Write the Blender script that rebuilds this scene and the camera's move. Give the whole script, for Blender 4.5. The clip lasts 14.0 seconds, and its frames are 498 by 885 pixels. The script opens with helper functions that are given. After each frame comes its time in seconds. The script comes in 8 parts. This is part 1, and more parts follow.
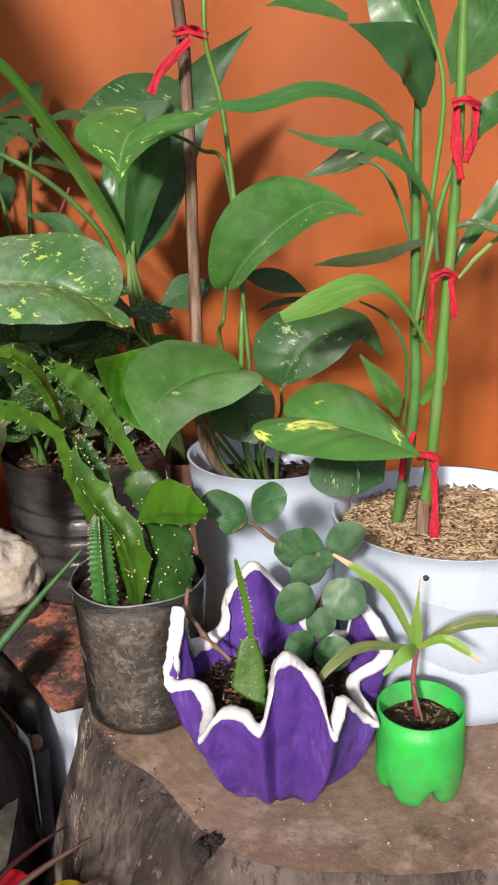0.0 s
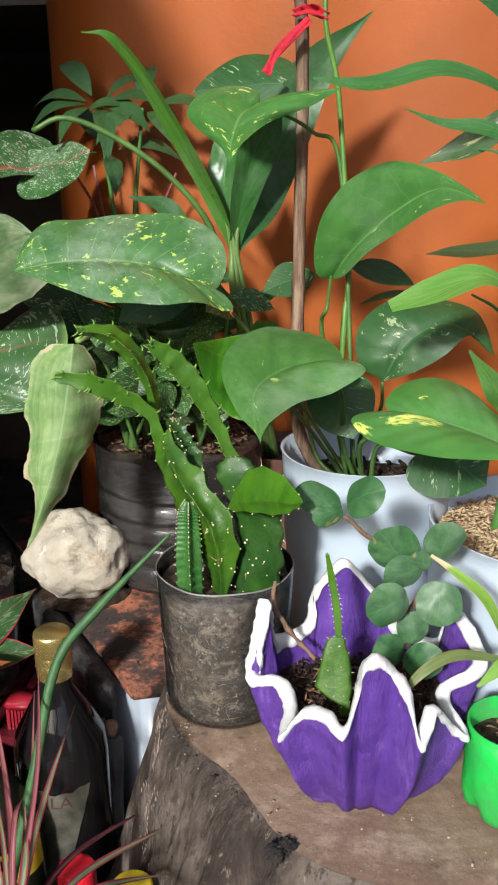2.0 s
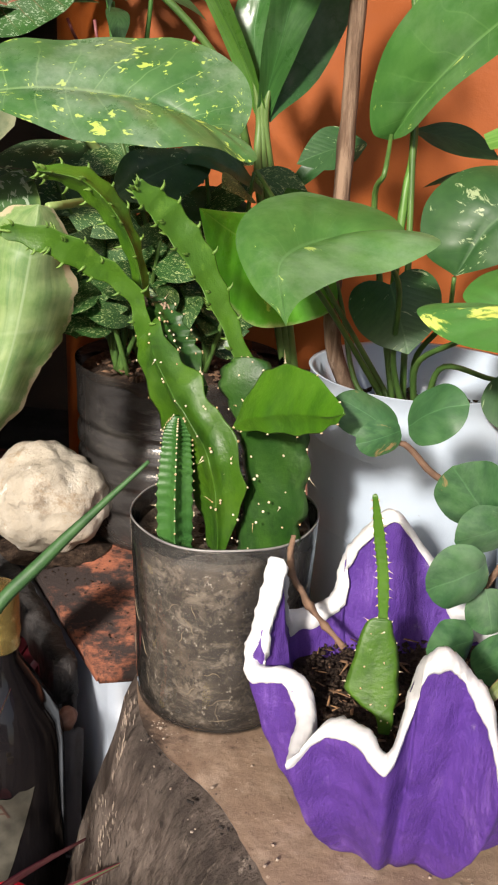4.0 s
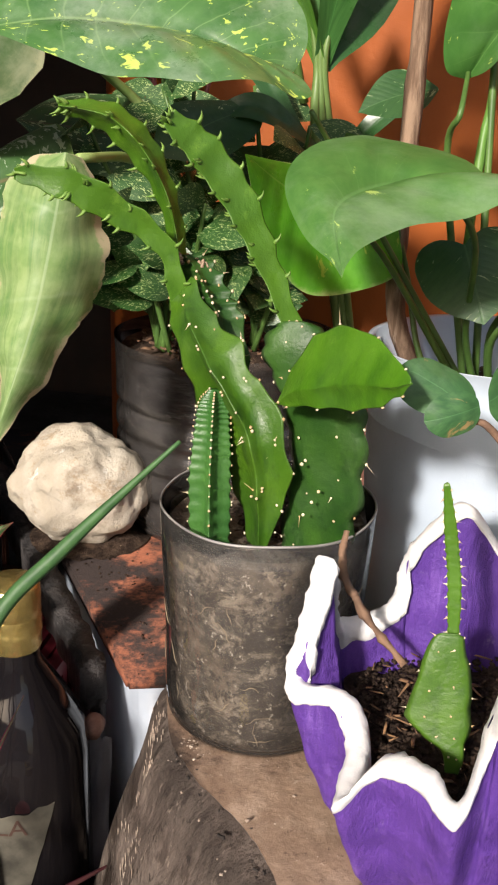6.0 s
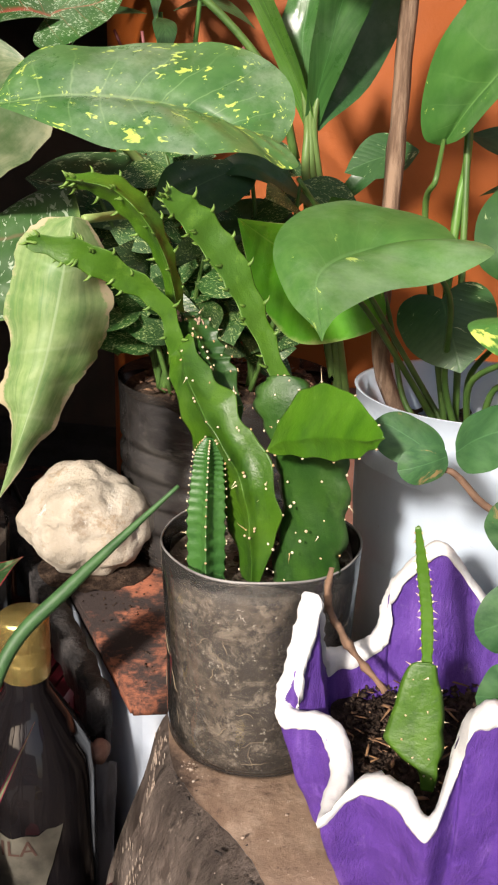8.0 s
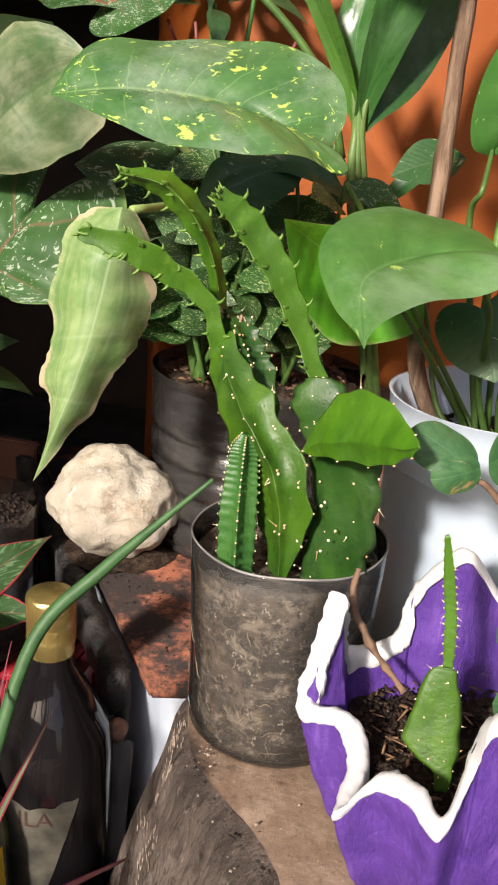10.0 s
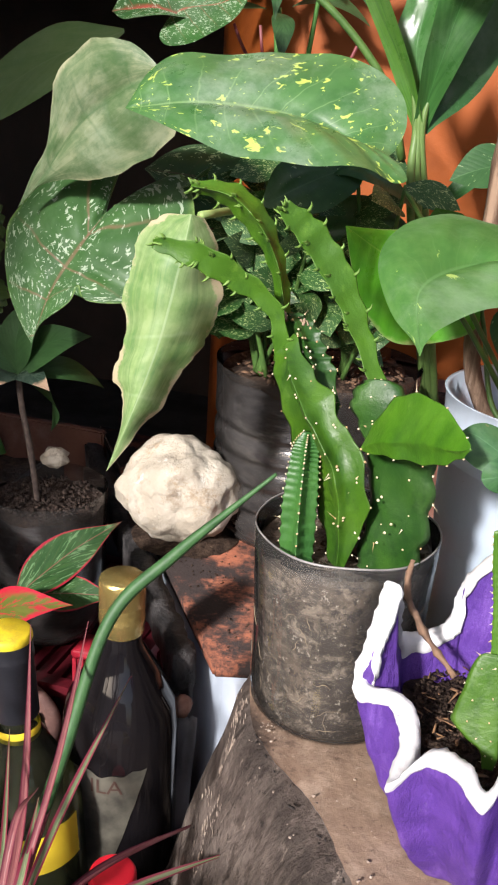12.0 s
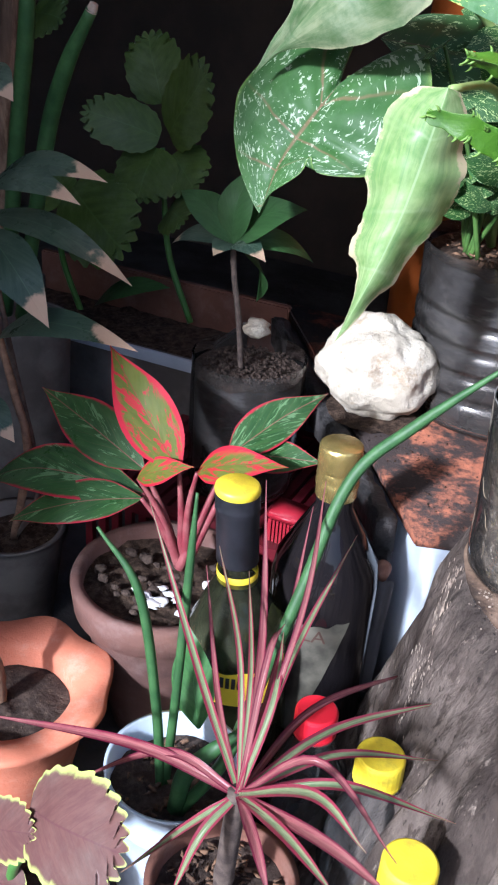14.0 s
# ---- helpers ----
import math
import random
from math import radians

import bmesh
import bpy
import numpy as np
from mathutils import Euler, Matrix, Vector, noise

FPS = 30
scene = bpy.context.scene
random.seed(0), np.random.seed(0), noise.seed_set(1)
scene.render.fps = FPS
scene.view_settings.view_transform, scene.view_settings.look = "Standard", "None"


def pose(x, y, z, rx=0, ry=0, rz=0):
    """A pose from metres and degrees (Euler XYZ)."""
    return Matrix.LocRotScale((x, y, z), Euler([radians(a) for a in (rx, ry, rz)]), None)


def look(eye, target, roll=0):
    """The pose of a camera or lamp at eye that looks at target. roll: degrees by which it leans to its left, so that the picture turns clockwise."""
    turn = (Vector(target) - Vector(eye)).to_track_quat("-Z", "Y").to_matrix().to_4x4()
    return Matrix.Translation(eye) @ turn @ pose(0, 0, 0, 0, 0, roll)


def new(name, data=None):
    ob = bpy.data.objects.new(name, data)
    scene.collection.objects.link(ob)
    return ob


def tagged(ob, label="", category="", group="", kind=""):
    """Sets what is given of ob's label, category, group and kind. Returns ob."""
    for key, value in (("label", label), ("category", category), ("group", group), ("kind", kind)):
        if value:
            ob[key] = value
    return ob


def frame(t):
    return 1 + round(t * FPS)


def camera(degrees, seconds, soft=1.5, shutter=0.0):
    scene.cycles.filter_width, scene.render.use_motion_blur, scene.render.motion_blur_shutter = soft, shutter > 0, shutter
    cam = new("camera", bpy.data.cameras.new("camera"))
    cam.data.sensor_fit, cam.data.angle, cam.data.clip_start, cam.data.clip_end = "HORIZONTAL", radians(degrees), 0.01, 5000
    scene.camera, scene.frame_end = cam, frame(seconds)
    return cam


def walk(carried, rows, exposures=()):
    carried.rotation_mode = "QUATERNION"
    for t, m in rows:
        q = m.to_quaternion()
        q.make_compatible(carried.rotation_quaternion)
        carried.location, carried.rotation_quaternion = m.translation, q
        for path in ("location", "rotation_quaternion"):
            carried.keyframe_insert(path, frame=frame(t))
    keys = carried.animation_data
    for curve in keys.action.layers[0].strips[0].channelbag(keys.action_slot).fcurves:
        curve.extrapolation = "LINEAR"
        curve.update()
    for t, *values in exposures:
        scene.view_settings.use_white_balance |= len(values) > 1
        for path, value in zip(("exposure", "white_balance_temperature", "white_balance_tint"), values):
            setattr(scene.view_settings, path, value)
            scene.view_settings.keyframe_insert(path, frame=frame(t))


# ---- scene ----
cam = camera(30.2, 14.0, 2.1)
PATH = [
    (0, (0.0306, 0.0172, 0.7388), (-0.0051, 1.9079, 0.0875), -2.34),
    (0.5, (0.0337, 0.0221, 0.7328), (-0.0076, 1.8913, 0.0224), -1.34),
    (1, (0.0308, 0.0262, 0.7278), (-0.1073, 1.9001, 0.0425), -1.05),
    (1.5, (0.0290, 0.0313, 0.7239), (-0.2554, 1.9031, 0.0793), -1.45),
    (2, (0.0211, 0.0336, 0.7219), (-0.1980, 1.9168, 0.0852), -0.75),
    (2.5, (0.0244, 0.0445, 0.7179), (-0.1753, 1.9343, 0.0945), -0.85),
    (3, (0.0157, 0.0848, 0.7029), (-0.2297, 1.9565, 0.0423), -0.35),
    (3.5, (0.0063, 0.1332, 0.6650), (-0.2006, 2.0172, 0.0266), 1.25),
    (4, (0.0014, 0.1994, 0.6221), (-0.2452, 2.0631, -0.0605), 2.35),
    (4.2, (0.0041, 0.2203, 0.6111), (-0.3312, 2.0638, -0.0885), 1.45),
    (6.3, (-0.0026, 0.2616, 0.5932), (-0.3710, 2.0987, -0.1064), 1.94),
    (6.5, (-0.0026, 0.2626, 0.5932), (-0.3772, 2.0942, -0.1175), 1.64),
    (7, (-0.0019, 0.2526, 0.5991), (-0.3410, 2.1009, -0.0854), 0.95),
    (9.3, (0.0211, 0.2218, 0.6241), (-0.4162, 2.0652, -0.0165), 2.24),
    (9.5, (0.0172, 0.2239, 0.6241), (-0.4032, 2.0671, -0.0286), 2.64),
    (10, (0.0031, 0.2224, 0.6231), (-0.4167, 2.0551, -0.0588), 4.34),
    (10.5, (-0.0010, 0.2195, 0.6251), (-0.4460, 2.0406, -0.0717), 4.14),
    (10.6, (-0.0000, 0.2185, 0.6251), (-0.4693, 2.0257, -0.0915), 4.34),
    (11, (0.0017, 0.2094, 0.6311), (-0.4674, 2.0226, -0.0705), 4.34),
    (11.5, (0.0065, 0.2022, 0.6371), (-0.4848, 2.0134, -0.0546), 3.74),
    (12, (0.0063, 0.1962, 0.6401), (-0.5268, 1.9828, -0.0837), 3.54),
    (12.5, (0.0006, 0.1764, 0.6510), (-0.6027, 1.9627, -0.0160), 3.04),
    (13, (-0.0177, 0.1660, 0.6500), (-0.6799, 1.8858, -0.1270), 3.43),
    (13.5, (-0.0388, 0.1616, 0.6400), (-0.7481, 1.7895, -0.2804), 3.53),
    (14, (-0.0514, 0.1450, 0.6370), (-0.7662, 1.7455, -0.3261), 4.42),
]
walk(cam, [(t, look(eye, target, roll)) for t, eye, target, roll in PATH], ((0, 0.28, 6450, 17), (2, 0.46, 6150, 8), (4, 0.57, 6750, 13), (9.5, 0.70, 6850, 15), (12, 0.80, 6250, 15), (14, 1.18, 5300, 14)))

# ---- world, sun, exposure ----
SUN_EL, SUN_AZ = 27.0, 195.0          # azimuth clockwise from north (+y)
world = bpy.data.worlds.new("sky")
scene.world = world
world.use_nodes = True
wn = world.node_tree.nodes
sky = wn.new("ShaderNodeTexSky")
sky.sky_type = "NISHITA"
sky.sun_disc = False
sky.sun_elevation = radians(SUN_EL)
sky.sun_rotation = radians(SUN_AZ)
sky.dust_density = 3.0
wn["Background"].inputs["Strength"].default_value = 0.12
world.node_tree.links.new(sky.outputs["Color"], wn["Background"].inputs["Color"])
sun_data = bpy.data.lights.new("sun", "SUN")
sun_data.energy = 4.4
sun_data.angle = radians(5.0)
sun_data.color = (1.0, 0.96, 0.9)
sun = new("sun", sun_data)
sun_way = Vector((math.sin(radians(SUN_AZ)) * math.cos(radians(SUN_EL)), math.cos(radians(SUN_AZ)) * math.cos(radians(SUN_EL)), math.sin(radians(SUN_EL))))
sun.matrix_world = look(sun_way * 5, (0, 0, 0))

# ---- mesh helpers ----
def thing(name, base, label, category, group=""):
    """A top-level empty at the base of a thing."""
    ob = new(name)
    ob.empty_display_size = 0.02
    ob.location = base
    return tagged(ob, label, category, group)


def part(name, bm, material, parent, label="", smooth=True):
    """Link a bmesh, built in world coordinates, as one mesh object under a thing or a part."""
    me = bpy.data.meshes.new(name)
    bm.to_mesh(me)
    bm.free()
    me.materials.append(material)
    if smooth:
        me.shade_smooth()
    ob = new(name, me)
    if parent is not None:
        ob.parent = parent
        if parent.type == "EMPTY":
            ob.matrix_parent_inverse = Matrix.Translation(-Vector(parent.location))
    if label:
        ob["label"] = label
    return ob


def structure(name, bm, material, label, smooth=False):
    return tagged(part(name, bm, material, None, smooth=smooth), label, kind="structure")


def spline(pts, n):
    """n points along a smooth curve through pts."""
    p = [Vector(q) for q in pts]
    if len(p) == 2:
        return [p[0].lerp(p[1], i / (n - 1)) for i in range(n)]
    p = [2 * p[0] - p[1]] + p + [2 * p[-1] - p[-2]]
    out = []
    for i in range(n):
        s = i / (n - 1) * (len(p) - 3)
        k = min(int(s), len(p) - 4)
        t = s - k
        a, b, c, d = p[k:k + 4]
        out.append(0.5 * ((2 * b) + (c - a) * t + (2 * a - 5 * b + 4 * c - d) * t * t + (3 * b - a - 3 * c + d) * t ** 3))
    return out


def ramp(values, s):
    """A value along an evenly spaced list, s from 0 to 1."""
    m = len(values) - 1
    k = min(int(s * m), m - 1)
    t = s * m - k
    b, c = values[k], values[k + 1]
    a, d = values[max(k - 1, 0)], values[min(k + 2, m)]
    v = 0.5 * (2 * b + (c - a) * t + (2 * a - 5 * b + 4 * c - d) * t * t + (3 * b - a - 3 * c + d) * t ** 3)
    return max(v, min(b, c) * 0.7)


def frames_along(p):
    """Tangent, side and normal at each point, turned as little as possible."""
    out = []
    side = None
    for i in range(len(p)):
        t = (p[min(i + 1, len(p) - 1)] - p[max(i - 1, 0)]).normalized()
        if side is None:
            side = t.cross(Vector((0, 1, 0.02)))
            side = side.normalized() if side.length > 0.05 else t.cross(Vector((1, 0, 0))).normalized()
        side = (side - side.dot(t) * t).normalized()
        out.append((t, side, t.cross(side)))
    return out


def skin(bm, rings, close_ends=True):
    n = len(rings[0])
    for a, b in zip(rings[:-1], rings[1:]):
        for i in range(n):
            bm.faces.new((a[i], a[(i + 1) % n], b[(i + 1) % n], b[i]))
    if close_ends:
        bm.faces.new(rings[0][::-1])
        bm.faces.new(rings[-1])


def tube(bm, pts, radii, n=14, seg=8, bumps=0.0, nodes=0):
    """A round stem through pts; nodes: how many swollen joints."""
    p = spline(pts, n)
    rings = []
    for i, (q, (t, s, m)) in enumerate(zip(p, frames_along(p))):
        f = i / (n - 1)
        r = ramp(radii, f)
        if nodes:
            r *= 1 + 0.28 * max(0.0, math.cos(f * nodes * 2 * math.pi)) ** 24
        ring = []
        for k in range(seg):
            a = 2 * math.pi * k / seg
            d = s * math.cos(a) + m * math.sin(a)
            ring.append(bm.verts.new(q + d * r * (1 + bumps * noise.noise(q * 160 + d * 2))))
        rings.append(ring)
    skin(bm, rings)
    return bm


def lathe(bm, profile, centre, seg=48, wobble=0.0, lean=(0, 0), seed=0.0, close=False):
    """Turn (radius, height) pairs round a vertical axis at centre; wobble and lean make it uneven."""
    rings = []
    for r, z in profile:
        ring = []
        for k in range(seg):
            a = 2 * math.pi * k / seg
            w = 1 + wobble * noise.noise(Vector((math.cos(a) * 1.5 + seed, math.sin(a) * 1.5, z * 12)))
            ring.append(bm.verts.new((centre[0] + lean[0] * z + r * w * math.cos(a), centre[1] + lean[1] * z + r * w * math.sin(a), centre[2] + z)))
        rings.append(ring)
    skin(bm, rings, close)
    return bm


def box(bm, lo, hi, bevel=0.0):
    vs = [bm.verts.new((x, y, z)) for x in (lo[0], hi[0]) for y in (lo[1], hi[1]) for z in (lo[2], hi[2])]
    fs = [bm.faces.new([vs[i] for i in q]) for q in ((0, 1, 3, 2), (4, 6, 7, 5), (0, 4, 5, 1), (2, 3, 7, 6), (0, 2, 6, 4), (1, 5, 7, 3))]
    if bevel:
        es = list({e for f in fs for e in f.edges})
        bmesh.ops.bevel(bm, geom=es, offset=bevel, segments=2, affect="EDGES")
    return bm


def obox(bm, centre, size, m):
    """A box of that size turned by the matrix m about its centre."""
    vs = [bm.verts.new(Vector(centre) + m @ Vector((sx * size[0] / 2, sy * size[1] / 2, sz * size[2] / 2))) for sx in (-1, 1) for sy in (-1, 1) for sz in (-1, 1)]
    for q in ((0, 1, 3, 2), (4, 6, 7, 5), (0, 4, 5, 1), (2, 3, 7, 6), (0, 2, 6, 4), (1, 5, 7, 3)):
        bm.faces.new([vs[i] for i in q])


def disc(bm, centre, r, rough=0.003, rings=9, seg=36, scale=60, dome=0.0):
    """An uneven round bed of soil."""
    mid = bm.verts.new(Vector(centre) + Vector((0, 0, dome)))
    last = None
    for j in range(1, rings + 1):
        q = r * j / rings
        ring = []
        for k in range(seg):
            a = 2 * math.pi * k / seg
            p = Vector((centre[0] + q * math.cos(a), centre[1] + q * math.sin(a), centre[2] + dome * (1 - (j / rings) ** 2)))
            p.z += rough * (noise.noise(p * scale) + 0.6 * noise.noise(p * scale * 2.7))
            ring.append(bm.verts.new(p))
        for k in range(seg):
            if last is None:
                bm.faces.new((mid, ring[k], ring[(k + 1) % seg]))
            else:
                bm.faces.new((last[k], ring[k], ring[(k + 1) % seg], last[(k + 1) % seg]))
        last = ring
    return bm


def crumbs(bm, centre, r, count, size, flat=0.5, long=1.0, rnd=None, lift=0.001):
    """Loose bits lying in a round bed."""
    for _ in range(count):
        a, q = rnd.uniform(0, 2 * math.pi), r * math.sqrt(rnd.random())
        s = size * rnd.uniform(0.5, 1.3)
        m = Euler((rnd.uniform(-0.5, 0.5), rnd.uniform(-0.5, 0.5), rnd.uniform(0, 6.3))).to_matrix()
        first = len(bm.verts)
        obox(bm, (centre[0] + q * math.cos(a), centre[1] + q * math.sin(a), centre[2] + lift + rnd.uniform(0, size * 0.4)), (s * long * rnd.uniform(0.5, 1.2), s * rnd.uniform(0.5, 1.2), s * flat), m)
        bm.verts.ensure_lookup_table()
        for v in bm.verts[first:]:
            v.co += m @ Vector((rnd.uniform(-0.28, 0.28) * s * long, rnd.uniform(-0.3, 0.3) * s, rnd.uniform(-0.25, 0.25) * s * flat))
    return bm


HEART = ((0, 0), (-.09, .09), (-.16, .24), (-.1, .4), (.08, .49), (.3, .5), (.55, .44), (.78, .28), (.92, .1), (1, 0))
FULL = ((0, 0), (-.05, .12), (-.06, .3), (.06, .45), (.25, .5), (.5, .5), (.72, .42), (.88, .24), (.96, .09), (1, 0))
BROAD = ((0, 0), (-.16, .08), (-.32, .2), (-.3, .38), (-.08, .49), (.22, .5), (.48, .43), (.7, .3), (.85, .14), (.94, .04), (1, 0))
OVATE = ((0, .02), (.02, .2), (.1, .4), (.25, .5), (.45, .46), (.65, .32), (.82, .16), (.93, .06), (1, 0))
POINTED = ((0, .03), (.06, .17), (.2, .41), (.37, .5), (.56, .44), (.75, .25), (.88, .1), (.95, .035), (1, 0))
LANCE = ((0, .03), (.08, .16), (.25, .4), (.45, .5), (.65, .44), (.85, .22), (.95, .07), (1, 0))
STRAP = ((0, .3), (.1, .4), (.35, .5), (.65, .45), (.88, .22), (1, 0))
ROUND = ((0, .03), (.02, .2), (.16, .41), (.45, .5), (.75, .45), (.94, .24), (1, 0))
DRIP = ((0, .05), (.03, .25), (.12, .46), (.28, .5), (.42, .46), (.55, .37), (.68, .24), (.8, .11), (.92, .05), (1, 0))
DROP = ((0, 0), (-.08, .1), (-.14, .26), (-.08, .42), (.1, .5), (.3, .5), (.5, .42), (.66, .29), (.8, .15), (.91, .05), (1, 0))
WIDEST = {}
ARROW = ((0, 0), (-.12, .06), (-.26, .16), (-.28, .3), (-.1, .46), (.12, .5), (.4, .42), (.7, .24), (.92, .06), (1, 0))


WIDEST.update({HEART: 0.22, LANCE: 0.45, STRAP: 0.35, ROUND: 0.45, ARROW: 0.12, DRIP: 0.28, BROAD: 0.1, OVATE: 0.25, FULL: 0.35, DROP: 0.12})


def leaf(plant, base, tip, width, material, shape=HEART, up=(0, -0.5, 1), arch=0.0, fold=0.0, curl=0.0, wave=0.0, teeth=0, sag=0.0, name="leaf", label="", ruffle=0.0, ragged=0.04, n=26, across=6, left=1.0, right=1.0, sides=None):
    """A leaf blade from its base to its tip. arch bends the midrib up, sag pulls the tip half down, fold lifts both
    halves to a V, curl bends the margins down, wave and ruffle buckle the blade, teeth scallop the margin; left and right scale the halves. sides: where the
    margins lie at the widest place, which then sets width and tilt."""
    base, tip = Vector(base), Vector(tip)
    ax = tip - base
    size = ax.length
    ax.normalize()
    nz = Vector(up)
    nz = (nz - nz.dot(ax) * ax).normalized()
    ay = nz.cross(ax)
    half = [ay * (width / 2), -ay * (width / 2)]
    if sides:
        mid = base + ax * size * WIDEST[shape]
        half = [Vector(q) - mid for q in sides]
        width = half[0].length + half[1].length
        nz = ax.cross(half[0] - half[1]).normalized()
        if nz.dot(Vector(up)) < 0:
            nz = -nz
    bm = bmesh.new()
    uv = bm.loops.layers.uv.new("UVMap")
    rim = bm.loops.layers.uv.new("rim")
    edge = spline([(x, y, 0) for x, y in shape], n)
    seed = base * 31
    grid = {}
    uvs = {}

    def place(x, y):
        xl = x * size
        z = arch * size * 4 * x * (1 - x) - sag * size * max(0, x - 0.35) ** 2 + fold * abs(y) * width - curl * width * (abs(y) * 2) ** 2 * 0.5
        z += wave * width * noise.noise(Vector((x * 2.6, y * 2.2 * width / size, 0)) + seed)
        z += ruffle * width * (abs(y) * 2) ** 2 * math.sin(x * 21 + (2 if y > 0 else 0) + seed.x)
        return base + ax * xl + half[0 if y > 0 else 1] * (abs(y) * 2) + nz * z

    for sgn in (1, -1):
        for i, e in enumerate(edge):
            foot = min(max(e.x * 0.97, 0), 1)
            k_out = 1.0 + (0.10 * abs(math.sin(i / (n - 1) * math.pi * teeth)) if teeth else 0)
            for j in range(across + 1):
                f = j / across
                rag = 1 + ragged * f * (noise.noise(Vector((i * 0.13, sgn * 3, seed.y))) + 0.35 * noise.noise(Vector((i * 0.45, sgn * 7, seed.x))))
                x, y = foot + (e.x * (k_out if e.x > 0.4 else 1) - foot) * f, sgn * e.y * f * k_out * rag * (left if sgn > 0 else right)
                key = (i, sgn * j) if j else (i, 0)
                if key not in grid:
                    v = bm.verts.new(place(x, y))
                    grid[key] = v
                    uvs[v] = ((x, 0.5 + y), (x, f))
    for sgn in (1, -1):
        for i in range(n - 1):
            for j in range(across):
                q = [grid[(i, sgn * j)], grid[(i, sgn * (j + 1))], grid[(i + 1, sgn * (j + 1))], grid[(i + 1, sgn * j)]]
                f = bm.faces.new(q if sgn < 0 else q[::-1])
                for l in f.loops:
                    l[uv].uv, l[rim].uv = uvs[l.vert]
    bmesh.ops.remove_doubles(bm, verts=bm.verts, dist=0.00005)
    return part(name, bm, material, plant, label)


def blade(plant, rib, left, right, material, bow=0.12, wave=0.03, quilt=0.02, up=(0, -0.7, 0.7), n=46, across=9, fray=0.0, sharp=0.0, name="leaf", label=""):
    """A broad leaf stretched from its curved midrib to two margins, all running from the stalk to the tip. bow swells each
    half, quilt raises the flesh between the side veins, wave buckles it, fray nibbles the margin."""
    rib, lm, rm = spline(rib, n), spline(left, n), spline(right, n)
    face = Vector(up).normalized()
    bm = bmesh.new()
    uv = bm.loops.layers.uv.new("UVMap")
    rim = bm.loops.layers.uv.new("rim")
    seed = rib[0] * 37
    grid, uvs = {}, {}
    for sgn, margin in ((1, lm), (-1, rm)):
        for i in range(n):
            r = i / (n - 1)
            w = margin[i] - rib[i]
            t = rib[min(i + 1, n - 1)] - rib[max(i - 1, 0)]
            m = w.cross(t)
            m = m.normalized() if m.length > 1e-9 else face
            if m.dot(face) < 0:
                m = -m
            m = (m + face * 0.6).normalized()
            for j in range(across + 1):
                f = j / across
                key = (i, sgn * j)
                if key in grid:
                    continue
                nib = 1 + fray * f ** 3 * (noise.noise(Vector((i * 0.33, sgn * 4.0, seed.y))) + 0.5 * noise.noise(Vector((i * 1.1, sgn * 9.0, seed.x))))
                p = rib[i] + w * f * nib
                lift = bow * math.sin(min(1.0, f ** (0.7 - sharp)) * math.pi) * w.length
                lift += quilt * w.length * abs(math.sin(r * 10 * math.pi)) * math.sin(f * math.pi)
                lift += wave * w.length * f * noise.noise(p * 34 + seed)
                v = bm.verts.new(p + m * lift)
                grid[key] = v
                uvs[v] = ((r + 0.4 * f, 0.5 + sgn * 0.5 * f), (r, f))
    for sgn in (1, -1):
        for i in range(n - 1):
            for j in range(across):
                q = [grid[(i, sgn * j)], grid[(i, sgn * (j + 1))], grid[(i + 1, sgn * (j + 1))], grid[(i + 1, sgn * j)]]
                fc = bm.faces.new(q if sgn < 0 else q[::-1])
                for l in fc.loops:
                    l[uv].uv, l[rim].uv = uvs[l.vert]
    bmesh.ops.remove_doubles(bm, verts=bm.verts, dist=0.00004)
    return part(name, bm, material, plant, label)


def ribbon(plant, pts, widths, material, up=(0, -0.8, 0.6), fold=0.12, name="leaf", n=22, twist=0.0, label=""):
    """A long strap leaf that follows a curve, gutter-shaped across."""
    p = spline(pts, n)
    bm = bmesh.new()
    uv = bm.loops.layers.uv.new("UVMap")
    rim = bm.loops.layers.uv.new("rim")
    rows = []
    for i, q in enumerate(p):
        f = i / (n - 1)
        t = (p[min(i + 1, n - 1)] - p[max(i - 1, 0)]).normalized()
        m = Vector(up)
        m = (m - m.dot(t) * t).normalized()
        s = m.cross(t)
        a = twist * f
        s, m = s * math.cos(a) + m * math.sin(a), m * math.cos(a) - s * math.sin(a)
        w = ramp(widths, f)
        rows.append([(bm.verts.new(q + s * w * v / 2 + m * (fold * w * (abs(v) - 0.5) + 0.10 * w * noise.noise(Vector((f * 5, v * 1.5, p[0].x * 40)))) ), f, 0.5 + v / 2) for v in (-1, -0.6, -0.25, 0, 0.25, 0.6, 1)])
    for a, b in zip(rows[:-1], rows[1:]):
        for k in range(6):
            q = (a[k], a[k + 1], b[k + 1], b[k])
            fc = bm.faces.new([c[0] for c in q])
            for l, c in zip(fc.loops, q):
                l[uv].uv, l[rim].uv = (c[1], c[2]), (c[1], abs(c[2] - 0.5) * 2)
    return part(name, bm, material, plant, label)


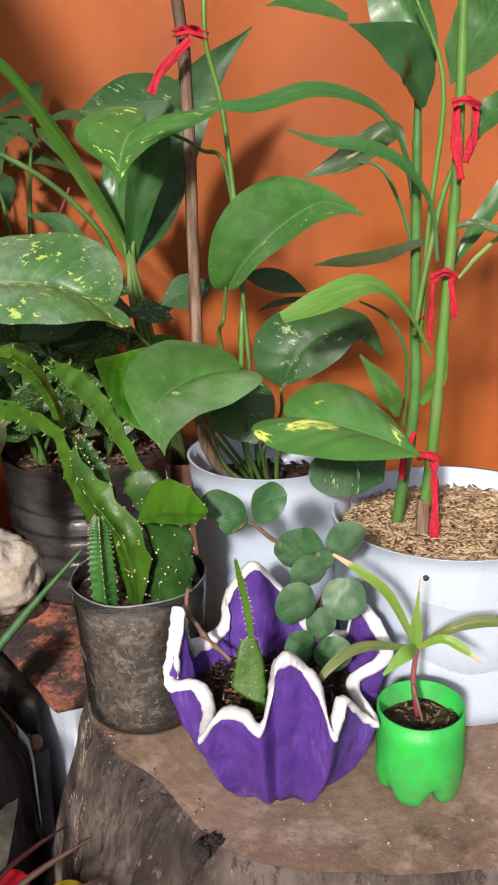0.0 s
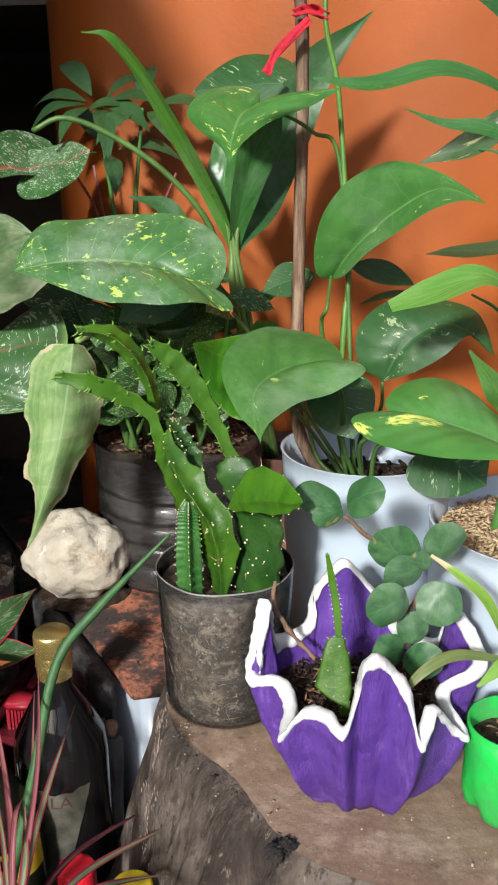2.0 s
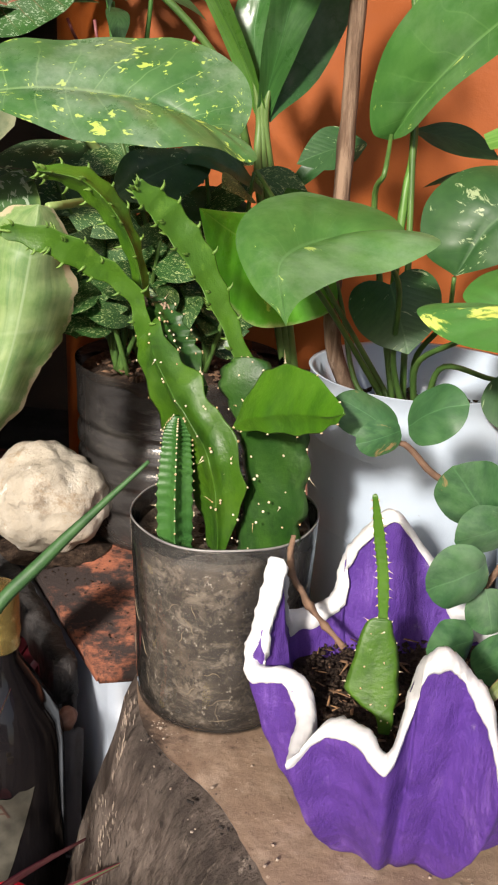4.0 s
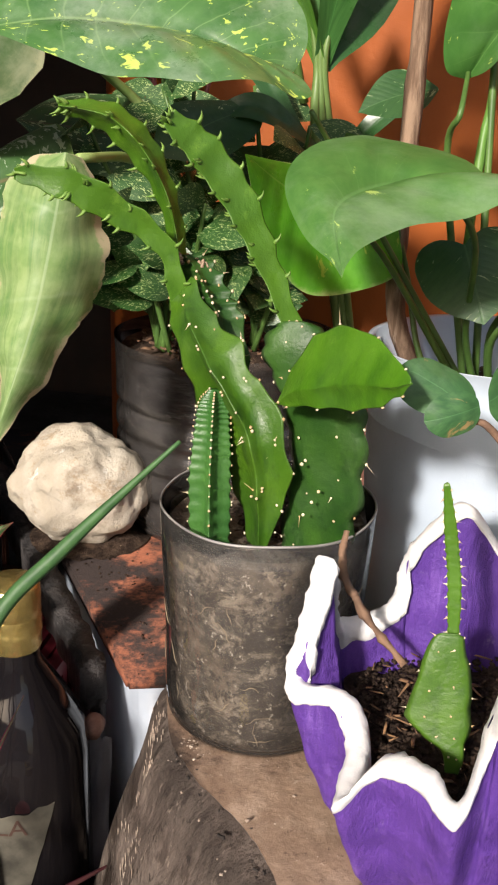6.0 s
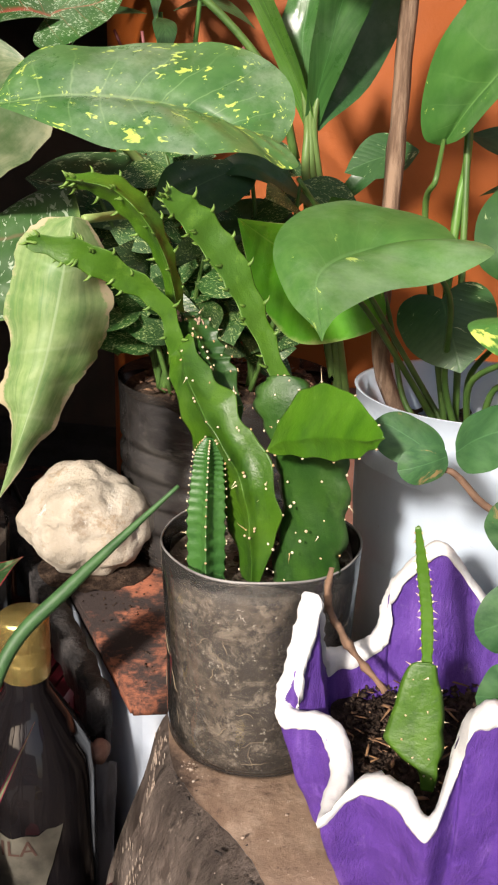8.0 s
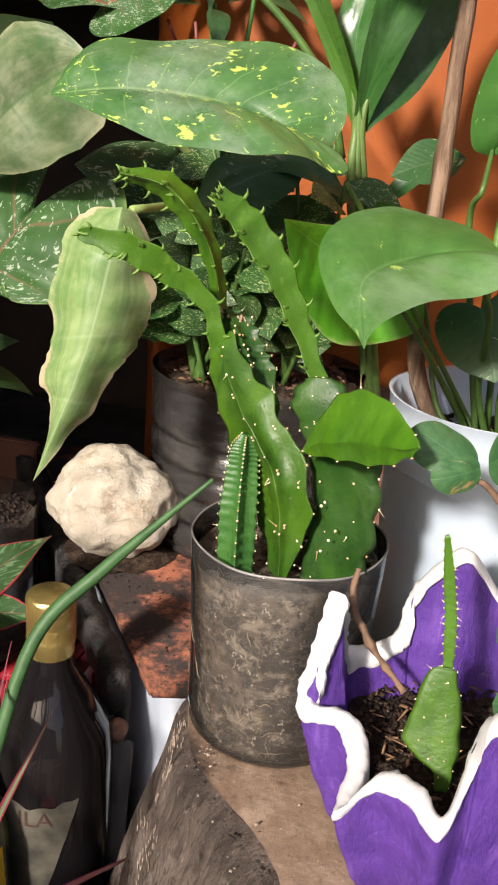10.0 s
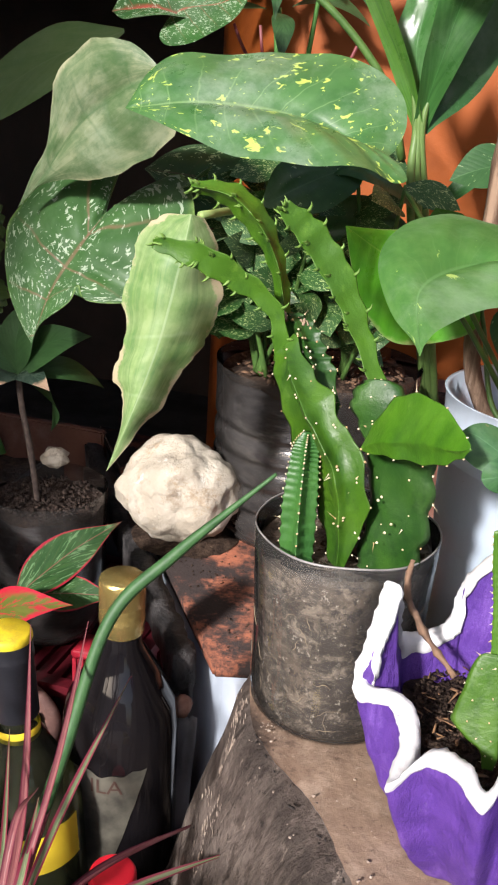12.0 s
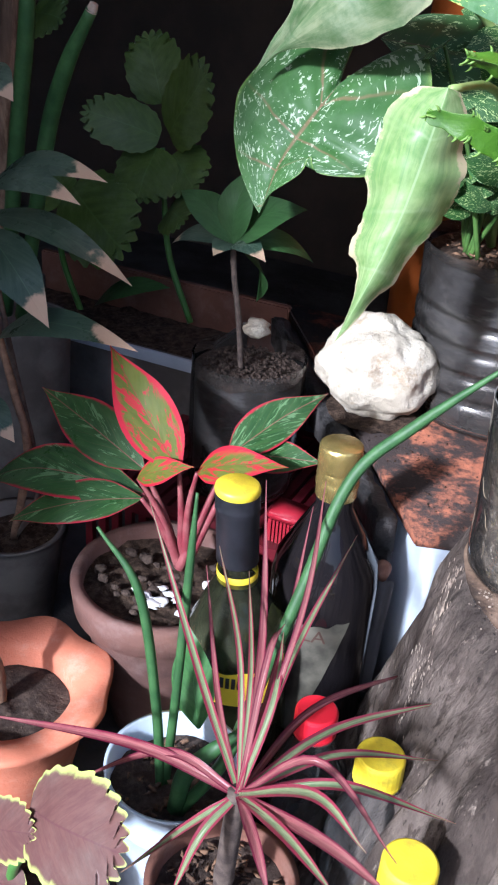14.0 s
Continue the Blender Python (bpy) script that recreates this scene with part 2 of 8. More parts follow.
def finned(bm, pts, widths, fins=3, turn=0.0, n=60, scallops=9, core=0.28, depth=0.13, tips=None):
    """A cactus joint: a core with thin scalloped wings; tips collects the crest points with their outward way."""
    p = spline(pts, n)
    rings = []
    seg = fins * 4
    for i, (q, (t, s, m)) in enumerate(zip(p, frames_along(p))):
        f = i / (n - 1)
        w = ramp(widths, f) / 2
        sc = abs(math.sin(f * scallops * math.pi))
        ring = []
        for k in range(seg):
            a = turn + 2 * math.pi * k / seg
            d = s * math.cos(a) + m * math.sin(a)
            j = k % 4
            crest = w * (1 - depth + depth * sc)
            r = crest if j == 0 else (crest * 0.62 if j in (1, 3) else w * core)
            if j in (1, 3):
                near = (0.26, 0.36, 0.5)[fins - 2]
                a2 = turn + 2 * math.pi * (k - 1 + near if j == 1 else k + 1 - near) / seg
                d = s * math.cos(a2) + m * math.sin(a2)
            ring.append(bm.verts.new(q + d * r))
            if j == 0 and tips is not None and 0.05 < f and sc > 0.9:
                if not tips or (tips[-1][0] - (q + d * r)).length > 0.002:
                    tips.append((q + d * r, d, t))
        rings.append(ring)
    skin(bm, rings)


def pad(bm, left, right, thick=0.006, ridge=0.0, n=44, scallops=6, depth=0.0012, tips=None, seed=0.0, crest=(0.2, 0.2)):
    """A cactus pad between two margins: swollen like a lens, or with a proud ridge down its front; margins scalloped."""
    lp, rp = spline(left, n), spline(right, n)
    cols = 10
    front, back = [], []
    for i in range(n):
        f = i / (n - 1)
        a, b = lp[i], rp[i]
        t = (lp[min(i + 1, n - 1)] + rp[min(i + 1, n - 1)] - lp[max(i - 1, 0)] - rp[max(i - 1, 0)]).normalized()
        w = b - a
        half = max(w.length / 2, 0.0003)
        s = w.normalized()
        m = s.cross(t)
        m = (m if m.y < 0 else -m).normalized()
        ends = min(1.0, math.sin(f * math.pi) * 2.2 + 0.08)
        ra, rb = [], []
        at = crest[0] + (crest[1] - crest[0]) * f
        for k in range(cols + 1):
            u = k / cols * 2 - 1
            wob = depth * (abs(math.sin((f * scallops + (0.3 if u < 0 else 0)) * math.pi)) - 0.6 + 0.9 * noise.noise(Vector((f * 7, u * 3, seed)))) * abs(u) ** 3 * ends
            q = (a + b) / 2 + s * (half * u + wob * (1 if u > 0 else -1))
            lens = math.sqrt(max(0.0, 1 - abs(u) ** 2.6))
            bulge = thick * 0.5 * lens * ends + ridge * (0.9 + 0.12 * abs(math.sin((f * scallops + 0.5) * math.pi))) * ends * max(0.0, 1 - abs(u - at) / (1 - at if u > at else 1 + at)) ** 1.1 + 0.0007 * noise.noise(q * 55 + Vector((0, 0, seed))) * lens
            ra.append(bm.verts.new(q + m * bulge))
            rb.append(ra[-1] if k in (0, cols) else bm.verts.new(q - m * thick * 0.5 * lens * ends))
            if tips is not None and k in (0, cols) and 0.04 < f < 0.99:
                tips.setdefault((id(bm), k), []).append((q, s if k else -s, t, f))
            if tips is not None and not ridge and k in (3, 7) and 0.12 < f < 0.9:
                tips.setdefault((id(bm), k), []).append((q + m * bulge, m, t, f))
            if tips is not None and ridge and k == round((at + 1) / 2 * cols) and 0.04 < f < 0.97:
                tips.setdefault((id(bm), k), []).append((q + m * bulge, m, t, f))
        front.append(ra)
        back.append(rb)
    for i in range(n - 1):
        for k in range(cols):
            bm.faces.new((front[i][k], front[i][k + 1], front[i + 1][k + 1], front[i + 1][k]))
            q = [back[i][k], back[i + 1][k], back[i + 1][k + 1], back[i][k + 1]]
            bm.faces.new(q)
    bm.faces.new([*front[0], *back[0][-2:0:-1]])
    bm.faces.new([*front[-1][::-1], *back[-1][1:-1]])
    bmesh.ops.recalc_face_normals(bm, faces=bm.faces)


def winged(bm, crests, teeth, core=0.5, depth=0.0016, n=72, seed=0.0, tips=None, swell=0.1):
    """A cactus joint with sharp toothed wings: one crest line for each wing, hollow faces between; tips collects the teeth."""
    lines = [spline(c, n) for c in crests]
    m = len(lines)
    rings = []
    for i in range(n):
        f = i / (n - 1)
        axis = sum((l[i] for l in lines), Vector()) / m
        tops = []
        for j, l in enumerate(lines):
            x = f * teeth[j] + 0.37 * j + 0.22 * noise.noise(Vector((f * 5, j * 3.1, seed)))
            way = l[i] - axis
            bite = depth * (1.6 * max(0.0, 1 - 2.2 * abs(x % 1 - 0.5)) ** 1.2 - 0.55) * min(1.0, way.length / 0.006)
            bite += 0.5 * depth * noise.noise(Vector((f * 9, j * 5.3, seed + 4)))
            d = way.normalized()
            tops.append(l[i] + d * bite)
            if tips is not None and 0.03 < f < 0.99 and abs(x % 1 - 0.5) * n / teeth[j] < 0.5:
                tips.append((tops[-1], d, Vector((0, 0, 1))))
        ring = []
        for j in range(m):
            a, b = tops[j], tops[(j + 1) % m]
            valley = axis + ((a + b) / 2 - axis) * core
            valley += 0.0009 * noise.noise(valley * 70 + Vector((0, 0, seed))) * (valley - axis).normalized()
            for p, us in ((a, (0.0, 0.1, 0.45)), (b, (1.0, 0.45, 0.1))):
                out = ((p + valley) / 2 - axis).normalized()
                for u in us:
                    ring.append(bm.verts.new(p.lerp(valley, u) + out * swell * 0.5 * math.sin(u * math.pi) * (p - valley).length))
                    x = f * teeth[j] * 0.8 + 0.5 * j + (0.3 if p is b else 0.0)
                    if tips is not None and u == 0.45 and n < 90 and out.y < -0.2 and 0.1 < f < 0.95 and abs(x % 1 - 0.5) * n / teeth[j] < 0.62 and (p - valley).length > 0.006:
                        tips.append((ring[-1].co.copy(), out, Vector((0, 0, 1))))
        rings.append(ring)
    skin(bm, rings)
    bmesh.ops.recalc_face_normals(bm, faces=bm.faces)


def areoles(bm, tips, rnd, size=0.0011, spine=0.0045, often=0.2):
    """Corky woolly dots on the crests of a cactus, some with a spine."""
    for q, d, t in tips:
        c = q + d * size * 0.25
        k = size * rnd.uniform(0.7, 1.25)
        got = bmesh.ops.create_icosphere(bm, subdivisions=1, radius=1.0)
        for v in got["verts"]:
            v.co = c + v.co * k - d * (0.4 * k * v.co.dot(d))
        for _ in range(1 if rnd.random() < often else 0):
            w = (d + Vector((rnd.uniform(-.7, .7), rnd.uniform(-.7, .3), rnd.uniform(-.5, .7)))).normalized()
            s = w.orthogonal().normalized() * 0.00026
            o = w.cross(s).normalized() * 0.00026
            tri = [bm.verts.new(c + s), bm.verts.new(c - s * 0.5 + o), bm.verts.new(c - s * 0.5 - o)]
            top = bm.verts.new(c + w * spine * rnd.uniform(0.5, 1.3))
            for k in range(3):
                bm.faces.new((tri[k], tri[(k + 1) % 3], top))
    bmesh.ops.recalc_face_normals(bm, faces=bm.faces)


def stem(plant, pts, radii, material, name="stem", label="", **kw):
    return part(name, tube(bmesh.new(), pts, radii, **kw), material, plant, label)


def bow(plant, pts, width, thick, material, name="ribbon_tie", label=""):
    """A flat cloth band through pts."""
    p = spline(pts, 30)
    bm = bmesh.new()
    rings = []
    for i, (q, (t, s, m)) in enumerate(zip(p, frames_along(p))):
        k = (1 + 0.4 * noise.noise(q * 90)) * (0.72 + 0.28 * abs(math.sin(i * 0.21 + width * 900)))
        front, back = [], []
        for j in range(7):
            u = j / 3 - 1
            fold = thick * (0.9 * math.sin(u * 4.2 + q.z * 160) + 1.6 * noise.noise(q * 140 + s * u * 2)) * 0.5
            c = q + s * width * 0.27 * u * k + m * fold
            front.append(bm.verts.new(c - m * 0.0004))
            back.append(bm.verts.new(c + m * 0.0004))
        rings.append(front + back[::-1])
    skin(bm, rings)
    return part(name, bm, material, plant, label)


def chunk(bm, centre, size, seed=0, detail=3, rough=0.28, scale=1.0):
    """A lumpy stone."""
    got = bmesh.ops.create_icosphere(bm, subdivisions=detail, radius=1.0)
    for v in got["verts"]:
        d = v.co.normalized()
        k = 1 + rough * noise.noise(d * 1.3 * scale + Vector((seed, 0, 0))) + rough * 0.35 * noise.noise(d * 3.7 * scale + Vector((seed, 5, 0))) + rough * 0.12 * noise.noise(d * 9 * scale)
        v.co = Vector(centre) + Vector((d.x * size[0], d.y * size[1], d.z * size[2])) * k

# ---- materials ----
class Nodes:
    """A small helper round one material's node tree."""

    def __init__(self, name, rough=0.6, metal=0.0, spec=0.5):
        self.m = bpy.data.materials.new(name)
        self.m.use_nodes = True
        self.t = self.m.node_tree
        self.b = self.t.nodes["Principled BSDF"]
        self.b.inputs["Roughness"].default_value = rough
        self.b.inputs["Metallic"].default_value = metal
        self.b.inputs["Specular IOR Level"].default_value = spec
        self.out = self.t.nodes["Material Output"]

    def add(self, kind, **values):
        n = self.t.nodes.new("ShaderNode" + kind)
        for key, value in values.items():
            n.inputs[key.replace("_", " ")].default_value = value
        return n

    def link(self, a, b):
        self.t.links.new(a, b)

    def coords(self, kind="Object", scale=(1, 1, 1)):
        c = self.t.nodes.new("ShaderNodeTexCoord")
        mp = self.t.nodes.new("ShaderNodeMapping")
        mp.inputs["Scale"].default_value = scale
        self.link(c.outputs[kind], mp.inputs["Vector"])
        return mp.outputs["Vector"]

    def noise(self, scale, detail=6.0, rough=0.6, vec=None, distort=0.0):
        n = self.add("TexNoise", Scale=scale, Detail=detail, Roughness=rough, Distortion=distort)
        self.link(vec if vec is not None else self.coords(), n.inputs["Vector"])
        return n.outputs["Fac"]

    def band(self, fac, lo, hi, a=0.0, b=1.0):
        n = self.t.nodes.new("ShaderNodeMapRange")
        n.interpolation_type = "SMOOTHSTEP"
        for key, value in (("From Min", lo), ("From Max", hi), ("To Min", a), ("To Max", b)):
            n.inputs[key].default_value = value
        self.link(fac, n.inputs["Value"])
        return n.outputs["Result"]

    def math(self, op, a, b=0.0, c=0.0):
        n = self.t.nodes.new("ShaderNodeMath")
        n.operation = op
        for i, v in enumerate((a, b, c)):
            if isinstance(v, (int, float)):
                n.inputs[i].default_value = v
            else:
                self.link(v, n.inputs[i])
        return n.outputs[0]

    def mix(self, fac, a, b):
        n = self.t.nodes.new("ShaderNodeMix")
        n.data_type = "RGBA"
        for key, v in ((0, fac), (6, a), (7, b)):
            if isinstance(v, (int, float)):
                n.inputs[key].default_value = v
            elif isinstance(v, tuple):
                n.inputs[key].default_value = (*v, 1)
            else:
                self.link(v, n.inputs[key])
        return n.outputs[2]

    def colour(self, v):
        if isinstance(v, tuple):
            self.b.inputs["Base Color"].default_value = (*v, 1)
        else:
            self.link(v, self.b.inputs["Base Color"])
        return self

    def bump(self, fac, strength=0.3, distance=0.002):
        n = self.add("Bump", Strength=strength, Distance=distance)
        self.link(fac, n.inputs["Height"])
        self.link(n.outputs["Normal"], self.b.inputs["Normal"])
        return self

    def rough(self, fac):
        self.link(fac, self.b.inputs["Roughness"])
        return self

    def random(self):
        return self.t.nodes.new("ShaderNodeObjectInfo").outputs["Random"]


def mottled(name, a, b, scale=30, rough=0.6, bump=0.3, dist=0.002, metal=0.0, spec=0.4, fine=None, lo=0.35, hi=0.65, grime=None):
    """Two colours in soft patches, with a finer grain in relief."""
    k = Nodes(name, rough, metal, spec)
    c = k.mix(k.band(k.noise(scale), lo, hi), a, b)
    if grime:
        c = k.mix(k.band(k.noise(scale * 0.35, 8, 0.7), 0.5, 0.72), c, grime)
    k.colour(c).bump(k.noise(fine or scale * 4, 8), bump, dist)
    return k.m


def leaf_material(name, dark, light, vein=(0.2, 0.34, 0.1), flecks=None, fleck_scale=9.0, fleck_at=0.62, edge=None, edge_at=0.42, middle=None, rough=0.34, veins=11.0, sheer=0.22, stretch=3.0, dust_sheen=0.12, streak=None, tip=None, lines=0.16, coat=0.14, fray=0.35, heart=0.1, spec=0.24):
    """Foliage: midrib and side veins from the blade's own coordinates, flecks, a coloured margin or tip, and light coming through."""
    dark, light = (dark[0] * 1.08, dark[1], dark[2] * 0.95), (light[0] * 1.08, light[1], light[2] * 0.95)
    k = Nodes(name, rough, 0.0, spec)
    tc = k.t.nodes.new("ShaderNodeTexCoord")
    sep = k.t.nodes.new("ShaderNodeSeparateXYZ")
    k.link(tc.outputs["UV"], sep.inputs[0])
    u = sep.outputs["X"]
    side = k.math("SUBTRACT", sep.outputs["Y"], 0.5)
    v = k.math("ABSOLUTE", side)
    um = k.t.nodes.new("ShaderNodeUVMap")
    um.uv_map = "rim"
    sep2 = k.t.nodes.new("ShaderNodeSeparateXYZ")
    k.link(um.outputs["UV"], sep2.inputs[0])
    rim = sep2.outputs["Y"]
    # slanting coordinates that run along the side veins
    slant = k.math("SUBTRACT", u, k.math("MULTIPLY", v, 0.8))
    comb = k.t.nodes.new("ShaderNodeCombineXYZ")
    k.link(k.math("MULTIPLY", slant, stretch), comb.inputs[0])
    k.link(v, comb.inputs[1])
    k.link(k.math("ADD", k.math("MULTIPLY", k.math("SIGN", side), 7.0), k.math("MULTIPLY", k.random(), 40.0)), comb.inputs[2])
    along = comb.outputs[0]
    base = k.mix(k.band(k.noise(5, 5, 0.6, along), 0.32, 0.68), dark, light)
    base = k.mix(k.math("MULTIPLY", k.band(k.noise(22, 5), 0.4, 0.7), 0.5), base, dark)
    base = k.mix(k.math("MULTIPLY", k.random(), 0.25), base, light)
    bent = k.math("ADD", slant, k.math("MULTIPLY", k.noise(16, 3), 0.10))
    ribs = k.math("ABSOLUTE", k.math("SINE", k.math("MULTIPLY", bent, veins * 3.14159)))
    line = k.math("MULTIPLY", k.math("MULTIPLY", k.band(ribs, 0.0, 0.14, 1.0, 0.0), k.band(rim, 0.2, 1.0, 1.0, 0.15)), lines)
    mid = k.band(v, 0.004, 0.016, 1.0, 0.0)
    if middle:
        base = k.mix(k.band(k.math("ADD", v, k.math("MULTIPLY", k.noise(40, 3), 0.16)), heart, heart * 2, 0.9, 0.0), base, middle)
    if streak:
        base = k.mix(k.math("MULTIPLY", k.band(k.noise(1.0, 6, 0.7, k.coords("UV", (2.6, 11.0, 1.0)), 1.2), 0.36, 0.7), 0.7), base, streak)
        base = k.mix(k.math("MULTIPLY", k.band(k.noise(26, 6, 0.7), 0.45, 0.7), 0.4), base, light)
    if flecks:
        f = k.noise(fleck_scale, 6 if fleck_scale < 16 else 2, 0.68, along, 0.7)
        big = k.noise(fleck_scale * 0.25, 2, 0.5, along)
        f = k.math("ADD", f, k.math("MULTIPLY", k.math("SUBTRACT", big, 0.5), 0.4))
        base = k.mix(k.math("MULTIPLY", k.band(f, fleck_at, fleck_at + 0.05), 0.9), base, flecks)
    base = k.mix(line, base, vein)
    base = k.mix(k.math("MULTIPLY", mid, 0.45), base, vein)
    if edge:
        base = k.mix(k.band(k.math("ADD", rim, k.math("MULTIPLY", k.math("SUBTRACT", k.noise(24 if fray < 0.5 else 10, 8, 0.75), 0.5), fray)), edge_at * 2 - 0.05 + (0.2 if edge_at < 0.44 and streak else 0), edge_at * 2 + 0.08 + (0.2 if edge_at < 0.44 and streak else 0)), base, edge)
    if edge and edge_at < 0.44:
        base = k.mix(k.math("MULTIPLY", k.band(k.math("ADD", rim, k.math("MULTIPLY", k.noise(11, 5, 0.7), 2.2)), 1.72, 2.1), 0.85), base, edge)
    if tip:
        base = k.mix(k.band(k.math("ADD", u, k.math("MULTIPLY", k.math("SUBTRACT", k.noise(60, 4), 0.5), 0.3)), 0.78, 0.84), base, tip)
    # pale grey-green patches: dust, with leaf sheen painted in
    if dust_sheen:
        base = k.mix(k.math("MULTIPLY", k.band(k.noise(13, 8, 0.7), 0.42, 0.72), dust_sheen), base, (0.42, 0.5, 0.4))
    k.colour(base)
    k.b.inputs["Coat Weight"].default_value = coat
    k.b.inputs["Coat Roughness"].default_value = 0.28
    h = k.math("ADD", k.math("MULTIPLY", k.math("ADD", ribs, k.math("MULTIPLY", mid, -1.0)), 0.2), k.math("MULTIPLY", k.noise(180, 5), 0.5))
    k.bump(k.math("ADD", h, k.math("MULTIPLY", k.noise(34, 3), 1.4)), 0.22, 0.0014)
    k.rough(k.band(k.noise(30, 6, 0.7), 0.3, 0.75, rough - 0.1, rough + 0.22))
    tr = k.add("BsdfTranslucent")
    k.link(base, tr.inputs["Color"])
    mx = k.add("MixShader", Fac=sheer)
    k.link(k.b.outputs[0], mx.inputs[1])
    k.link(tr.outputs[0], mx.inputs[2])
    k.link(mx.outputs[0], k.out.inputs["Surface"])
    return k.m


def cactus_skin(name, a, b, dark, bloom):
    """Waxy cactus skin: soft patches, pale rubbed bloom, crests paled as a painted edge highlight, small corky brown
    scars.
    """
    k = Nodes(name, 0.45, 0, 0.4)
    c = k.mix(k.band(k.noise(24, 6), 0.35, 0.65), a, b)
    c = k.mix(k.band(k.noise(46, 7, 0.7, k.coords("Object", (1, 1, 0.5))), 0.48, 0.72), c, dark)
    c = k.mix(k.math("MULTIPLY", k.band(k.noise(60, 9, 0.75), 0.55, 0.75), 0.6), c, bloom)
    # lighter crest lines: an edge highlight put into the colour
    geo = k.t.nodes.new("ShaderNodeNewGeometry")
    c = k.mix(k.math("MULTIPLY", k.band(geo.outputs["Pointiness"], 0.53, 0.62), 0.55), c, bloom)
    c = k.mix(k.band(k.noise(75, 6, 0.7), 0.68, 0.72), c, (0.2, 0.13, 0.06))
    k.colour(c).bump(k.math("ADD", k.noise(60, 6), k.math("MULTIPLY", k.noise(280, 5), 0.5)), 0.45, 0.0016)
    k.rough(k.band(k.noise(36, 6), 0.35, 0.7, 0.36, 0.62))
    return k.m


def film_material(name, tint, haze, haze_colour, gloss=0.12):
    """Thin clear plastic: see-through, a little clouded, glossy at a slant."""
    k = Nodes(name, 0.35, 0.0, 0.5)
    k.colour(k.mix(k.noise(40, 6), haze_colour, tuple(c * 0.6 for c in haze_colour)))
    clear = k.add("BsdfTransparent", Color=(*tint, 1))
    mx = k.add("MixShader")
    k.link(k.band(k.noise(22, 8, 0.7), 0.3, 0.8, haze * 0.4, haze * 1.6), mx.inputs[0])
    k.link(clear.outputs[0], mx.inputs[1])
    k.link(k.b.outputs[0], mx.inputs[2])
    gl = k.add("BsdfGlossy", Roughness=gloss)
    fr = k.add("Fresnel", IOR=1.45)
    m2 = k.add("MixShader")
    k.link(fr.outputs[0], m2.inputs[0])
    k.link(mx.outputs[0], m2.inputs[1])
    k.link(gl.outputs[0], m2.inputs[2])
    k.link(m2.outputs[0], k.out.inputs["Surface"])
    return k.m


def paint_wall():
    k = Nodes("orange_wall_paint", 0.62, 0, 0.3)
    c = k.mix(k.band(k.noise(2.2, 5), 0.35, 0.7), (0.325, 0.079, 0.0100), (0.225, 0.053, 0.0070))
    c = k.mix(k.math("MULTIPLY", k.band(k.noise(9, 9, 0.72), 0.52, 0.8), 0.5), c, (0.19, 0.043, 0.006))
    c = k.mix(k.math("MULTIPLY", k.band(k.noise(5, 6, 0.6, k.coords("Object", (6, 1, 0.7))), 0.55, 0.8), 0.35), c, (0.24, 0.07, 0.02))
    k.colour(c).bump(k.noise(55, 8, 0.65), 0.25, 0.004)
    return k.m


def scorch(k):
    """A ragged charred strip along the chipped near edge of the stump."""
    tc = k.t.nodes.new("ShaderNodeTexCoord")
    mp = k.t.nodes.new("ShaderNodeMapping")
    mp.vector_type = "TEXTURE"
    mp.inputs["Location"].default_value = (-0.064, 0.562, 0.0)
    mp.inputs["Rotation"].default_value = (0.0, 0.0, math.atan2(-0.15, 0.105))
    k.link(tc.outputs["Object"], mp.inputs["Vector"])
    sep = k.t.nodes.new("ShaderNodeSeparateXYZ")
    k.link(mp.outputs["Vector"], sep.inputs[0])
    rag = k.math("MULTIPLY", k.math("SUBTRACT", k.noise(46, 8, 0.75), 0.5), 0.030)
    off = k.math("ABSOLUTE", k.math("ADD", sep.outputs["Y"], k.math("ADD", rag, 0.004)))
    return k.math("MULTIPLY", k.band(off, 0.003, 0.010, 0.85, 0.0), k.math("MULTIPLY", k.band(k.math("ABSOLUTE", sep.outputs["X"]), 0.085, 0.105, 0.95, 0.0), k.band(k.math("ADD", sep.outputs["Z"], rag), 0.245, 0.28)))


